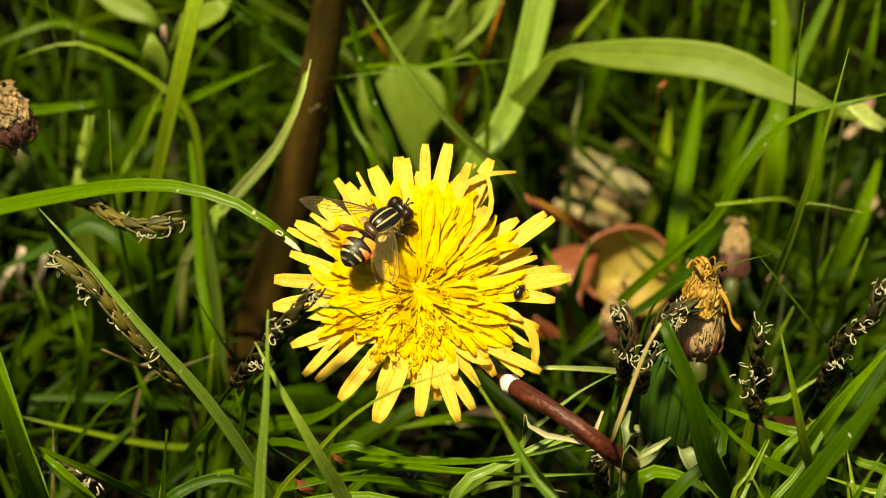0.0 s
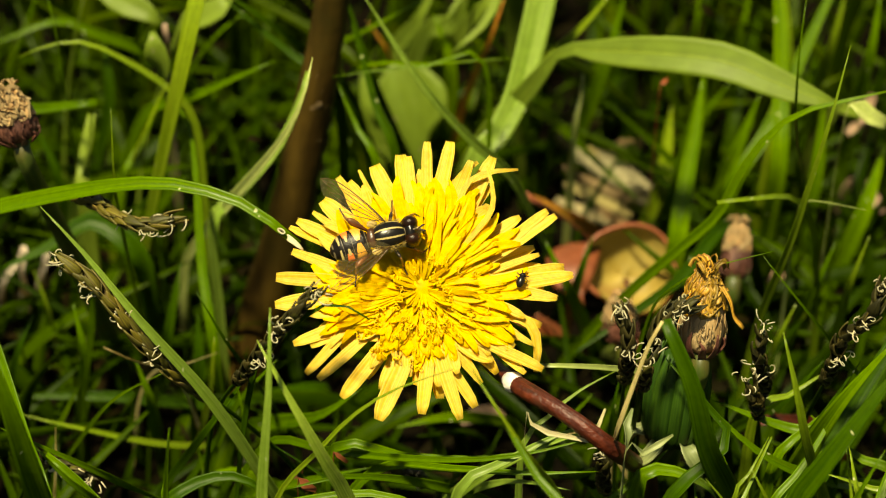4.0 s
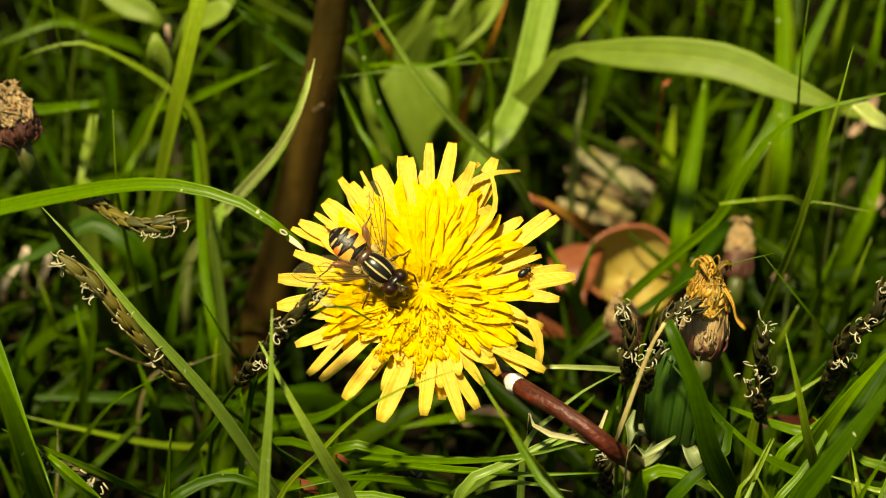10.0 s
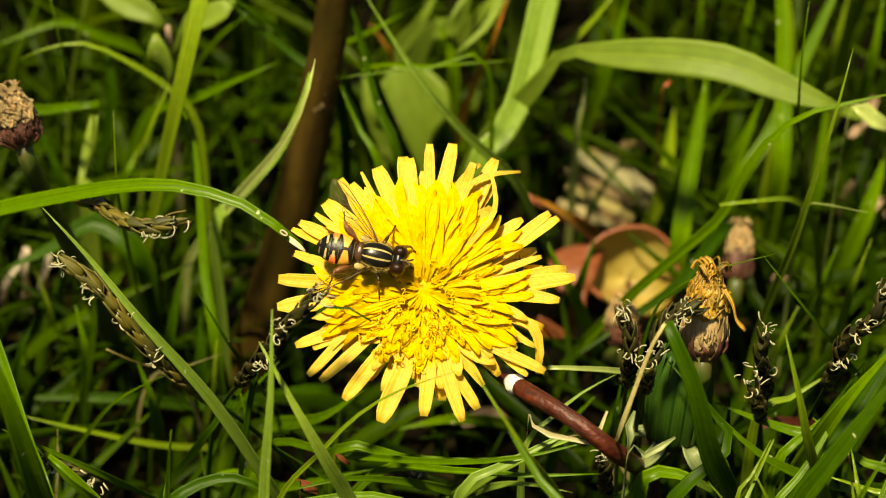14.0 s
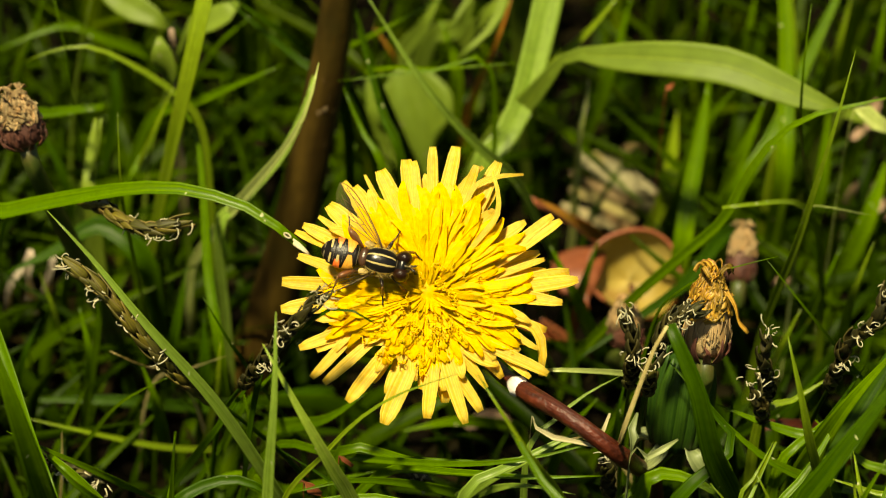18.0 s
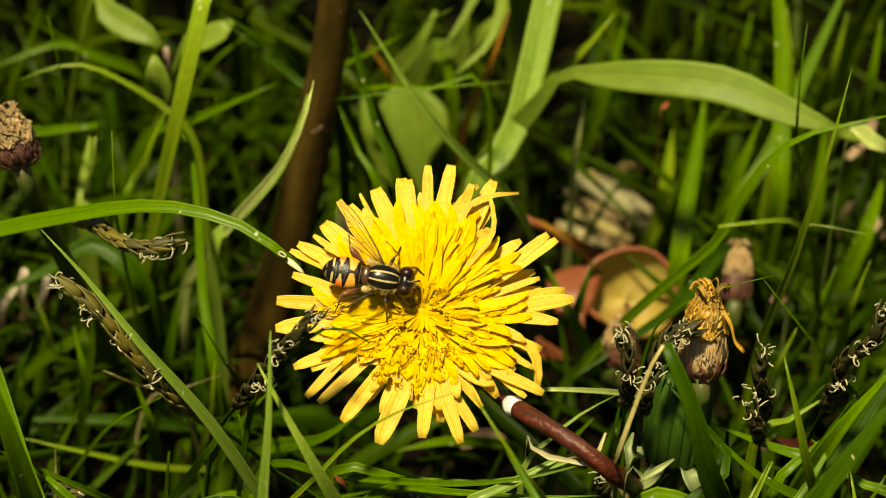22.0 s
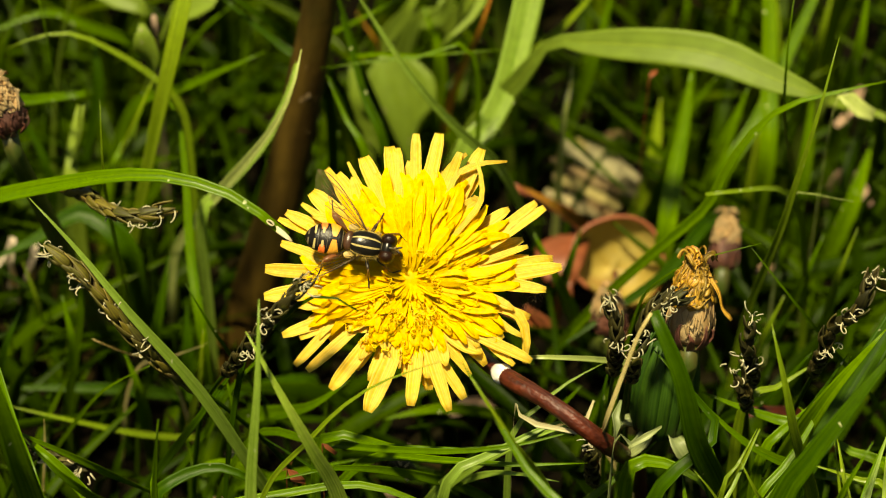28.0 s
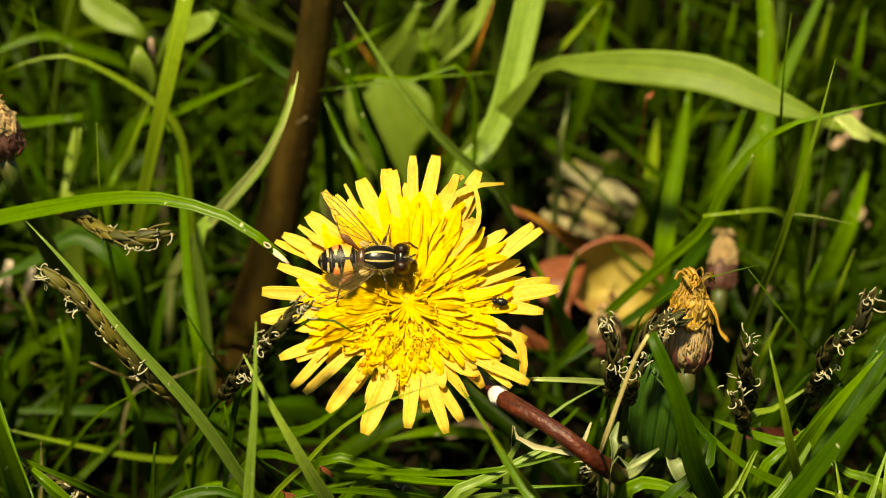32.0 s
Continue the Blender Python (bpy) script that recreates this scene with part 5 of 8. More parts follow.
leaf([(-0.0792, 0.0898, -0.0030), (-0.0788, 0.0887, 0.0041), (-0.0783, 0.0870, 0.0075), (-0.0746, 0.0761, 0.0205), (-0.0719, 0.0749, 0.0251)], (0.9, 2.2, 2.2, 0.9), PALE_PETAL, "faded pinkish-white petal in the grass", "fallen_petal", FACE, 0.5, "petal")
leaf([(0.0901, 0.1415, -0.0030), (0.0882, 0.1351, 0.0153), (0.0853, 0.1256, 0.0278), (0.0829, 0.1176, 0.0289), (0.0792, 0.1134, 0.0278)], (1.2, 3.0, 3.0, 1.2), PINK, "faded pinkish withered leaf in the grass", "dead_leaf", FACE, 0.5, "leaf")
leaf([(0.0818, 0.1244, -0.0030), (0.0824, 0.1211, 0.0079), (0.0831, 0.1163, 0.0144), (0.0844, 0.1085, 0.0170), (0.0856, 0.1048, 0.0155)], (1.4, 3.5, 3.5, 1.4), PINK, "faded pinkish withered leaf in the grass", "dead_leaf", FACE, 0.5, "leaf")
leaf([(0.0700, 0.1069, 0.0010), (0.0643, 0.0975, 0.0050)], (0.8, 2.0, 2.0, 0.8), PINK, "faded pinkish withered leaf in the grass", "dead_leaf", FACE, 0.5, "leaf")
leaf([(-0.0240, 0.0978, -0.0030), (-0.0245, 0.0972, 0.0018), (-0.0253, 0.0963, 0.0033), (-0.0303, 0.0906, 0.0022), (-0.0355, 0.0874, -0.0007)], (2.4, 6.1, 6.1, 2.4), LITTER, "brown dead leaf on the soil, darkened for shade", "dead_leaf", (0, -0.4, 0.9), 0.3, "leaf")
leaf([(-0.0221, 0.1058, -0.0030), (-0.0242, 0.1042, 0.0061), (-0.0274, 0.1018, 0.0112), (-0.0325, 0.0980, 0.0112), (-0.0397, 0.0922, 0.0062)], (2.0, 5.1, 5.1, 2.0), LITTER, "brown dead leaf on the soil, darkened for shade", "dead_leaf", (0, -0.4, 0.9), 0.3, "leaf")
leaf([(-0.0168, 0.0890, -0.0040), (-0.0250, 0.0858, -0.0047), (-0.0324, 0.0826, -0.0076)], (1.6, 4.1, 4.1, 1.6), LITTER, "brown dead leaf on the soil, darkened for shade", "dead_leaf", (0, -0.4, 0.9), 0.3, "leaf")
leaf([(-0.0647, 0.0938, -0.0002), (-0.0673, 0.0920, 0.0038), (-0.0682, 0.0935, 0.0080)], (1.2, 3.0, 3.0, 1.2), LITTER, "brown dead leaf on the soil, darkened for shade", "dead_leaf", (0, -0.4, 0.9), 0.3, "leaf")
leaf([(-0.0301, 0.0024, -0.0030), (-0.0272, -0.0013, 0.0359), (-0.0228, -0.0068, 0.0652), (-0.0182, -0.0127, 0.0755), (-0.0146, -0.0150, 0.0809), (-0.0127, -0.0156, 0.0828), (-0.0105, -0.0163, 0.0836), (-0.0083, -0.0172, 0.0833), (-0.0065, -0.0180, 0.0824)], (0.4, 0.4, 0.4, 0.7, 0.9, 1.0, 0.7, 0.2), GRASS["dark"], "thin green sedge leaf over the yellow rays", "sedge_leaf")
leaf([(0.0278, 0.0087, -0.0030), (0.0274, 0.0031, 0.0275), (0.0267, -0.0053, 0.0500), (0.0254, -0.0225, 0.0673), (0.0270, -0.0238, 0.0758), (0.0288, -0.0238, 0.0829), (0.0302, -0.0238, 0.0864)], (0.8, 0.9, 0.9, 0.9, 0.9, 0.7, 0.4), GRASS["dry"], "straw-coloured dry grass stalk beside sedge spikes", "dry_stalk", (-0.5, -0.6, 0.6), 0.3)
leaf([(0.0393, 0.0151, -0.0030), (0.0346, 0.0133, 0.0207), (0.0274, 0.0105, 0.0377), (0.0251, 0.0096, 0.0406), (0.0195, 0.0078, 0.0422), (0.0170, 0.0083, 0.0433)], (0.4, 0.8, 0.7, 0.3), GRASS["dry"], "thin dry curled stalk near the twig", "dry_stalk")
leaf([(0.0726, 0.0359, -0.0030), (0.0685, 0.0325, 0.0149), (0.0623, 0.0274, 0.0270), (0.0547, 0.0212, 0.0339), (0.0511, 0.0202, 0.0341)], (1.7, 2.4, 2.4, 1.4), RED_BARK, "reddish dead stalk low in the grass", "dead_stalk")
leaf([(0.0677, 0.0731, -0.0030), (0.0677, 0.0671, 0.0308), (0.0677, 0.0611, 0.0647), (0.0709, 0.0607, 0.0642), (0.0739, 0.0600, 0.0632)], (0.12, 0.12, 0.12, 0.12, 0.12, 0.12, 0.12, 0.12, 0.12, 0.12, 0.12, 0.12, 0.12, 0.12, 0.12, 0.12, 0.12, 0.12, 0.12, 0.12, 0.12, 0.12, 0.12, 0.12, 0.12, 0.12, 0.12, 3.04, 3.08, 2.0), GRASS["pale"], "pale green leaf end in the grass", "broad_leaf", (0, -0.5, 0.8), 0.4, "leaf")
leaf([(0.0477, 0.1122, -0.0030), (0.0477, 0.1062, 0.0292), (0.0477, 0.1002, 0.0614), (0.0493, 0.1000, 0.0610), (0.0507, 0.0997, 0.0606)], (0.12, 0.12, 0.12, 0.12, 0.12, 0.12, 0.12, 0.12, 0.12, 0.12, 0.12, 0.12, 0.12, 0.12, 0.12, 0.12, 0.12, 0.12, 0.12, 0.12, 0.12, 0.12, 0.12, 0.12, 0.12, 0.12, 0.12, 0.12, 1.74, 0.6), LITTER, "brown dead leaf in the grass", "dead_leaf", (0, -0.5, 0.8), 0.4, "leaf")
leaf([(0.0395, 0.0914, -0.0030), (0.0395, 0.0854, 0.0274), (0.0395, 0.0794, 0.0578), (0.0403, 0.0799, 0.0585), (0.0409, 0.0806, 0.0595)], (0.12, 0.12, 0.12, 0.12, 0.12, 0.12, 0.12, 0.12, 0.12, 0.12, 0.12, 0.12, 0.12, 0.12, 0.12, 0.12, 0.12, 0.12, 0.12, 0.12, 0.12, 0.12, 0.12, 0.12, 0.12, 0.12, 0.12, 0.12, 0.89, 0.4), RED_LEAF, "small red dead leaf in the grass", "dead_leaf", (0, -0.5, 0.8), 0.4, "leaf")
leaf([(-0.0288, 0.0734, -0.0030), (-0.0288, 0.0674, 0.0276), (-0.0288, 0.0614, 0.0582), (-0.0277, 0.0617, 0.0586), (-0.0265, 0.0619, 0.0589)], (0.12, 0.12, 0.12, 0.12, 0.12, 0.12, 0.12, 0.12, 0.12, 0.12, 0.12, 0.12, 0.12, 0.12, 0.12, 0.12, 0.12, 0.12, 0.12, 0.12, 0.12, 0.12, 0.12, 0.12, 0.12, 0.12, 0.12, 0.12, 1.28, 0.6), LITTER, "brown dead leaf in the grass", "dead_leaf", (0, -0.5, 0.8), 0.4, "leaf")
leaf([(-0.0123, 0.0021, -0.0030), (-0.0123, -0.0039, 0.0246), (-0.0123, -0.0099, 0.0523), (-0.0114, -0.0099, 0.0523), (-0.0103, -0.0102, 0.0519)], (0.12, 0.12, 0.12, 0.12, 0.12, 0.12, 0.12, 0.12, 0.12, 0.12, 0.12, 0.12, 0.12, 0.12, 0.12, 0.12, 0.12, 0.12, 0.12, 0.12, 0.12, 0.12, 0.12, 0.12, 0.12, 0.12, 0.12, 0.12, 0.71, 0.5), RED_LEAF, "small rusty dead leaf on the lawn floor", "dead_leaf", (0, -0.5, 0.8), 0.4, "leaf")
leaf([(-0.0170, -0.0023, -0.0030), (-0.0170, -0.0083, 0.0241), (-0.0170, -0.0143, 0.0512), (-0.0159, -0.0144, 0.0511), (-0.0145, -0.0147, 0.0507)], (0.12, 0.12, 0.12, 0.12, 0.12, 0.12, 0.12, 0.12, 0.12, 0.12, 0.12, 0.12, 0.12, 0.12, 0.12, 0.12, 0.12, 0.12, 0.12, 0.12, 0.12, 0.12, 0.12, 0.12, 0.12, 0.12, 0.12, 0.12, 1.62, 0.6), RED_LEAF, "small rusty dead leaf on the lawn floor", "dead_leaf", (0, -0.5, 0.8), 0.4, "leaf")
leaf([(0.0139, -0.0041, -0.0030), (0.0139, -0.0101, 0.0306), (0.0139, -0.0161, 0.0643), (0.0149, -0.0176, 0.0640), (0.0175, -0.0180, 0.0634), (0.0205, -0.0183, 0.0630), (0.0227, -0.0185, 0.0626), (0.0236, -0.0186, 0.0642), (0.0231, -0.0175, 0.0658), (0.0243, -0.0168, 0.0668)], (0.03, 0.03, 0.03, 0.03, 0.03, 0.03, 0.03, 0.03, 0.03, 0.03, 0.03, 0.03, 0.03, 0.03, 0.03, 0.03, 0.03, 0.03, 0.03, 0.03, 0.03, 0.03, 0.03, 0.03, 0.46, 0.73, 0.59, 0.62, 0.53, 0.3), GRASS["cream"], "dry curled straw shred by the twig", "dry_stalk", (0, -0.6, 0.7), 0.5, "grass", 0.00015)
leaf([(0.0271, -0.0074, -0.0030), (0.0271, -0.0134, 0.0292), (0.0271, -0.0194, 0.0614), (0.0290, -0.0202, 0.0619), (0.0309, -0.0198, 0.0625), (0.0321, -0.0189, 0.0638), (0.0333, -0.0188, 0.0640)], (0.03, 0.03, 0.03, 0.03, 0.03, 0.03, 0.03, 0.03, 0.03, 0.03, 0.03, 0.03, 0.03, 0.03, 0.03, 0.03, 0.03, 0.03, 0.03, 0.03, 0.03, 0.03, 0.03, 0.03, 0.03, 0.03, 0.03, 0.86, 0.92, 0.31), BUD_WHITE, "pale curled leaf end beside a bud", "curled_leaf", (0.2, -0.7, 0.6), 0.6, "leaf", 0.00015)
leaf([(0.0273, -0.0063, -0.0030), (0.0273, -0.0123, 0.0290), (0.0273, -0.0183, 0.0611), (0.0274, -0.0178, 0.0636), (0.0271, -0.0167, 0.0651), (0.0280, -0.0160, 0.0662)], (0.03, 0.03, 0.03, 0.03, 0.03, 0.03, 0.03, 0.03, 0.03, 0.03, 0.03, 0.03, 0.03, 0.03, 0.03, 0.03, 0.03, 0.03, 0.03, 0.03, 0.03, 0.03, 0.03, 0.03, 0.03, 0.03, 0.03, 1.1, 1.2, 0.31), BUD_WHITE, "pale curled leaf end beside a bud", "curled_leaf", (0.3, -0.7, 0.5), 0.5, "leaf")
sedge([(-0.0355, 0.0165, -0.0030), (-0.0334, 0.0120, 0.0261), (-0.0302, 0.0052, 0.0475), (-0.0233, -0.0098, 0.0680), (-0.0192, -0.0144, 0.0768), (-0.0164, -0.0153, 0.0812), (-0.0136, -0.0143, 0.0842)], 0.28, 16, "dark")
sedge([(-0.0768, 0.0602, -0.0030), (-0.0729, 0.0549, 0.0301), (-0.0671, 0.0469, 0.0548), (-0.0555, 0.0308, 0.0686), (-0.0481, 0.0223, 0.0737), (-0.0438, 0.0174, 0.0743), (-0.0399, 0.0151, 0.0746), (-0.0356, 0.0151, 0.0756)], 0.17, 18, "olive")
sedge([(-0.0135, 0.0182, -0.0030), (-0.0159, 0.0144, 0.0192), (-0.0194, 0.0086, 0.0350), (-0.0261, -0.0023, 0.0536), (-0.0330, -0.0085, 0.0658), (-0.0380, -0.0098, 0.0740), (-0.0414, -0.0087, 0.0790), (-0.0459, -0.0069, 0.0825)], 0.29, 22, "olive")
sedge([(-0.0666, 0.0139, -0.0030), (-0.0642, 0.0104, 0.0166), (-0.0607, 0.0052, 0.0301), (-0.0540, -0.0047, 0.0469), (-0.0496, -0.0080, 0.0486), (-0.0470, -0.0089, 0.0483)], 0.22, 14, "dark")
sedge([(0.0289, 0.0150, -0.0030), (0.0286, 0.0107, 0.0254), (0.0283, 0.0042, 0.0462), (0.0275, -0.0102, 0.0689), (0.0273, -0.0114, 0.0745), (0.0262, -0.0103, 0.0778)], 0.18, 14, "dark")
sedge([(0.0309, 0.0109, -0.0030), (0.0307, 0.0075, 0.0239), (0.0303, 0.0024, 0.0435), (0.0298, -0.0056, 0.0603), (0.0313, -0.0077, 0.0717), (0.0331, -0.0070, 0.0750), (0.0359, -0.0066, 0.0760)], 0.10, 10, "dark")
sedge([(0.0322, 0.0160, -0.0030), (0.0318, 0.0113, 0.0254), (0.0312, 0.0042, 0.0462), (0.0297, -0.0118, 0.0682), (0.0303, -0.0115, 0.0708)], 0.11, 6, "dark")
sedge([(0.0531, 0.0324, -0.0030), (0.0523, 0.0273, 0.0184), (0.0511, 0.0197, 0.0334), (0.0482, 0.0012, 0.0559), (0.0463, -0.0040, 0.0650), (0.0461, -0.0037, 0.0698)], 0.23, 9, "dark")
sedge([(0.0542, 0.0305, -0.0030), (0.0532, 0.0256, 0.0172), (0.0515, 0.0182, 0.0313), (0.0462, -0.0059, 0.0586), (0.0451, -0.0066, 0.0621)], 0.16, 6, "dark")
sedge([(0.0566, 0.0232, -0.0030), (0.0565, 0.0187, 0.0219), (0.0565, 0.0120, 0.0398), (0.0562, -0.0052, 0.0649), (0.0563, -0.0080, 0.0714), (0.0590, -0.0098, 0.0761), (0.0607, -0.0082, 0.0807)], 0.27, 16, "dark")
sedge([(-0.0100, 0.0352, -0.0030), (-0.0094, 0.0331, 0.0072), (-0.0085, 0.0299, 0.0131), (-0.0044, 0.0151, 0.0292), (-0.0013, 0.0117, 0.0306)], 0.36, 8, "dark")
sedge([(0.0295, 0.0091, -0.0030), (0.0286, 0.0045, 0.0202), (0.0271, -0.0023, 0.0368), (0.0250, -0.0119, 0.0504), (0.0254, -0.0121, 0.0542)], 0.19, 8, "dark")
blade([(0.0579, 0.0021, -0.0030), (0.0579, -0.0009, 0.0236), (0.0579, -0.0039, 0.0502), (0.0532, -0.0029, 0.0514), (0.0477, -0.0018, 0.0528), (0.0410, -0.0002, 0.0549)], 2.6, "green", "green grass blade low in the lawn")
# low blades in light or sage carry the sunlight in their colour
blade([(0.0477, 0.0092, -0.0030), (0.0477, 0.0062, 0.0232), (0.0477, 0.0032, 0.0494), (0.0525, 0.0048, 0.0517), (0.0589, 0.0071, 0.0550)], 1.8, "light", "grass blade low in the lawn, sunlight put into its pale green")
blade([(0.0493, 0.0001, -0.0030), (0.0493, -0.0029, 0.0221), (0.0493, -0.0059, 0.0473), (0.0547, -0.0025, 0.0520), (0.0629, 0.0026, 0.0556)], 1.8, "green", "green grass blade low in the lawn")
blade([(0.0667, -0.0077, -0.0030), (0.0667, -0.0107, 0.0220), (0.0667, -0.0137, 0.0470), (0.0615, -0.0121, 0.0491), (0.0553, -0.0109, 0.0507)], 1.6, "light", "grass blade low in the lawn, sunlight put into its pale green")
blade([(0.0600, -0.0187, -0.0030), (0.0600, -0.0217, 0.0229), (0.0600, -0.0247, 0.0488), (0.0587, -0.0208, 0.0542), (0.0576, -0.0160, 0.0590)], 1.5, "light", "grass blade low in the lawn, sunlight put into its pale green")
blade([(0.0593, -0.0202, -0.0030), (0.0593, -0.0232, 0.0236), (0.0593, -0.0262, 0.0501), (0.0615, -0.0216, 0.0564), (0.0643, -0.0161, 0.0623)], 1.6, "sage", "grass blade low in the lawn, sunlight put into its pale green")
blade([(0.0461, -0.0135, -0.0030), (0.0461, -0.0165, 0.0230), (0.0461, -0.0195, 0.0490), (0.0521, -0.0146, 0.0557), (0.0603, -0.0053, 0.0652)], 1.3, "green", "green grass blade low in the lawn")
blade([(0.0449, -0.0093, -0.0030), (0.0449, -0.0123, 0.0191), (0.0449, -0.0153, 0.0411), (0.0495, -0.0126, 0.0449), (0.0556, -0.0076, 0.0518)], 2, "green", "green grass blade low in the lawn")
blade([(0.0373, -0.0138, -0.0030), (0.0373, -0.0168, 0.0211), (0.0373, -0.0198, 0.0451), (0.0377, -0.0180, 0.0476), (0.0372, -0.0148, 0.0519)], 2.6, "green", "green grass blade low in the lawn")
blade([(0.0685, 0.0009, -0.0030), (0.0685, -0.0021, 0.0203), (0.0685, -0.0051, 0.0435), (0.0616, -0.0027, 0.0467), (0.0552, 0.0008, 0.0514)], 2.2, "green", "green grass blade low in the lawn")
blade([(0.0396, -0.0227, -0.0030), (0.0396, -0.0257, 0.0252), (0.0396, -0.0287, 0.0533), (0.0425, -0.0248, 0.0586), (0.0461, -0.0203, 0.0648)], 1.2, "sage", "grass blade low in the lawn, sunlight put into its pale green")
blade([(0.0139, -0.0014, -0.0030), (0.0139, -0.0044, 0.0242), (0.0139, -0.0074, 0.0515), (0.0174, -0.0047, 0.0553), (0.0220, -0.0024, 0.0584), (0.0269, -0.0009, 0.0606)], 1.1, "sage", "grass blade low in the lawn, sunlight put into its pale green")
blade([(0.0302, -0.0042, -0.0030), (0.0302, -0.0072, 0.0224), (0.0302, -0.0102, 0.0479), (0.0340, -0.0091, 0.0495), (0.0393, -0.0110, 0.0486), (0.0431, -0.0145, 0.0456)], 2.8, "green", "green grass blade low in the lawn")
blade([(0.0141, -0.0062, -0.0030), (0.0141, -0.0092, 0.0176), (0.0141, -0.0122, 0.0382), (0.0203, -0.0109, 0.0401), (0.0282, -0.0077, 0.0446), (0.0360, -0.0035, 0.0503)], 1.7, "green", "green grass blade low in the lawn")
arch = blade([(-0.0854, 0.0364, -0.0030), (-0.0792, 0.0336, 0.0356), (-0.0700, 0.0294, 0.0647), (-0.0621, 0.0258, 0.0701), (-0.0492, 0.0206, 0.0764), (-0.0398, 0.0178, 0.0796), (-0.0324, 0.0157, 0.0803), (-0.0243, 0.0130, 0.0789), (-0.0173, 0.0096, 0.0748)], 2.45, "green", "green grass blade growing in the lawn", tip=0.45)
blade([(-0.0397, 0.0822, 0.0007), (-0.0381, 0.0743, 0.0291), (-0.0376, 0.0718, 0.0448), (-0.0384, 0.0715, 0.0569), (-0.0422, 0.0715, 0.0629), (-0.0492, 0.0714, 0.0685), (-0.0554, 0.0717, 0.0715), (-0.0608, 0.0710, 0.0715), (-0.0663, 0.0696, 0.0699)], 1.27, "light", "light green grass blade growing in the lawn")
blade([(-0.0456, 0.0862, -0.0030), (-0.0438, 0.0821, 0.0147), (-0.0412, 0.0760, 0.0267), (-0.0317, 0.0539, 0.0517), (-0.0244, 0.0417, 0.0677), (-0.0204, 0.0376, 0.0759), (-0.0177, 0.0370, 0.0822), (-0.0163, 0.0393, 0.0876)], 2.00, "pale", "pale whitish-green grass blade tip")
blade([(-0.0510, 0.0766, -0.0030), (-0.0506, 0.0739, 0.0098), (-0.0501, 0.0698, 0.0177), (-0.0462, 0.0377, 0.0558), (-0.0450, 0.0264, 0.0737), (-0.0445, 0.0265, 0.0867)], 0.81, "light", "light green grass blade growing in the lawn")
blade([(-0.0670, 0.1159, -0.0030), (-0.0664, 0.1127, 0.0109), (-0.0656, 0.1079, 0.0199), (-0.0607, 0.0794, 0.0514), (-0.0585, 0.0655, 0.0739), (-0.0598, 0.0669, 0.0833)], 0.88, "green", "green grass blade growing in the lawn")
blade([(-0.0130, 0.0011, -0.0030), (-0.0153, -0.0008, 0.0191), (-0.0188, -0.0037, 0.0348), (-0.0228, -0.0072, 0.0479), (-0.0289, -0.0097, 0.0631), (-0.0371, -0.0099, 0.0760), (-0.0441, -0.0071, 0.0850), (-0.0498, -0.0039, 0.0903)], 1.71, "sage", "grey-green grass blade growing in the lawn")
blade([(-0.0490, -0.0196, -0.0030), (-0.0490, -0.0222, 0.0302), (-0.0491, -0.0262, 0.0550), (-0.0493, -0.0302, 0.0662), (-0.0502, -0.0327, 0.0776), (-0.0517, -0.0326, 0.0863), (-0.0547, -0.0289, 0.0947)], 3.56, "green", "green grass blade growing in the lawn")
blade([(-0.0319, -0.0083, -0.0030), (-0.0341, -0.0127, 0.0262), (-0.0374, -0.0192, 0.0476), (-0.0411, -0.0263, 0.0580), (-0.0452, -0.0292, 0.0653), (-0.0492, -0.0280, 0.0699)], 2.23, "green", "green grass blade growing in the lawn")
blade([(-0.0156, 0.0643, -0.0030), (-0.0171, 0.0635, 0.0039), (-0.0194, 0.0624, 0.0072), (-0.0354, 0.0542, 0.0105), (-0.0531, 0.0508, 0.0145), (-0.0710, 0.0499, 0.0155)], 2.14, "dark", "green grass blade with shade put into its darker colour")
blade([(-0.0257, 0.0509, -0.0030), (-0.0264, 0.0501, 0.0029), (-0.0275, 0.0489, 0.0053), (-0.0415, 0.0336, 0.0184), (-0.0540, 0.0285, 0.0259), (-0.0645, 0.0287, 0.0289)], 1.02, "light", "light green grass blade growing in the lawn")
blade([(-0.0621, 0.0424, -0.0030), (-0.0615, 0.0411, 0.0049), (-0.0607, 0.0391, 0.0089), (-0.0523, 0.0199, 0.0321), (-0.0448, 0.0080, 0.0486), (-0.0365, 0.0050, 0.0560)], 0.70, "green", "green grass blade growing in the lawn")
blade([(-0.0217, -0.0343, -0.0030), (-0.0210, -0.0336, 0.0349), (-0.0200, -0.0325, 0.0635), (-0.0186, -0.0309, 0.0806), (-0.0184, -0.0260, 0.0902)], 2.2, "sage", "grey-green grass blade growing in the lawn")
blade([(-0.0036, -0.0207, -0.0030), (-0.0058, -0.0226, 0.0309), (-0.0090, -0.0254, 0.0562), (-0.0124, -0.0284, 0.0683), (-0.0159, -0.0284, 0.0768), (-0.0203, -0.0251, 0.0845)], 2.3, "sage", "grey-green grass blade growing in the lawn")
blade([(-0.0357, -0.0177, -0.0030), (-0.0348, -0.0208, 0.0309), (-0.0335, -0.0254, 0.0562), (-0.0308, -0.0345, 0.0780)], 1.44, "green", "green grass blade growing in the lawn")
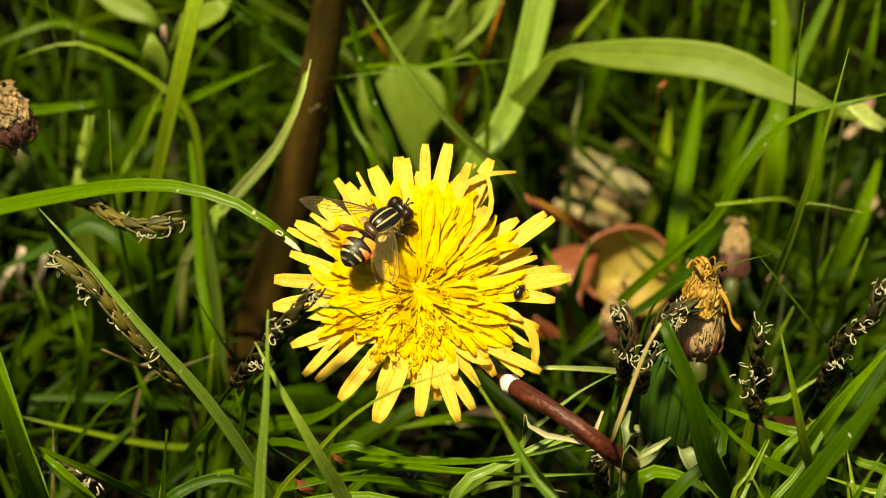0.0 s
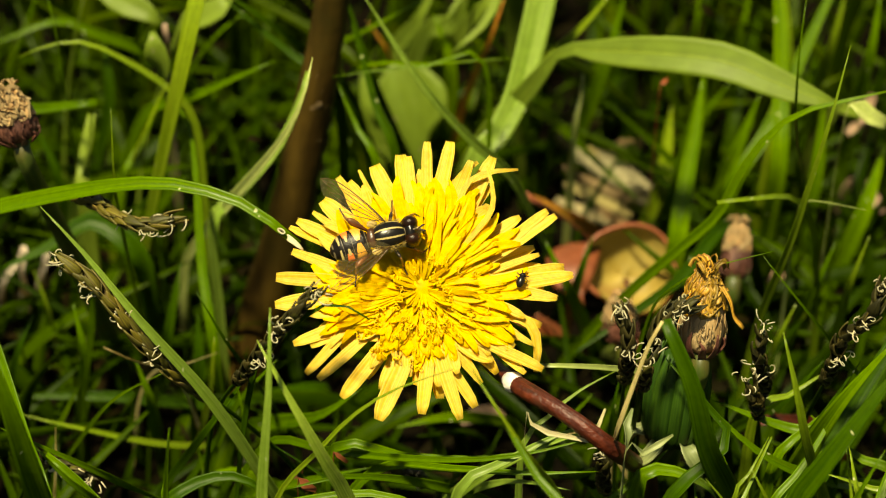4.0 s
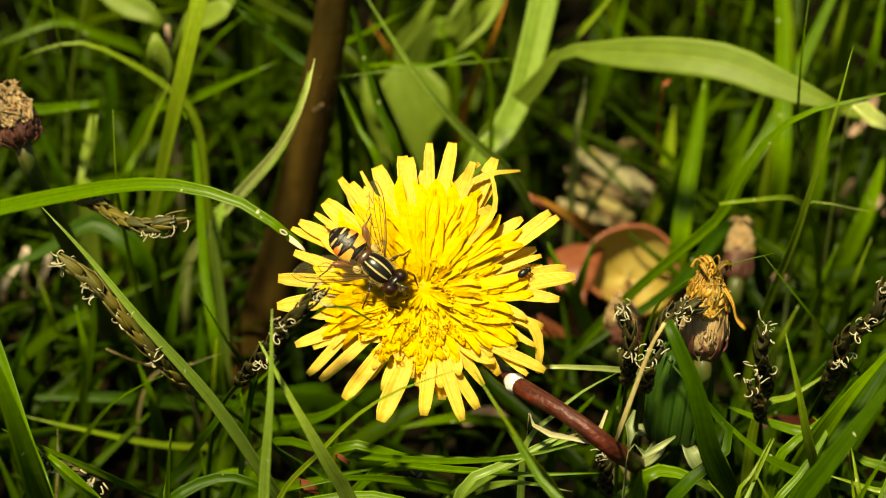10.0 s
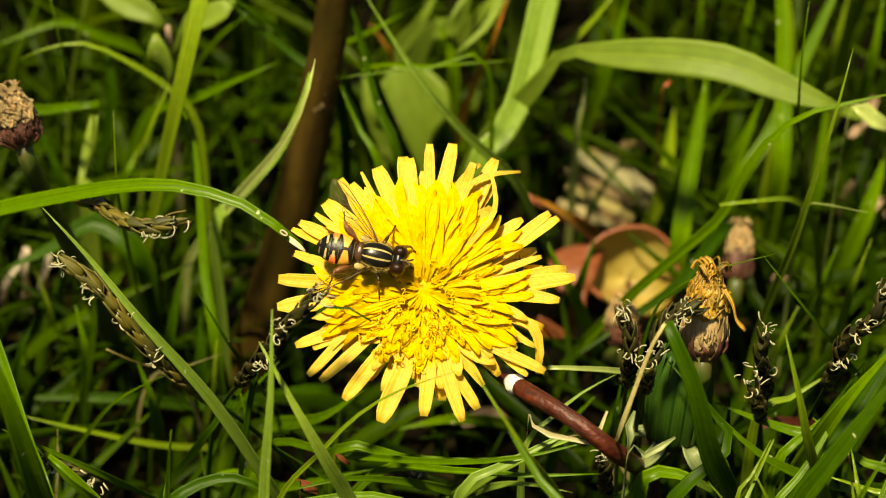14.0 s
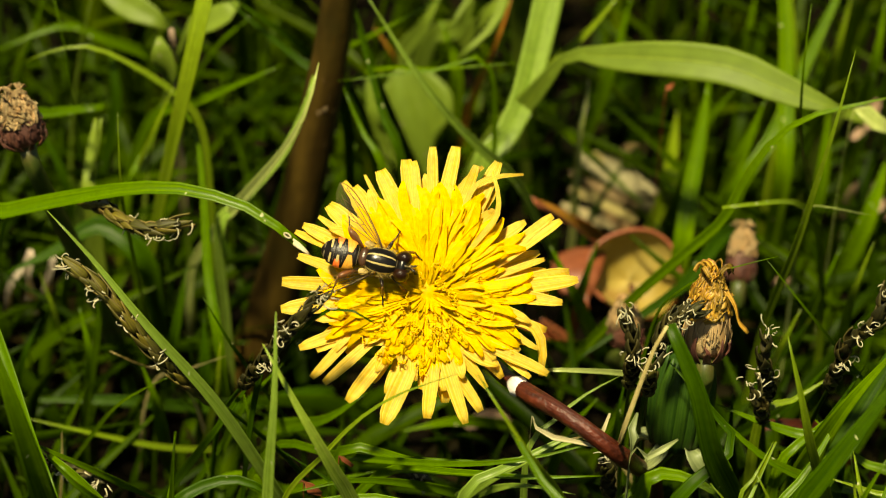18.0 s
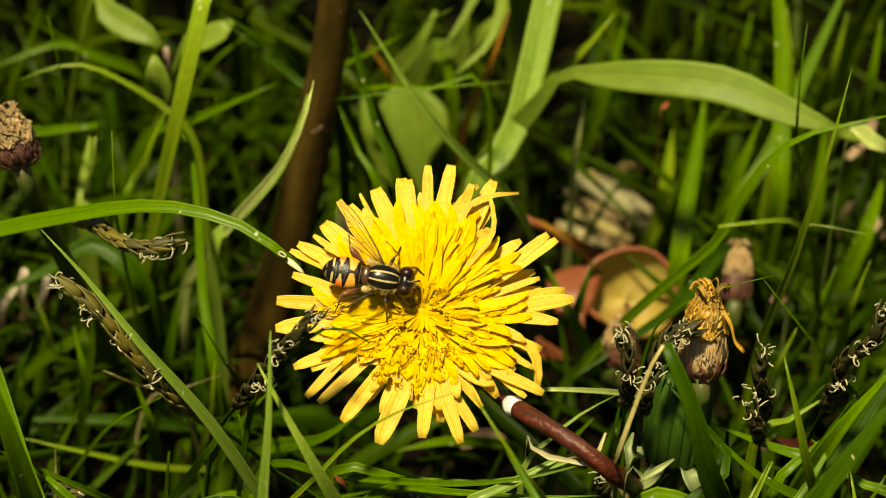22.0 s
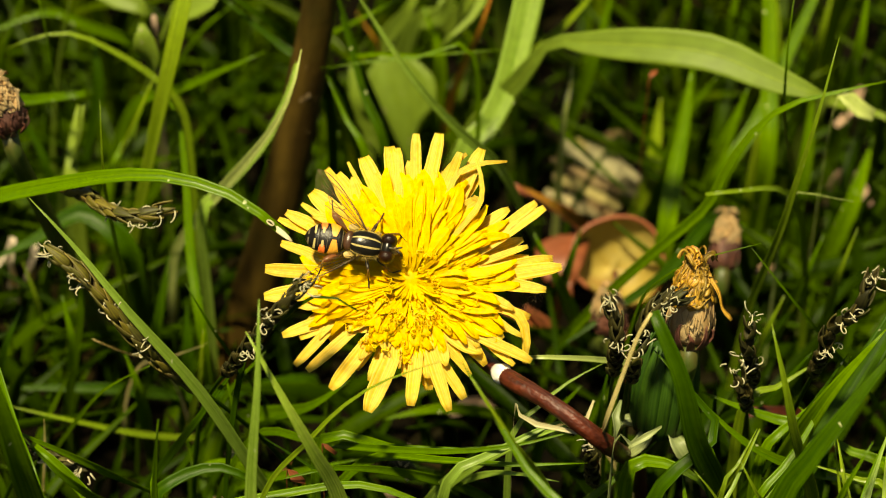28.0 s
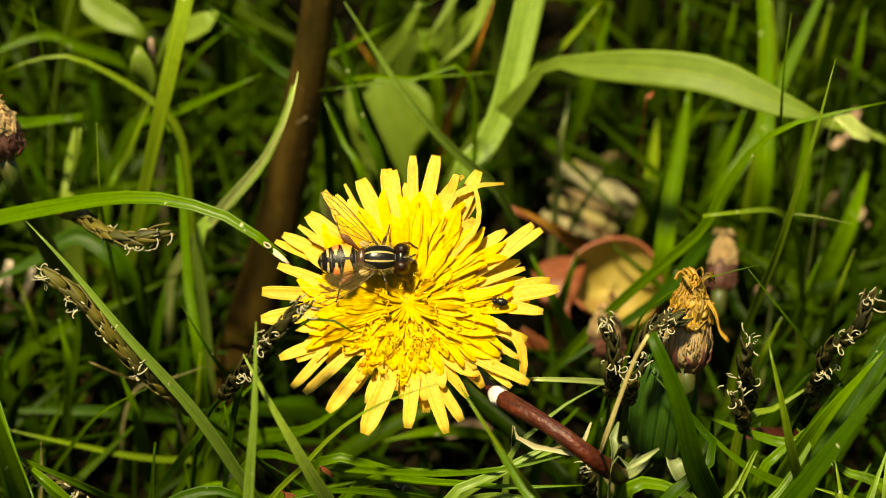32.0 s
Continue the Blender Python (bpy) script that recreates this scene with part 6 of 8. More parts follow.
blade([(-0.0213, 0.0473, -0.0030), (-0.0216, 0.0454, 0.0074), (-0.0220, 0.0424, 0.0135), (-0.0258, 0.0169, 0.0461), (-0.0285, 0.0109, 0.0570), (-0.0323, 0.0115, 0.0652)], 1.22, "dark", "green grass blade with shade put into its darker colour")
blade([(-0.0443, 0.0283, -0.0030), (-0.0431, 0.0257, 0.0104), (-0.0412, 0.0218, 0.0190), (-0.0315, 0.0013, 0.0470), (-0.0232, -0.0024, 0.0628)], 1.84, "dark", "green grass blade with shade put into its darker colour")
blade([(-0.0277, -0.0100, -0.0030), (-0.0245, -0.0128, 0.0279), (-0.0198, -0.0170, 0.0508), (-0.0133, -0.0227, 0.0646), (-0.0086, -0.0246, 0.0720), (-0.0032, -0.0253, 0.0768), (0.0043, -0.0248, 0.0797)], 0.81, "light", "light green grass blade growing in the lawn")
blade([(-0.0346, 0.0200, -0.0030), (-0.0297, 0.0148, 0.0227), (-0.0224, 0.0069, 0.0413), (-0.0135, -0.0026, 0.0477), (-0.0037, -0.0110, 0.0535), (0.0071, -0.0169, 0.0581), (0.0161, -0.0186, 0.0611), (0.0241, -0.0179, 0.0634)], 1.18, "green", "green grass blade growing in the lawn")
blade([(-0.0050, 0.0037, -0.0030), (-0.0013, 0.0000, 0.0226), (0.0041, -0.0054, 0.0411), (0.0140, -0.0152, 0.0577), (0.0229, -0.0160, 0.0627)], 2.03, "sage", "grey-green grass blade growing in the lawn")
blade([(0.0457, 0.0269, -0.0030), (0.0433, 0.0229, 0.0209), (0.0397, 0.0168, 0.0380), (0.0343, 0.0077, 0.0526), (0.0279, 0.0014, 0.0592), (0.0205, -0.0026, 0.0629), (0.0156, -0.0032, 0.0634)], 1.14, "pale", "pale whitish-green grass blade tip", tip=0.45)
blade([(0.0484, -0.0117, -0.0030), (0.0460, -0.0142, 0.0272), (0.0425, -0.0179, 0.0495), (0.0375, -0.0231, 0.0649), (0.0348, -0.0237, 0.0758), (0.0310, -0.0204, 0.0842)], 3.41, "dark", "green grass blade with shade put into its darker colour", tip=0.45)
blade([(0.0605, -0.0122, -0.0030), (0.0584, -0.0145, 0.0272), (0.0552, -0.0179, 0.0495), (0.0505, -0.0228, 0.0656), (0.0483, -0.0229, 0.0742), (0.0462, -0.0197, 0.0817)], 2.35, "light", "light green grass blade growing in the lawn")
blade([(0.0394, -0.0089, -0.0030), (0.0404, -0.0125, 0.0272), (0.0417, -0.0179, 0.0495), (0.0434, -0.0242, 0.0620), (0.0454, -0.0235, 0.0676)], 1.20, "light", "light green grass blade growing in the lawn")
blade([(0.0292, 0.0237, -0.0030), (0.0305, 0.0194, 0.0322), (0.0324, 0.0129, 0.0586), (0.0347, 0.0049, 0.0707), (0.0392, -0.0000, 0.0777), (0.0472, -0.0015, 0.0815)], 0.55, "green", "green grass blade growing in the lawn")
blade([(0.0678, 0.0626, -0.0030), (0.0661, 0.0582, 0.0242), (0.0635, 0.0515, 0.0439), (0.0598, 0.0420, 0.0576), (0.0559, 0.0377, 0.0640), (0.0490, 0.0326, 0.0671), (0.0438, 0.0313, 0.0673)], 1.14, "light", "light green grass blade growing in the lawn", tip=0.45)
blade([(0.0613, 0.0642, -0.0030), (0.0605, 0.0591, 0.0242), (0.0594, 0.0515, 0.0439), (0.0572, 0.0378, 0.0604), (0.0577, 0.0337, 0.0661), (0.0652, 0.0265, 0.0692)], 0.52, "pale", "pale whitish-green grass blade tip")
blade([(0.0518, 0.0462, -0.0030), (0.0522, 0.0426, 0.0225), (0.0529, 0.0372, 0.0409), (0.0544, 0.0257, 0.0637), (0.0554, 0.0217, 0.0763), (0.0574, 0.0214, 0.0884), (0.0598, 0.0256, 0.0976)], 1.26, "light", "light green grass blade growing in the lawn")
blade([(0.0715, 0.0864, -0.0030), (0.0702, 0.0825, 0.0151), (0.0682, 0.0766, 0.0275), (0.0572, 0.0442, 0.0703), (0.0549, 0.0373, 0.0873), (0.0555, 0.0399, 0.0971)], 1.00, "green", "green grass blade growing in the lawn")
blade([(0.0624, 0.1062, 0.0001), (0.0632, 0.1019, 0.0239), (0.0648, 0.1039, 0.0446), (0.0646, 0.1122, 0.0609)], 3.16, "light", "light green grass blade growing in the lawn")
blade([(0.0224, 0.0687, -0.0030), (0.0232, 0.0673, 0.0062), (0.0243, 0.0652, 0.0112), (0.0322, 0.0504, 0.0351), (0.0388, 0.0411, 0.0507), (0.0446, 0.0355, 0.0620), (0.0469, 0.0338, 0.0698), (0.0500, 0.0330, 0.0768), (0.0545, 0.0326, 0.0819), (0.0615, 0.0320, 0.0847), (0.0696, 0.0325, 0.0865)], 1.72, "green", "green grass blade growing in the lawn")
blade([(0.0309, 0.0795, -0.0030), (0.0301, 0.0786, 0.0060), (0.0289, 0.0772, 0.0109), (0.0203, 0.0675, 0.0350), (0.0146, 0.0634, 0.0504), (0.0061, 0.0607, 0.0614), (-0.0011, 0.0612, 0.0711), (-0.0105, 0.0674, 0.0841)], 1.81, "sage", "grey-green grass blade growing in the lawn")
blade([(-0.0009, 0.1177, -0.0030), (-0.0019, 0.1148, 0.0129), (-0.0034, 0.1104, 0.0234), (-0.0094, 0.0927, 0.0513), (-0.0142, 0.0939, 0.0697)], 2.64, "dark", "green grass blade with shade put into its darker colour")
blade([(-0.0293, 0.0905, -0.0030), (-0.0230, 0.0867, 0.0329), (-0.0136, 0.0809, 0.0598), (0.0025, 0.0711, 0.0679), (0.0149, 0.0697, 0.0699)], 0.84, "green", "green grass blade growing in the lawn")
blade([(-0.0096, 0.1224, -0.0030), (-0.0114, 0.1171, 0.0215), (-0.0142, 0.1091, 0.0391), (-0.0201, 0.0923, 0.0570), (-0.0270, 0.0846, 0.0685), (-0.0343, 0.0848, 0.0741)], 2.18, "dark", "green grass blade with shade put into its darker colour")
blade([(-0.0045, 0.1181, -0.0030), (-0.0056, 0.1147, 0.0124), (-0.0072, 0.1097, 0.0225), (-0.0117, 0.0954, 0.0403), (-0.0164, 0.0942, 0.0527)], 1.75, "dark", "green grass blade with shade put into its darker colour")
blade([(-0.0291, 0.1254, -0.0030), (-0.0257, 0.1203, 0.0243), (-0.0205, 0.1127, 0.0442), (-0.0115, 0.0995, 0.0574), (-0.0054, 0.0946, 0.0638), (0.0044, 0.0942, 0.0701)], 1.41, "green", "green grass blade growing in the lawn")
blade([(0.0454, 0.1176, -0.0012), (0.0482, 0.1075, 0.0240), (0.0514, 0.1115, 0.0425)], 3.88, "green", "green grass blade growing in the lawn")
blade([(0.0520, 0.1182, -0.0003), (0.0553, 0.0995, 0.0291), (0.0599, 0.1005, 0.0442)], 3.20, "green", "green grass blade growing in the lawn")
blade([(0.0711, 0.1069, 0.0010), (0.0723, 0.1029, 0.0232), (0.0732, 0.1085, 0.0382)], 2.77, "green", "green grass blade growing in the lawn")
blade([(0.0728, 0.0938, -0.0002), (0.0783, 0.0898, 0.0233), (0.0825, 0.0953, 0.0367)], 3.12, "green", "green grass blade growing in the lawn")
blade([(0.0423, 0.1245, -0.0040), (0.0454, 0.1198, 0.0120), (0.0471, 0.1250, 0.0269)], 2.68, "light", "light green grass blade growing in the lawn")
blade([(0.0806, 0.0370, -0.0030), (0.0779, 0.0336, 0.0157), (0.0739, 0.0285, 0.0285), (0.0623, 0.0139, 0.0511), (0.0537, 0.0087, 0.0651), (0.0475, 0.0106, 0.0727)], 0.76, "green", "green grass blade growing in the lawn")
blade([(0.0501, 0.0070, -0.0030), (0.0511, 0.0036, 0.0210), (0.0524, -0.0014, 0.0381), (0.0556, -0.0131, 0.0634), (0.0628, -0.0122, 0.0751)], 3.44, "green", "green grass blade growing in the lawn")
blade([(0.0457, 0.0131, -0.0030), (0.0469, 0.0099, 0.0166), (0.0489, 0.0052, 0.0301), (0.0541, -0.0075, 0.0559), (0.0598, -0.0060, 0.0665)], 1.45, "dark", "green grass blade with shade put into its darker colour")
blade([(0.0842, 0.0154, -0.0030), (0.0792, 0.0117, 0.0173), (0.0716, 0.0062, 0.0315), (0.0562, -0.0052, 0.0446), (0.0465, -0.0079, 0.0521), (0.0392, -0.0054, 0.0586)], 2.11, "green", "green grass blade growing in the lawn")
blade([(0.0599, -0.0308, -0.0030), (0.0585, -0.0310, 0.0311), (0.0564, -0.0312, 0.0565), (0.0557, -0.0313, 0.0605), (0.0542, -0.0282, 0.0697)], 1.02, "light", "light green grass blade growing in the lawn")
blade([(0.0561, -0.0215, -0.0030), (0.0531, -0.0239, 0.0292), (0.0487, -0.0275, 0.0531), (0.0445, -0.0308, 0.0630), (0.0421, -0.0296, 0.0676)], 1.46, "light", "light green grass blade growing in the lawn")
blade([(0.0527, -0.0252, -0.0030), (0.0534, -0.0274, 0.0314), (0.0545, -0.0308, 0.0571), (0.0553, -0.0335, 0.0663), (0.0582, -0.0322, 0.0726)], 1.87, "green", "green grass blade growing in the lawn")
blade([(0.0506, -0.0261, -0.0030), (0.0475, -0.0267, 0.0292), (0.0427, -0.0275, 0.0531), (0.0400, -0.0280, 0.0595), (0.0369, -0.0266, 0.0631)], 1.18, "light", "light green grass blade growing in the lawn")
blade([(0.0405, -0.0314, -0.0030), (0.0433, -0.0315, 0.0335), (0.0474, -0.0318, 0.0609), (0.0503, -0.0320, 0.0687), (0.0566, -0.0302, 0.0791), (0.0627, -0.0265, 0.0860)], 3.6, "dark", "green grass blade with shade put into its darker colour")
blade([(0.0254, -0.0273, -0.0030), (0.0226, -0.0295, 0.0346), (0.0184, -0.0329, 0.0629), (0.0129, -0.0373, 0.0768), (0.0073, -0.0352, 0.0858)], 1.54, "light", "light green grass blade growing in the lawn")
blade([(-0.0151, 0.0304, -0.0030), (-0.0161, 0.0293, 0.0054), (-0.0177, 0.0276, 0.0097), (-0.0249, 0.0197, 0.0218), (-0.0306, 0.0169, 0.0265), (-0.0374, 0.0137, 0.0249)], 3.03, "green", "green grass blade growing in the lawn")
blade([(-0.0352, 0.1342, -0.0030), (-0.0394, 0.1316, 0.0168), (-0.0456, 0.1275, 0.0305), (-0.0531, 0.1227, 0.0402), (-0.0617, 0.1193, 0.0461), (-0.0686, 0.1182, 0.0494), (-0.0809, 0.1142, 0.0463)], 2.13, "green", "green grass blade growing in the lawn")
blade([(-0.0867, 0.1477, -0.0030), (-0.0849, 0.1436, 0.0149), (-0.0822, 0.1374, 0.0272), (-0.0754, 0.1218, 0.0449), (-0.0715, 0.1205, 0.0553)], 2.16, "green", "green grass blade growing in the lawn")
blade([(-0.0605, 0.1056, -0.0030), (-0.0593, 0.1022, 0.0121), (-0.0574, 0.0972, 0.0220), (-0.0474, 0.0696, 0.0536), (-0.0420, 0.0673, 0.0665)], 1.96, "light", "light green grass blade growing in the lawn")
blade([(-0.0881, 0.1027, -0.0030), (-0.0836, 0.0974, 0.0252), (-0.0769, 0.0894, 0.0458), (-0.0623, 0.0722, 0.0587), (-0.0541, 0.0698, 0.0613)], 2.50, "green", "green grass blade growing in the lawn", tip=0.45)
blade([(-0.0611, 0.1110, -0.0030), (-0.0568, 0.1060, 0.0227), (-0.0504, 0.0985, 0.0413), (-0.0406, 0.0870, 0.0519), (-0.0321, 0.0822, 0.0587), (-0.0252, 0.0825, 0.0620)], 2.17, "green", "green grass blade growing in the lawn")
blade([(-0.0521, 0.1389, -0.0030), (-0.0499, 0.1344, 0.0168), (-0.0467, 0.1275, 0.0305), (-0.0387, 0.1106, 0.0501), (-0.0321, 0.1093, 0.0567)], 1.90, "green", "green grass blade growing in the lawn")
blade([(0.0136, 0.1347, -0.0030), (0.0140, 0.1330, 0.0094), (0.0147, 0.1304, 0.0171), (0.0177, 0.1179, 0.0436), (0.0201, 0.1211, 0.0561)], 2.16, "green", "green grass blade growing in the lawn")
blade([(0.0067, 0.1236, -0.0030), (0.0076, 0.1214, 0.0094), (0.0090, 0.1181, 0.0171), (0.0148, 0.1043, 0.0384), (0.0195, 0.0995, 0.0530), (0.0228, 0.1033, 0.0657)], 4.58, "light", "light green grass blade growing in the lawn")
blade([(0.0081, 0.1179, -0.0030), (0.0108, 0.1139, 0.0205), (0.0149, 0.1079, 0.0373), (0.0215, 0.0984, 0.0525), (0.0280, 0.0961, 0.0618), (0.0328, 0.0983, 0.0673)], 2.63, "light", "light green grass blade growing in the lawn")
blade([(0.0031, 0.1318, -0.0030), (0.0032, 0.1307, 0.0084), (0.0035, 0.1291, 0.0153), (0.0046, 0.1228, 0.0358), (0.0014, 0.1263, 0.0461)], 3.27, "green", "green grass blade growing in the lawn")
blade([(0.0279, 0.1371, -0.0030), (0.0282, 0.1365, 0.0039), (0.0286, 0.1356, 0.0071), (0.0337, 0.1248, 0.0346), (0.0376, 0.1293, 0.0505)], 2.43, "green", "green grass blade growing in the lawn")
blade([(0.0481, 0.1575, -0.0030), (0.0484, 0.1556, 0.0077), (0.0490, 0.1527, 0.0141), (0.0519, 0.1367, 0.0365), (0.0526, 0.1382, 0.0457)], 2.48, "green", "green grass blade growing in the lawn")
blade([(0.0589, 0.1589, -0.0030), (0.0591, 0.1567, 0.0083), (0.0595, 0.1533, 0.0150), (0.0610, 0.1380, 0.0345), (0.0624, 0.1382, 0.0457)], 2.93, "green", "green grass blade growing in the lawn")
blade([(0.0747, 0.1395, -0.0030), (0.0748, 0.1369, 0.0114), (0.0749, 0.1329, 0.0208), (0.0753, 0.1190, 0.0429), (0.0774, 0.1205, 0.0553)], 2.16, "light", "light green grass blade growing in the lawn")
blade([(0.0811, 0.1260, -0.0030), (0.0811, 0.1239, 0.0114), (0.0810, 0.1206, 0.0206), (0.0805, 0.1080, 0.0469), (0.0817, 0.1110, 0.0592)], 2.74, "green", "green grass blade growing in the lawn")
blade([(0.0513, 0.1371, -0.0030), (0.0514, 0.1362, 0.0034), (0.0514, 0.1349, 0.0062), (0.0522, 0.1199, 0.0263), (0.0568, 0.1189, 0.0356)], 1.99, "green", "green grass blade growing in the lawn")
blade([(0.0253, 0.0834, 0.0024), (0.0262, 0.0655, 0.0282), (0.0282, 0.0654, 0.0377)], 2.40, "dark", "green grass blade with shade put into its darker colour")
blade([(0.0315, 0.0747, -0.0030), (0.0313, 0.0741, 0.0028), (0.0309, 0.0731, 0.0051), (0.0241, 0.0561, 0.0327), (0.0197, 0.0567, 0.0426)], 2.53, "green", "green grass blade growing in the lawn")
blade([(0.0634, 0.0866, -0.0030), (0.0588, 0.0802, 0.0200), (0.0518, 0.0706, 0.0364), (0.0421, 0.0574, 0.0341), (0.0323, 0.0501, 0.0313), (0.0229, 0.0455, 0.0266)], 2.28, "dark", "green grass blade with shade put into its darker colour")
blade([(-0.0394, 0.1155, -0.0030), (-0.0391, 0.1125, 0.0109), (-0.0386, 0.1079, 0.0199), (-0.0367, 0.0880, 0.0437), (-0.0362, 0.0856, 0.0578)], 1.42, "green", "green grass blade growing in the lawn")
blade([(-0.0670, 0.1266, -0.0030), (-0.0665, 0.1261, 0.0054), (-0.0657, 0.1252, 0.0098), (-0.0604, 0.1199, 0.0313), (-0.0615, 0.1244, 0.0435)], 2.84, "dark", "green grass blade with shade put into its darker colour")
blade([(-0.0670, 0.1022, -0.0030), (-0.0670, 0.1016, 0.0052), (-0.0669, 0.1006, 0.0094), (-0.0663, 0.0946, 0.0287), (-0.0708, 0.0976, 0.0401)], 2.29, "dark", "green grass blade with shade put into its darker colour")
blade([(-0.0229, 0.1077, -0.0030), (-0.0222, 0.1061, 0.0076), (-0.0210, 0.1036, 0.0138), (-0.0171, 0.0951, 0.0284), (-0.0138, 0.0959, 0.0376)], 2.50, "green", "green grass blade growing in the lawn")
blade([(-0.0474, 0.0685, -0.0016), (-0.0436, 0.0569, 0.0225), (-0.0409, 0.0586, 0.0366)], 2.15, "dark", "green grass blade with shade put into its darker colour")
blade([(-0.0607, 0.0635, -0.0030), (-0.0605, 0.0629, 0.0035), (-0.0600, 0.0618, 0.0064), (-0.0548, 0.0490, 0.0309), (-0.0544, 0.0504, 0.0424)], 1.91, "green", "green grass blade growing in the lawn")
blade([(-0.0450, 0.0483, -0.0030), (-0.0450, 0.0479, 0.0017), (-0.0449, 0.0473, 0.0031), (-0.0437, 0.0333, 0.0268), (-0.0457, 0.0336, 0.0358)], 2.42, "green", "green grass blade growing in the lawn")
blade([(-0.0407, 0.0584, 0.0015), (-0.0380, 0.0515, 0.0195), (-0.0380, 0.0537, 0.0297)], 2.51, "dark", "green grass blade with shade put into its darker colour")
blade([(-0.0374, 0.0359, -0.0030), (-0.0365, 0.0342, 0.0085), (-0.0351, 0.0315, 0.0154), (-0.0283, 0.0180, 0.0393), (-0.0219, 0.0178, 0.0481)], 1.41, "green", "green grass blade growing in the lawn")
blade([(-0.0341, 0.0433, -0.0030), (-0.0319, 0.0401, 0.0114), (-0.0287, 0.0352, 0.0206), (-0.0163, 0.0164, 0.0383), (-0.0093, 0.0154, 0.0446)], 2.64, "green", "green grass blade growing in the lawn")
blade([(0.0173, 0.0541, -0.0030), (0.0160, 0.0530, 0.0048), (0.0141, 0.0512, 0.0087), (0.0043, 0.0425, 0.0170), (-0.0050, 0.0391, 0.0175)], 1.90, "green", "green grass blade growing in the lawn")
blade([(0.0292, 0.0284, -0.0030), (0.0290, 0.0262, 0.0112), (0.0288, 0.0228, 0.0204), (0.0281, 0.0118, 0.0421), (0.0291, 0.0129, 0.0498)], 1.55, "dark", "green grass blade with shade put into its darker colour")
blade([(0.0503, 0.0346, -0.0030), (0.0499, 0.0327, 0.0072), (0.0493, 0.0299, 0.0131), (0.0447, 0.0092, 0.0410), (0.0442, 0.0075, 0.0509)], 1.91, "dark", "green grass blade with shade put into its darker colour")
blade([(0.0469, 0.0422, -0.0030), (0.0479, 0.0392, 0.0109), (0.0493, 0.0347, 0.0199), (0.0541, 0.0192, 0.0383), (0.0598, 0.0178, 0.0481)], 1.76, "dark", "green grass blade with shade put into its darker colour")
blade([(0.0571, 0.0624, -0.0030), (0.0570, 0.0617, 0.0026), (0.0570, 0.0607, 0.0047), (0.0561, 0.0398, 0.0333), (0.0587, 0.0387, 0.0431)], 1.88, "light", "light green grass blade growing in the lawn")
blade([(0.0192, 0.0387, -0.0030), (0.0193, 0.0380, 0.0032), (0.0194, 0.0370, 0.0058), (0.0210, 0.0233, 0.0293), (0.0259, 0.0227, 0.0377)], 1.81, "green", "green grass blade growing in the lawn")
blade([(-0.0720, 0.0529, -0.0030), (-0.0716, 0.0520, 0.0043), (-0.0710, 0.0507, 0.0079), (-0.0652, 0.0367, 0.0334), (-0.0618, 0.0377, 0.0416)], 2.23, "dark", "green grass blade with shade put into its darker colour")
blade([(-0.0317, 0.0332, -0.0030), (-0.0305, 0.0314, 0.0064), (-0.0287, 0.0289, 0.0116), (-0.0163, 0.0113, 0.0304), (-0.0076, 0.0086, 0.0350)], 1.41, "green", "green grass blade growing in the lawn")
blade([(0.0309, 0.0375, -0.0030), (0.0298, 0.0349, 0.0080), (0.0282, 0.0310, 0.0146), (0.0216, 0.0154, 0.0269), (0.0126, 0.0086, 0.0350)], 1.76, "green", "green grass blade growing in the lawn")
blade([(-0.0368, 0.0476, -0.0030), (-0.0382, 0.0417, 0.0191), (-0.0404, 0.0328, 0.0347), (-0.0429, 0.0220, 0.0442), (-0.0477, 0.0188, 0.0496)], 0.78, "dry", "dry straw-coloured grass stalk in the lawn")
blade([(-0.0510, 0.0513, -0.0030), (-0.0483, 0.0468, 0.0153), (-0.0443, 0.0402, 0.0278), (-0.0381, 0.0298, 0.0376), (-0.0313, 0.0264, 0.0430)], 0.71, "dry", "dry straw-coloured grass stalk in the lawn")
blade([(-0.0601, 0.0266, -0.0030), (-0.0594, 0.0243, 0.0096), (-0.0584, 0.0208, 0.0175), (-0.0550, 0.0094, 0.0343), (-0.0541, 0.0081, 0.0430)], 0.78, "dry", "dry straw-coloured grass stalk in the lawn")
blade([(0.0038, 0.1275, -0.0030), (0.0050, 0.1232, 0.0179), (0.0069, 0.1168, 0.0326), (0.0113, 0.1015, 0.0553), (0.0143, 0.1028, 0.0649)], 1.34, "rust", "rust-brown withering grass blade")
blade([(0.0359, 0.1005, -0.0030), (0.0342, 0.0980, 0.0098), (0.0316, 0.0942, 0.0177), (0.0245, 0.0838, 0.0298), (0.0173, 0.0823, 0.0356)], 2.03, "rust", "rust-brown withering grass blade")
blade([(-0.0226, 0.0020, -0.0030), (-0.0163, -0.0016, 0.0261), (-0.0070, -0.0071, 0.0475), (0.0041, -0.0135, 0.0536), (0.0140, -0.0170, 0.0558), (0.0238, -0.0177, 0.0567)], 1.40, "green", "green grass blade growing in the lawn")
blade([(0.0215, 0.0116, -0.0030), (0.0172, 0.0075, 0.0184), (0.0108, 0.0014, 0.0335), (0.0009, -0.0079, 0.0460), (-0.0098, -0.0137, 0.0524), (-0.0190, -0.0161, 0.0520)], 1.60, "green", "green grass blade growing in the lawn")
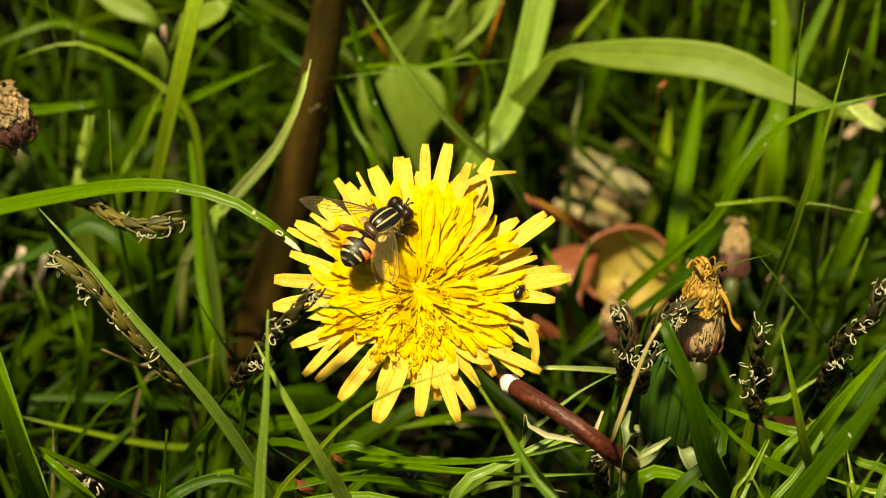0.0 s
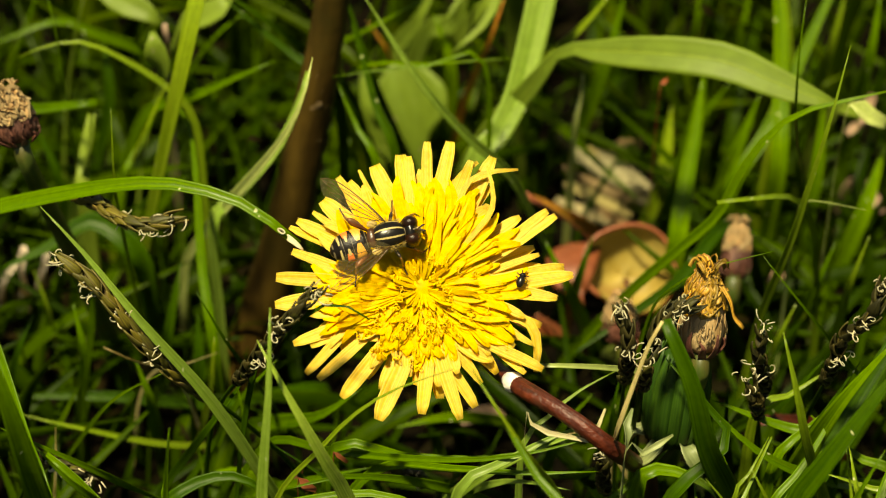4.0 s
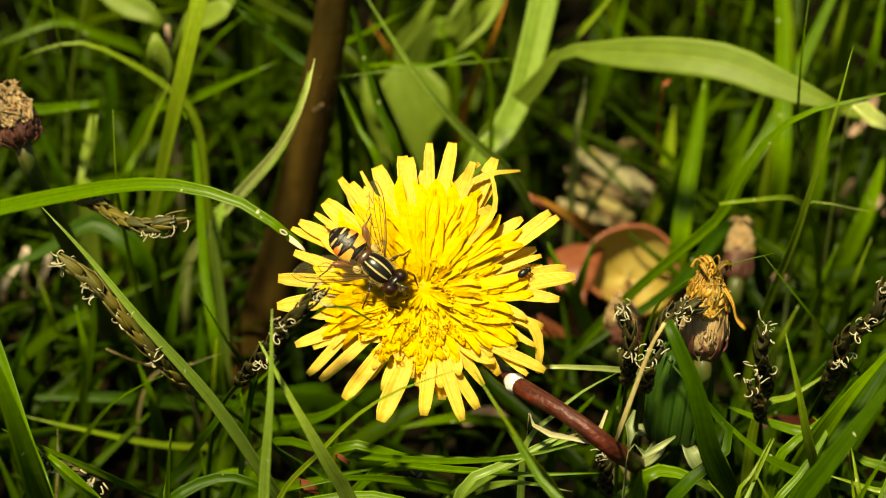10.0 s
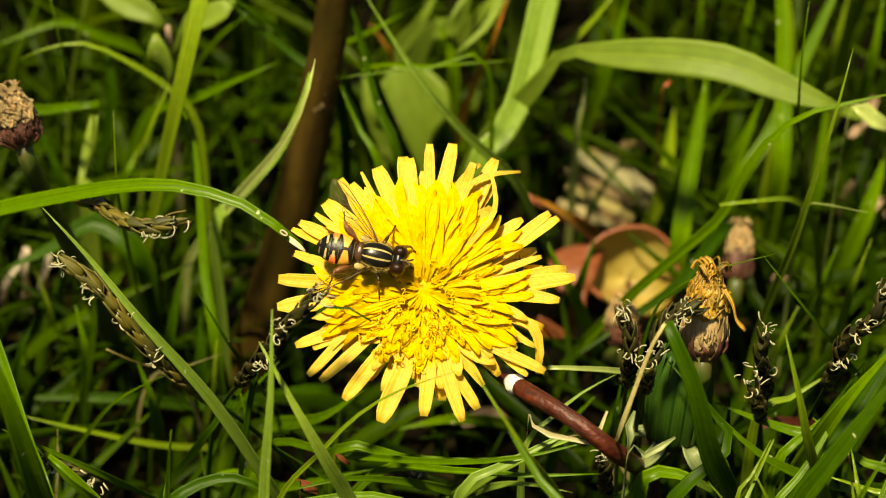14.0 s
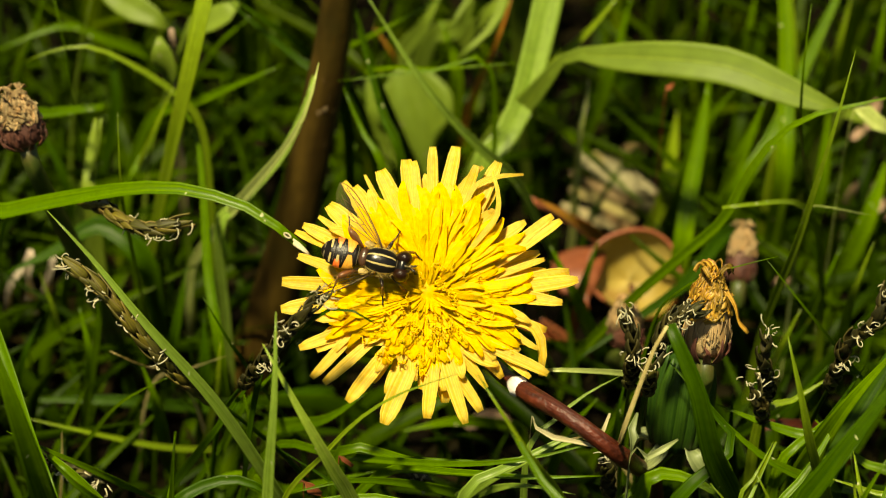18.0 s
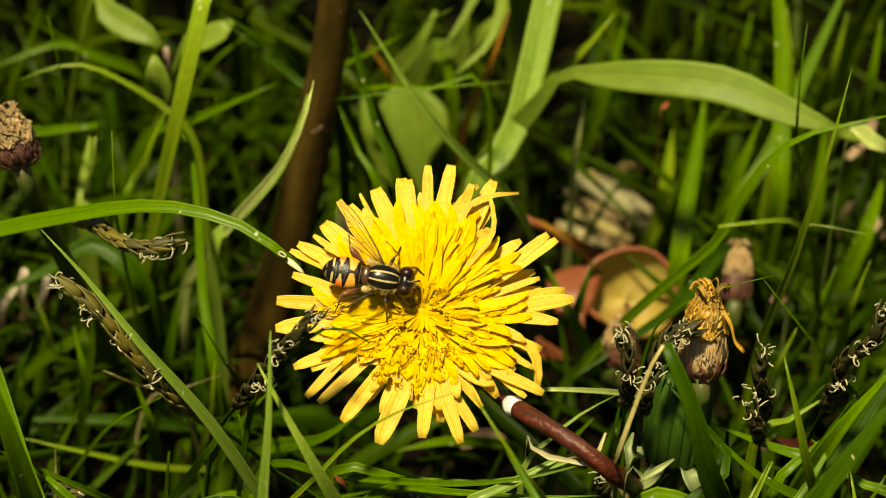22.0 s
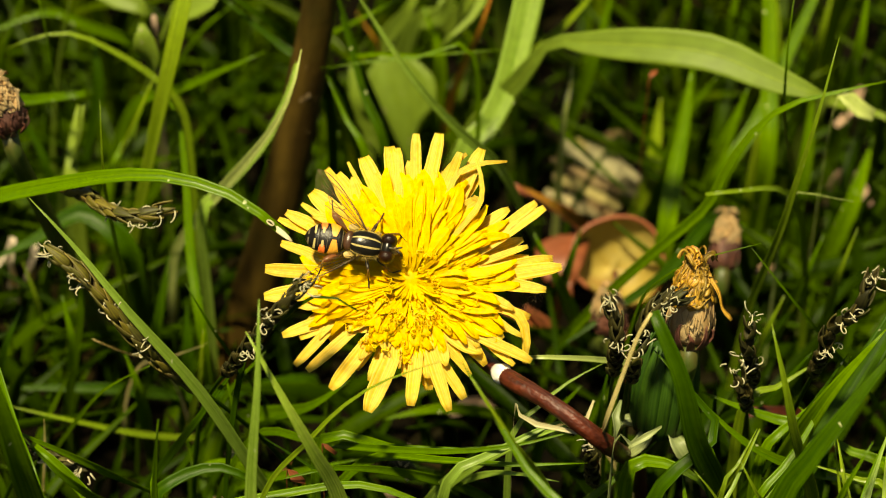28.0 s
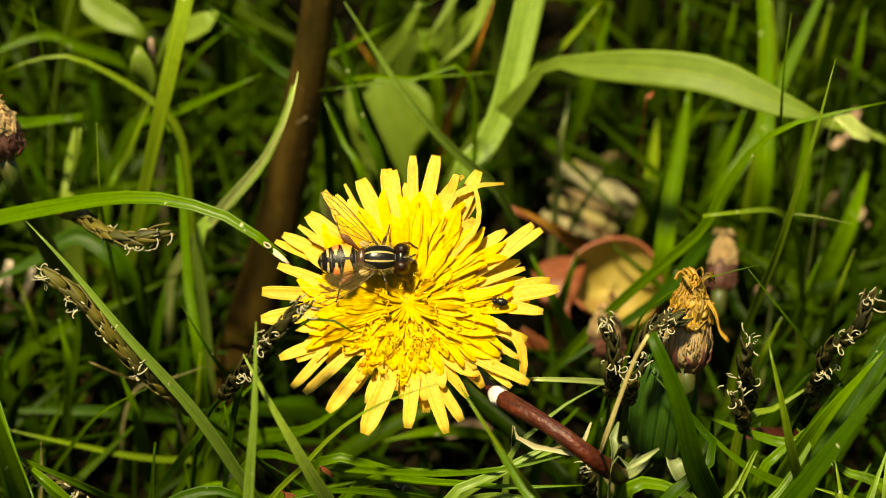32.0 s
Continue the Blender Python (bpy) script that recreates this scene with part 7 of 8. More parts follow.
blade([(-0.0015, 0.0175, -0.0030), (0.0008, 0.0128, 0.0169), (0.0042, 0.0057, 0.0308), (0.0119, -0.0105, 0.0487), (0.0202, -0.0161, 0.0520)], 1.45, "sage", "grey-green grass blade growing in the lawn")
blade([(-0.0293, 0.0144, -0.0030), (-0.0318, 0.0105, 0.0162), (-0.0354, 0.0047, 0.0294), (-0.0434, -0.0080, 0.0471), (-0.0508, -0.0119, 0.0555), (-0.0574, -0.0112, 0.0589)], 1.45, "green", "green grass blade growing in the lawn")
blade([(-0.0602, 0.0525, -0.0030), (-0.0599, 0.0518, 0.0043), (-0.0594, 0.0507, 0.0079), (-0.0552, 0.0408, 0.0302), (-0.0563, 0.0427, 0.0401)], 2.06, "green", "green grass blade growing in the lawn")
blade([(-0.0394, 0.0467, -0.0030), (-0.0391, 0.0459, 0.0044), (-0.0386, 0.0446, 0.0079), (-0.0344, 0.0344, 0.0283), (-0.0332, 0.0356, 0.0387)], 1.48, "light", "light green grass blade growing in the lawn")
blade([(-0.0281, 0.0341, -0.0030), (-0.0280, 0.0324, 0.0072), (-0.0278, 0.0299, 0.0131), (-0.0266, 0.0157, 0.0356), (-0.0278, 0.0154, 0.0446)], 1.58, "green", "green grass blade growing in the lawn")
blade([(-0.0658, 0.0738, -0.0030), (-0.0658, 0.0733, 0.0023), (-0.0657, 0.0726, 0.0043), (-0.0642, 0.0615, 0.0239), (-0.0663, 0.0621, 0.0330)], 1.38, "light", "light green grass blade growing in the lawn")
blade([(0.0633, 0.0748, -0.0030), (0.0634, 0.0741, 0.0028), (0.0634, 0.0731, 0.0051), (0.0646, 0.0558, 0.0329), (0.0676, 0.0567, 0.0426)], 1.95, "green", "green grass blade growing in the lawn")
blade([(0.0714, 0.0690, -0.0030), (0.0712, 0.0675, 0.0062), (0.0709, 0.0652, 0.0112), (0.0680, 0.0453, 0.0405), (0.0703, 0.0449, 0.0519)], 1.70, "light", "light green grass blade growing in the lawn")
blade([(-0.0059, 0.1425, -0.0030), (-0.0062, 0.1394, 0.0129), (-0.0065, 0.1348, 0.0235), (-0.0073, 0.1256, 0.0379), (-0.0114, 0.1256, 0.0452)], 1.53, "rust", "rust-brown withering grass blade")
blade([(-0.0039, 0.0764, -0.0030), (-0.0043, 0.0694, 0.0269), (-0.0046, 0.0644, 0.0538), (-0.0077, 0.0689, 0.0603), (-0.0102, 0.0737, 0.0671), (-0.0133, 0.0793, 0.0751)], 2.23, "dark", "green grass blade with shade put into its darker colour")
blade([(-0.0071, 0.0731, -0.0030), (-0.0075, 0.0661, 0.0271), (-0.0078, 0.0611, 0.0543), (-0.0106, 0.0642, 0.0588), (-0.0134, 0.0677, 0.0637), (-0.0143, 0.0690, 0.0656)], 1.84, "green", "green grass blade growing in the lawn")
blade([(0.0120, 0.0810, -0.0030), (0.0106, 0.0740, 0.0345), (0.0097, 0.0690, 0.0691), (0.0005, 0.0688, 0.0688), (-0.0059, 0.0685, 0.0684), (-0.0151, 0.0678, 0.0674)], 0.83, "green", "green grass blade growing in the lawn")
blade([(-0.0485, -0.0130, -0.0030), (-0.0491, -0.0200, 0.0284), (-0.0495, -0.0250, 0.0569), (-0.0534, -0.0160, 0.0610), (-0.0575, -0.0060, 0.0665), (-0.0616, 0.0033, 0.0712)], 3.20, "green", "green grass blade growing in the lawn", tip=0.4)
blade([(-0.0338, -0.0130, -0.0030), (-0.0338, -0.0200, 0.0284), (-0.0338, -0.0250, 0.0569), (-0.0335, -0.0224, 0.0605), (-0.0333, -0.0194, 0.0648)], 1.19, "green", "green grass blade growing in the lawn")
blade([(0.0312, -0.0054, -0.0030), (0.0324, -0.0124, 0.0252), (0.0333, -0.0174, 0.0503), (0.0417, -0.0125, 0.0573), (0.0386, -0.0094, 0.0617), (0.0332, -0.0059, 0.0667)], 2.31, "dark", "green grass blade with shade put into its darker colour")
blade([(0.0517, 0.0030, -0.0030), (0.0527, -0.0040, 0.0224), (0.0533, -0.0090, 0.0449), (0.0596, -0.0034, 0.0528), (0.0650, 0.0016, 0.0600), (0.0691, 0.0057, 0.0658)], 4.76, "dark", "green grass blade with shade put into its darker colour", tip=0.5)
blade([(0.0407, -0.0125, -0.0030), (0.0410, -0.0195, 0.0288), (0.0412, -0.0245, 0.0576), (0.0434, -0.0223, 0.0607), (0.0458, -0.0197, 0.0644)], 1.19, "light", "light green grass blade growing in the lawn")
blade([(0.0031, -0.0083, -0.0030), (0.0041, -0.0153, 0.0274), (0.0048, -0.0203, 0.0548), (0.0116, -0.0177, 0.0586), (0.0191, -0.0155, 0.0617), (0.0241, -0.0149, 0.0626)], 1.81, "sage", "grey-green grass blade growing in the lawn")
blade([(-0.0150, 0.0051, -0.0030), (-0.0135, -0.0019, 0.0257), (-0.0125, -0.0069, 0.0514), (-0.0022, -0.0074, 0.0506), (0.0080, -0.0075, 0.0504), (0.0167, -0.0068, 0.0514)], 1.58, "green", "green grass blade growing in the lawn")
blade([(0.0625, 0.1009, -0.0030), (0.0625, 0.0939, 0.0182), (0.0626, 0.0889, 0.0364), (0.0629, 0.0958, 0.0463), (0.0630, 0.1027, 0.0562), (0.0625, 0.1073, 0.0627), (0.0617, 0.1136, 0.0718)], 3.01, "green", "green grass blade growing in the lawn", tip=0.5)
blade([(0.0436, 0.0887, -0.0030), (0.0438, 0.0817, 0.0139), (0.0440, 0.0767, 0.0277), (0.0455, 0.0829, 0.0367), (0.0474, 0.0886, 0.0448), (0.0484, 0.0937, 0.0521)], 3.37, "green", "green grass blade growing in the lawn")
blade([(0.0536, 0.1033, -0.0030), (0.0546, 0.0963, 0.0156), (0.0552, 0.0913, 0.0312), (0.0612, 0.0966, 0.0387), (0.0673, 0.1041, 0.0495), (0.0734, 0.1117, 0.0604), (0.0774, 0.1170, 0.0679)], 2.64, "green", "green grass blade growing in the lawn")
blade([(0.0264, 0.1091, -0.0030), (0.0266, 0.1021, 0.0197), (0.0267, 0.0971, 0.0395), (0.0277, 0.1000, 0.0436), (0.0282, 0.1029, 0.0478)], 1.63, "pale", "pale whitish-green grass blade tip")
blade([(-0.0333, 0.0511, -0.0030), (-0.0336, 0.0441, 0.0175), (-0.0338, 0.0391, 0.0351), (-0.0356, 0.0458, 0.0447), (-0.0364, 0.0526, 0.0543), (-0.0377, 0.0588, 0.0632), (-0.0411, 0.0621, 0.0680)], 1.63, "green", "green grass blade growing in the lawn")
blade([(-0.0130, 0.0911, -0.0030), (-0.0141, 0.0841, 0.0287), (-0.0149, 0.0791, 0.0573), (-0.0225, 0.0829, 0.0628), (-0.0302, 0.0864, 0.0679), (-0.0350, 0.0889, 0.0714)], 2.10, "dark", "green grass blade with shade put into its darker colour")
blade([(-0.0470, 0.0792, -0.0030), (-0.0481, 0.0722, 0.0159), (-0.0489, 0.0672, 0.0317), (-0.0566, 0.0708, 0.0369), (-0.0644, 0.0683, 0.0333), (-0.0731, 0.0661, 0.0301)], 3.87, "dark", "green grass blade with shade put into its darker colour")
blade([(-0.0354, 0.0677, -0.0030), (-0.0349, 0.0607, 0.0233), (-0.0345, 0.0557, 0.0467), (-0.0308, 0.0584, 0.0505), (-0.0244, 0.0626, 0.0565), (-0.0207, 0.0669, 0.0626), (-0.0191, 0.0700, 0.0671)], 2.03, "sage", "grey-green grass blade growing in the lawn", tip=0.3)
leaf([(0.0081, 0.0800, -0.0030), (0.0081, 0.0752, 0.0260), (0.0081, 0.0720, 0.0472), (0.0119, 0.0750, 0.0515), (0.0152, 0.0786, 0.0566), (0.0176, 0.0835, 0.0637), (0.0202, 0.0901, 0.0730), (0.0225, 0.0955, 0.0809)], (2.0, 2.4, 2.8, 3.2, 3.6, 4.2, 4.8, 5.0, 4.8), GRASS["sage"], "broad grey-green grass blade standing behind the flower", "grass_blade", (0.1, -0.8, 0.6), 0.2, "grass")
blade([(-0.0353, -0.0034, -0.0030), (-0.0353, -0.0082, 0.0247), (-0.0353, -0.0114, 0.0449), (-0.0330, -0.0100, 0.0469), (-0.0294, -0.0091, 0.0482), (-0.0255, -0.0091, 0.0483), (-0.0219, -0.0101, 0.0467)], 2.3, "dark", "green grass blade with shade put into its darker colour", tip=0.4)
leaf([(-0.0586, 0.0819, -0.0030), (-0.0586, 0.0771, 0.0227), (-0.0586, 0.0739, 0.0412), (-0.0586, 0.0761, 0.0444), (-0.0583, 0.0786, 0.0480), (-0.0576, 0.0814, 0.0519)], (1.0, 1.2, 1.4, 2.2, 3.2, 3.0, 2.2, 0.5), BROAD, "narrow light green leaf in the grass")
blade([(-0.0526, 0.0836, -0.0030), (-0.0526, 0.0788, 0.0221), (-0.0526, 0.0756, 0.0401), (-0.0487, 0.0806, 0.0473), (-0.0451, 0.0856, 0.0545)], 1.7, "green", "green grass blade growing in the lawn")
blade([(-0.0335, -0.0181, -0.0030), (-0.0342, -0.0211, 0.0225), (-0.0362, -0.0241, 0.0450), (-0.0427, -0.0195, 0.0511), (-0.0473, -0.0165, 0.0550), (-0.0507, -0.0148, 0.0573)], 2.90, "green", "green grass blade growing in the lawn", tip=0.3)
blade([(-0.0409, -0.0129, -0.0030), (-0.0396, -0.0159, 0.0226), (-0.0363, -0.0189, 0.0452), (-0.0255, -0.0168, 0.0482), (-0.0178, -0.0160, 0.0495), (-0.0085, -0.0152, 0.0507), (-0.0015, -0.0160, 0.0497), (0.0057, -0.0182, 0.0468), (0.0147, -0.0212, 0.0429)], 1.39, "green", "green grass blade growing in the lawn")
blade([(-0.0670, -0.0017, -0.0030), (-0.0651, -0.0047, 0.0191), (-0.0605, -0.0077, 0.0382), (-0.0452, -0.0071, 0.0392), (-0.0251, -0.0068, 0.0399)], 1.13, "green", "green grass blade growing in the lawn")
blade([(-0.0664, -0.0011, -0.0030), (-0.0648, -0.0041, 0.0178), (-0.0609, -0.0071, 0.0356), (-0.0479, -0.0066, 0.0365), (-0.0309, -0.0062, 0.0373)], 0.97, "dark", "green grass blade with shade put into its darker colour")
blade([(0.0063, -0.0085, -0.0030), (0.0052, -0.0115, 0.0192), (0.0023, -0.0145, 0.0383), (-0.0072, -0.0112, 0.0427), (-0.0136, -0.0078, 0.0471), (-0.0207, -0.0052, 0.0506)], 1.19, "dark", "green grass blade with shade put into its darker colour")
blade([(-0.0061, -0.0071, -0.0030), (-0.0069, -0.0101, 0.0184), (-0.0088, -0.0131, 0.0367), (-0.0152, -0.0106, 0.0400), (-0.0210, -0.0092, 0.0418)], 1.92, "sage", "grey-green grass blade growing in the lawn")
blade([(0.0243, -0.0419, -0.0030), (0.0235, -0.0449, 0.0346), (0.0215, -0.0479, 0.0692), (0.0147, -0.0413, 0.0752), (0.0099, -0.0351, 0.0807), (0.0065, -0.0305, 0.0841)], 1.79, "green", "green grass blade growing in the lawn")
blade([(0.0359, -0.0160, -0.0030), (0.0358, -0.0190, 0.0211), (0.0356, -0.0220, 0.0422), (0.0350, -0.0183, 0.0471), (0.0340, -0.0159, 0.0504)], 3.09, "green", "green grass blade growing in the lawn", tip=0.6)
blade([(0.0601, -0.0245, -0.0030), (0.0598, -0.0275, 0.0256), (0.0593, -0.0305, 0.0512), (0.0574, -0.0256, 0.0578), (0.0562, -0.0211, 0.0639)], 1.26, "light", "light green grass blade growing in the lawn")
blade([(0.0623, -0.0208, -0.0030), (0.0625, -0.0238, 0.0239), (0.0627, -0.0268, 0.0478), (0.0636, -0.0201, 0.0569), (0.0645, -0.0147, 0.0642)], 1.13, "sage", "grey-green grass blade growing in the lawn")
blade([(0.0594, -0.0135, -0.0030), (0.0597, -0.0165, 0.0205), (0.0605, -0.0195, 0.0409), (0.0632, -0.0135, 0.0491), (0.0670, -0.0079, 0.0567)], 1.87, "green", "green grass blade growing in the lawn")
blade([(0.0467, -0.0112, -0.0030), (0.0464, -0.0142, 0.0194), (0.0457, -0.0172, 0.0387), (0.0435, -0.0111, 0.0470), (0.0397, -0.0050, 0.0552)], 1.73, "green", "green grass blade growing in the lawn")
blade([(-0.0305, -0.0056, -0.0030), (-0.0306, -0.0086, 0.0167), (-0.0307, -0.0116, 0.0333), (-0.0311, -0.0092, 0.0366), (-0.0331, -0.0070, 0.0395)], 1.77, "dark", "green grass blade with shade put into its darker colour")
blade([(0.0449, -0.0056, -0.0030), (0.0459, -0.0086, 0.0173), (0.0483, -0.0116, 0.0346), (0.0563, -0.0078, 0.0398), (0.0531, -0.0058, 0.0424), (0.0482, -0.0050, 0.0435)], 1.29, "sage", "grey-green grass blade growing in the lawn")
blade([(0.0745, 0.0014, -0.0030), (0.0736, -0.0016, 0.0196), (0.0714, -0.0046, 0.0393), (0.0641, -0.0032, 0.0412), (0.0592, -0.0026, 0.0418)], 1.63, "sage", "grey-green grass blade growing in the lawn")
leaf([(-0.0163, 0.0454, 0.0050), (-0.0147, 0.0466, 0.0060), (-0.0132, 0.0478, 0.0030)], (0.5, 1.7, 1.8, 0.7), RED_LEAF, "small reddish dead leaf on the soil", "dead_leaf", (0, -0.5, 0.8), 0.4, "leaf")
leaf([(-0.0227, 0.0384, 0.0050), (-0.0206, 0.0396, 0.0060), (-0.0185, 0.0408, 0.0030)], (0.8, 2.6, 2.7, 1.0), RED_LEAF, "small reddish dead leaf on the soil", "dead_leaf", (0, -0.5, 0.8), 0.4, "leaf")
leaf([(-0.0206, 0.0335, 0.0050), (-0.0190, 0.0347, 0.0060), (-0.0174, 0.0359, 0.0030)], (0.6, 1.9, 2.0, 0.8), GRASS["rust"], "small orange-brown dead leaf on the soil", "dead_leaf", (0, -0.5, 0.8), 0.4, "leaf")
leaf([(-0.0031, 0.0431, 0.0050), (-0.0015, 0.0443, 0.0060), (0.0002, 0.0455, 0.0030)], (0.7, 2.2, 2.2, 0.9), PALE_PETAL, "small pale pinkish dead leaf on the soil", "dead_leaf", (0, -0.5, 0.8), 0.4, "leaf")
leaf([(-0.0058, 0.0313, 0.0050), (-0.0049, 0.0325, 0.0060), (-0.0040, 0.0337, 0.0030)], (1.0, 3.3, 3.4, 1.3), PINK, "small pinkish-brown dead leaf on the soil", "dead_leaf", (0, -0.5, 0.8), 0.4, "leaf")
leaf([(-0.0331, 0.0284, 0.0050), (-0.0308, 0.0296, 0.0060), (-0.0285, 0.0308, 0.0030)], (1.6, 5.1, 5.3, 2.0), PINK, "small pinkish-brown dead leaf on the soil", "dead_leaf", (0, -0.5, 0.8), 0.4, "leaf")
leaf([(-0.0322, 0.0412, 0.0050), (-0.0303, 0.0424, 0.0060), (-0.0284, 0.0436, 0.0030)], (0.9, 2.9, 3.0, 1.1), PALE_PETAL, "small pale pinkish dead leaf on the soil", "dead_leaf", (0, -0.5, 0.8), 0.4, "leaf")
leaf([(0.0056, 0.0554, 0.0050), (0.0100, 0.0566, 0.0060), (0.0145, 0.0578, 0.0030)], (0.9, 3.0, 3.1, 1.2), PINK, "small pinkish-brown dead leaf on the soil", "dead_leaf", (0, -0.5, 0.8), 0.4, "leaf")
leaf([(-0.0566, 0.0274, 0.0050), (-0.0555, 0.0286, 0.0060), (-0.0544, 0.0298, 0.0030)], (0.5, 1.6, 1.7, 0.6), PALE_PETAL, "small pale pinkish dead leaf on the soil", "dead_leaf", (0, -0.5, 0.8), 0.4, "leaf")
leaf([(0.0006, 0.0244, 0.0050), (0.0018, 0.0256, 0.0060), (0.0030, 0.0268, 0.0030)], (0.8, 2.5, 2.6, 1.0), PINK, "small pinkish-brown dead leaf on the soil", "dead_leaf", (0, -0.5, 0.8), 0.4, "leaf")
leaf([(0.0632, 0.0312, 0.0050), (0.0642, 0.0324, 0.0060), (0.0652, 0.0336, 0.0030)], (1.9, 5.9, 6.1, 2.3), GRASS["rust"], "small orange-brown dead leaf on the soil", "dead_leaf", (0, -0.5, 0.8), 0.4, "leaf")
leaf([(-0.0084, 0.0238, 0.0050), (-0.0070, 0.0250, 0.0060), (-0.0056, 0.0262, 0.0030)], (0.7, 2.3, 2.4, 0.9), PINK, "small pinkish-brown dead leaf on the soil", "dead_leaf", (0, -0.5, 0.8), 0.4, "leaf")
leaf([(0.0200, 0.1390, -0.0030), (0.0190, 0.1290, 0.0442), (0.0160, 0.1140, 0.0737), (0.0140, 0.1101, 0.0679), (0.0128, 0.1061, 0.0621), (0.0103, 0.1030, 0.0575), (0.0041, 0.0999, 0.0529)], (1.2, 1.6, 2.4, 4.6, 4.2, 3.2, 2.2, 0.4), BROAD, "lobed light green leaf deep in the grass")
leaf([(0.0187, 0.1373, -0.0030), (0.0177, 0.1273, 0.0427), (0.0147, 0.1123, 0.0712), (0.0100, 0.1095, 0.0670), (0.0065, 0.1061, 0.0620), (0.0025, 0.1026, 0.0569)], (1.2, 3.0, 5.4, 6.0, 4.4, 2.4, 0.4), BROAD, "lobed light green leaf deep in the grass")
v, f, t = strip(spline(np.array([(-0.0214, 0.0124, 0.0761), (-0.0196, 0.0109, 0.0758), (-0.0179, 0.0094, 0.0754), (-0.0166, 0.0084, 0.0748)]) - np.array(arch.location), 8), np.array([0.2, 0.5, 0.7, 0.8, 0.9, 1.0, 0.9, 0.7, 0.3]) * 0.0008, FACE, 0.3, 0.00026, 4)
mesh_object("torn_tip", v, f, STIGMA, arch, "torn pale tip", t)
ring = [np.array((-0.0196, 0.0100, 0.0768)) - np.array(arch.location) + np.array((0.00046, -0.00028, -0.00018)) * math.cos(q) + np.array((0.00016, 0.00011, 0.00017)) * math.sin(q) for q in np.linspace(0, 2 * math.pi, 25)]
v, f, t = tube(ring, 0.00011, 6)
mesh_object("torn_hole", v, f, STIGMA, arch, "white-edged hole near the torn tip", t)
# added dark disc: the blade is uncut, the hole's darkness is its colour
centre = sum(ring[:-1]) / 24
v, f, t = shell(lambda u, a: tuple(centre * (1 - u * 0.9) + ring[int(round(a / (2 * math.pi) * 24)) % 24] * u * 0.9), 3, 24)
mesh_object("hole_floor", v, f[:-1], SCALE, arch, "dark disc standing in for the shaded hole", t)


# ---- what moves ----
def fly_at(x, y, heading, pitch=4, roll=0, height=5.9):
    return BLOOM @ pose(x / 1000, y / 1000, height / 1000) @ Matrix.Rotation(radians(heading), 4, "Z") @ Matrix.Rotation(radians(pitch), 4, "Y") @ Matrix.Rotation(radians(roll), 4, "X")


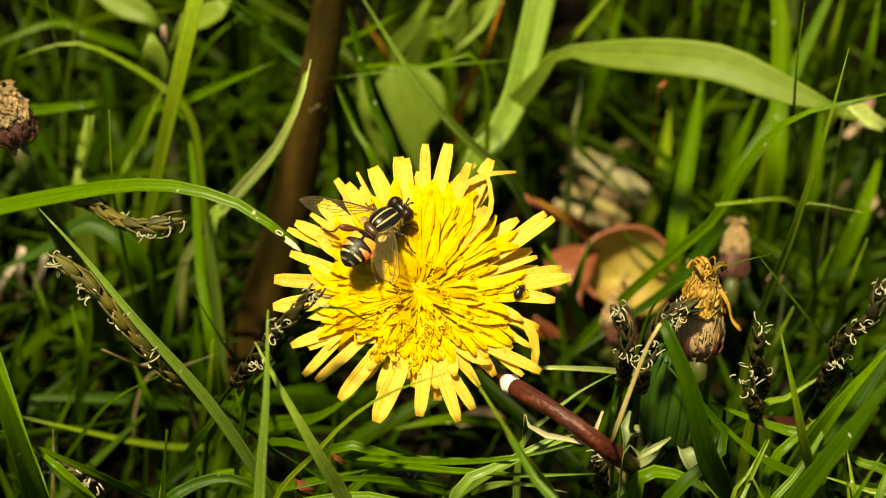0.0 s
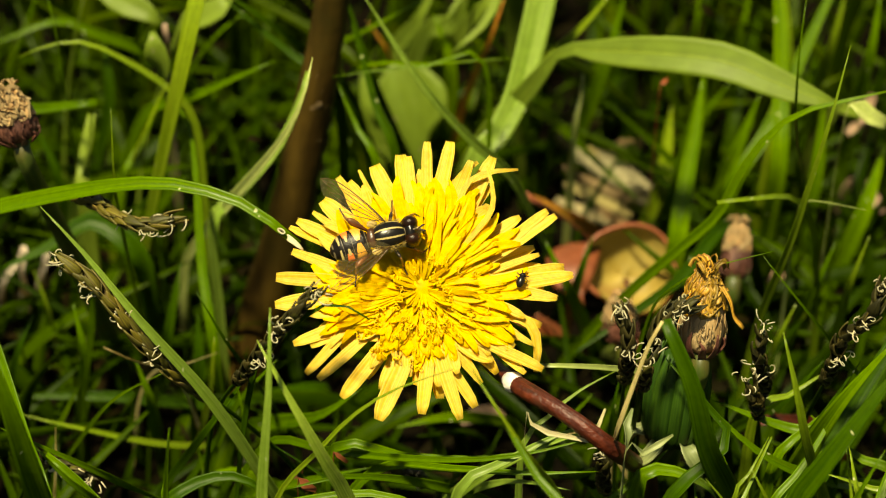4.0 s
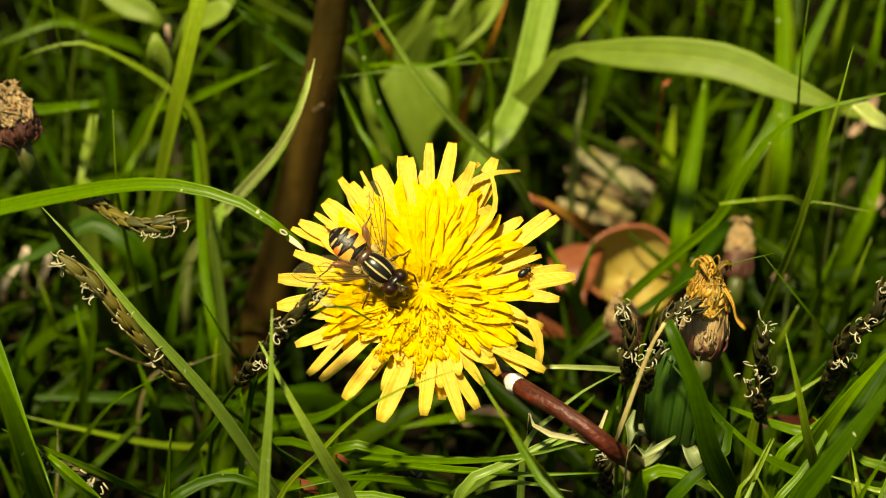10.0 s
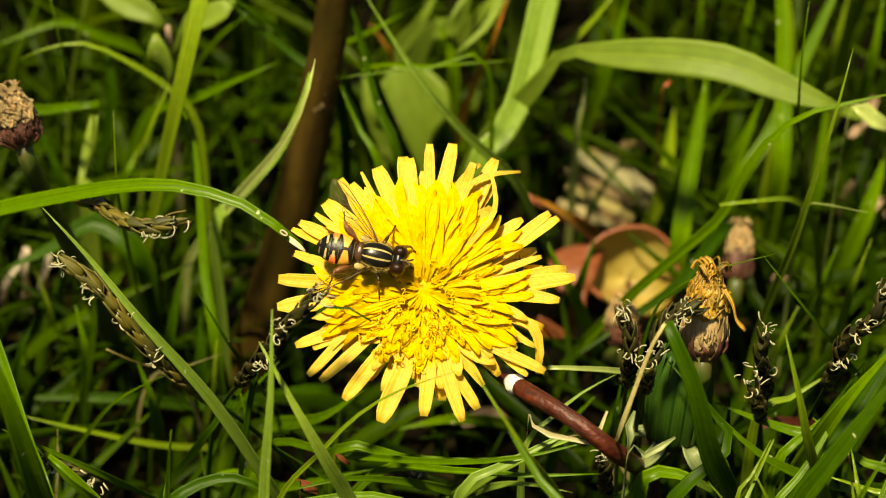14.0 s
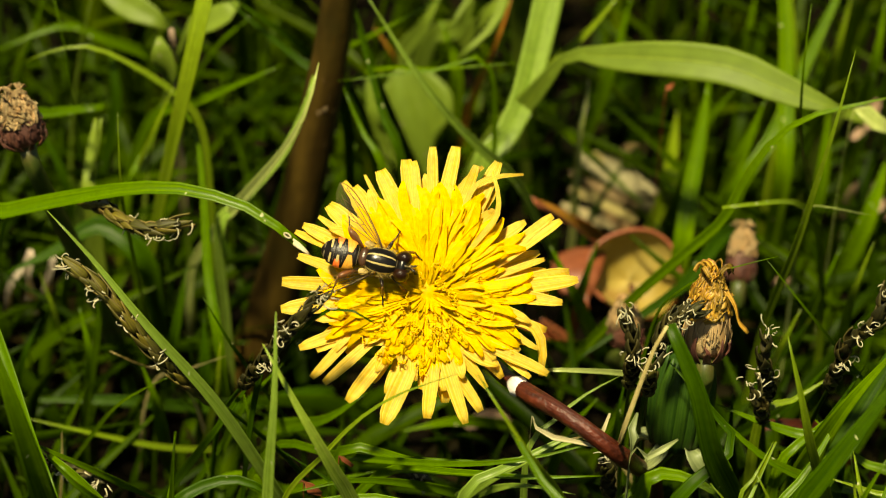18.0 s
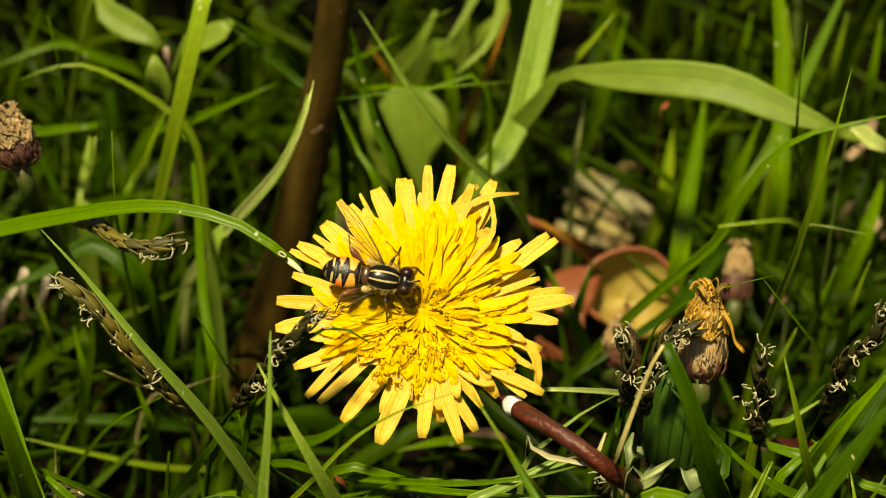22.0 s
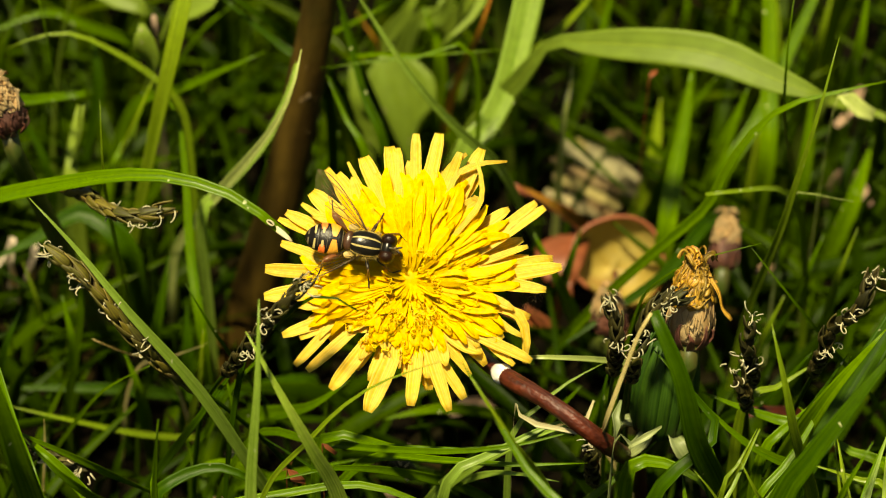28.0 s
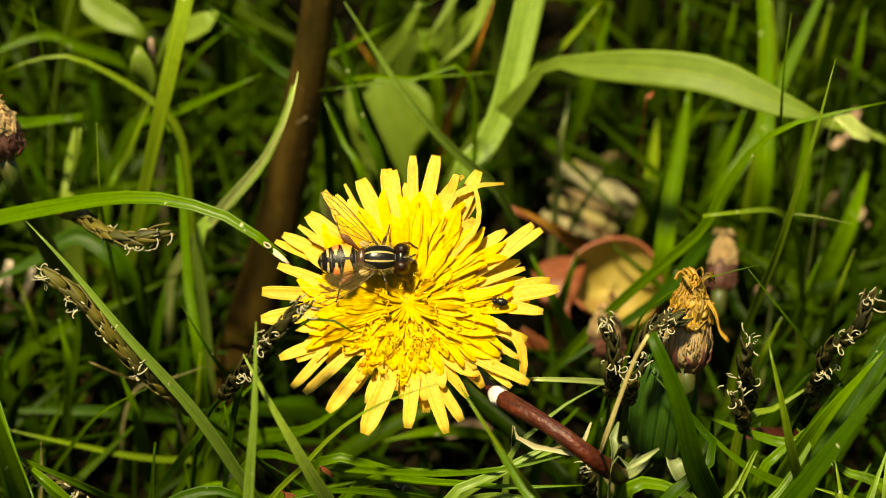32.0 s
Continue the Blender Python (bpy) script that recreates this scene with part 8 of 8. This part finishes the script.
def motions():
    walk(fly, [
        (0, fly_at(-4.8, 7.5, 39, 20, -12)),
        (0.5, fly_at(-5.0, 7.8, 35, 20, -12)),
        (1, fly_at(-4.5, 7.9, 35, 14, -12)),
        (1.5, fly_at(-3.7, 7.4, 31, 18, -12)),
        (2, fly_at(-3.2, 7.2, 22, 20, -12)),
        (2.5, fly_at(-5.4, 6.8, 27)),
        (3, fly_at(-5.1, 6.7, 23)),
        (3.5, fly_at(-4.1, 6.0, 21)),
        (5.5, fly_at(-5.7, 3.0, -30)),
        (6, fly_at(-4.5, 1.1, -32)),
        (6.5, fly_at(-4.6, 1.4, -33)),
        (7, fly_at(-4.7, 1.2, -33)),
        (7.5, fly_at(-5.0, 1.4, -36)),
        (8, fly_at(-5.6, 1.4, -37)),
        (8.5, fly_at(-7.0, 1.4, -42)),
        (9, fly_at(-5.9, 0.7, -42)),
        (9.5, fly_at(-5.8, 0.2, -41)),
        (10, fly_at(-6.1, 1.2, -39)),
        (10.5, fly_at(-4.6, 0.4, -37)),
        (11, fly_at(-4.3, 0.3, -35)),
        (11.5, fly_at(-4.4, 0.7, -24)),
        (12, fly_at(-3.7, 0.4, -25)),
        (12.5, fly_at(-4.9, 2.7, -11)),
        (13, fly_at(-5.3, 2.6, -13)),
        (13.5, fly_at(-6.2, 3.0, -12)),
        (14, fly_at(-6.3, 3.0, -12)),
        (14.5, fly_at(-6.4, 3.1, -13)),
        (16.5, fly_at(-5.9, 2.8, -12)),
        (17, fly_at(-6.1, 2.5, -13)),
        (18, fly_at(-6.2, 2.6, -13)),
        (19, fly_at(-6.2, 2.6, -12)),
        (20, fly_at(-5.9, 2.7, -9)),
        (20.5, fly_at(-6.1, 2.9, -9)),
        (21, fly_at(-6.0, 3.0, -7)),
        (21.5, fly_at(-6.0, 3.1, -8)),
        (22, fly_at(-5.2, 2.9, -10)),
        (22.5, fly_at(-6.0, 3.1, -9)),
        (23, fly_at(-5.8, 3.2, -9)),
        (23.5, fly_at(-5.9, 3.0, -11)),
        (24, fly_at(-5.7, 3.0, -10)),
        (24.5, fly_at(-6.3, 3.3, -8)),
        (25, fly_at(-6.2, 3.3, -9)),
        (25.5, fly_at(-6.1, 3.2, -10)),
        (27.5, fly_at(-5.9, 3.1, -10)),
        (28, fly_at(-6.0, 3.2, -11)),
        (28.5, fly_at(-6.0, 3.9, -9)),
        (29, fly_at(-5.7, 4.6, 8)),
        (29.5, fly_at(-5.5, 4.6, 7)),
        (30, fly_at(-3.6, 4.1, -2)),
        (30.5, fly_at(-3.8, 4.4, -4)),
        (31, fly_at(-3.7, 3.8, -8)),
        (31.5, fly_at(-4.1, 5.1, 7)),
        (32, fly_at(-3.8, 4.3, -0)),
    ])
    left = [(0, 42), (0.5, 40), (1, 46), (2, 46), (2.5, 46), (3.5, 46), (5.5, 36), (6, 41), (7, 44), (8, 45), (8.5, 46), (9, 43), (11, 43), (11.5, 41), (13.5, 42), (20, 44), (28, 40), (28.5, 40), (29, 44), (30, 39), (31, 39), (31.5, 42), (32, 42)]
    right = [(0, 48, 10), (0.5, 42, 10), (1, 33, 10), (1.5, 40, 10), (2, 46, 10), (2.5, 27, 20), (3.5, 26, 20), (5.5, 40, 10), (6, 36, 25), (7, 33, 20), (7.5, 40, 15), (8.5, 36, 10), (10.5, 41, 10), (11.5, 34, 10), (12, 33, 20),
             (13, 34, 50), (13.5, 36, 60), (28.5, 36, 60), (29.5, 34, 45), (30, 29, 15), (30.5, 34, 15), (31, 32, 15), (31.5, 30, 15), (32, 32, 15)]
    bend = [(0, 15), (1.5, 13), (2, 11), (2.5, 12), (3.5, 9), (5.5, 3), (8, 1), (12, -2), (12.5, 4), (13.5, 2), (20, 0), (24, 2), (25, 4), (29, 3), (30, 4), (31, 6), (32, 4)]
    walk(fly_abdomen, [(t, pose(-0.0028, 0, -0.0001, 0, 0, a)) for t, a in bend])
    walk(fly_wings[0], [(t, wing_pose(1, a)) for t, a in left])
    walk(fly_wings[1], [(t, wing_pose(-1, a, b)) for t, a, b in right])
    crawl = [(0, 13.4, -1.26, 2.4, 60), (1, 13.5, -1.06, 2.4, 45), (2, 13.4, -1.16, 2.4, 150), (3, 13.4, -0.86, 2.5, 120), (5, 13.4, 0.74, 3, 40), (7, 13.5, 1.04, 3, 35), (9, 13.55, 1.24, 3, 35), (12, 13.5, 1.04, 3, 35),
             (13, 13.3, 1.74, 2.8, 70), (14, 13, 2.6, 0.5, 80), (15, 13.5, 2.4, -1, 0), (20, 15, 1, -1.5, -60), (26, 16.9, -1, -1.2, -80), (27.5, 17.3, -1.8, -0.6, -90), (28, 17.2, -2.48, 0.4, -110), (28.5, 16.8, -2.88, 1, 170),
             (29, 16.3, -3.08, 1.4, 150), (30, 15.4, -2.06, 2.4, 150), (31, 12.3, -1.16, 2.8, 170), (32, 12.5, -1.06, 2.8, 170)]
    walk(bug, [(t, BLOOM @ pose(x / 1000, y / 1000, z / 1000, 0, 0, a)) for t, x, y, z, a in crawl])


motions()
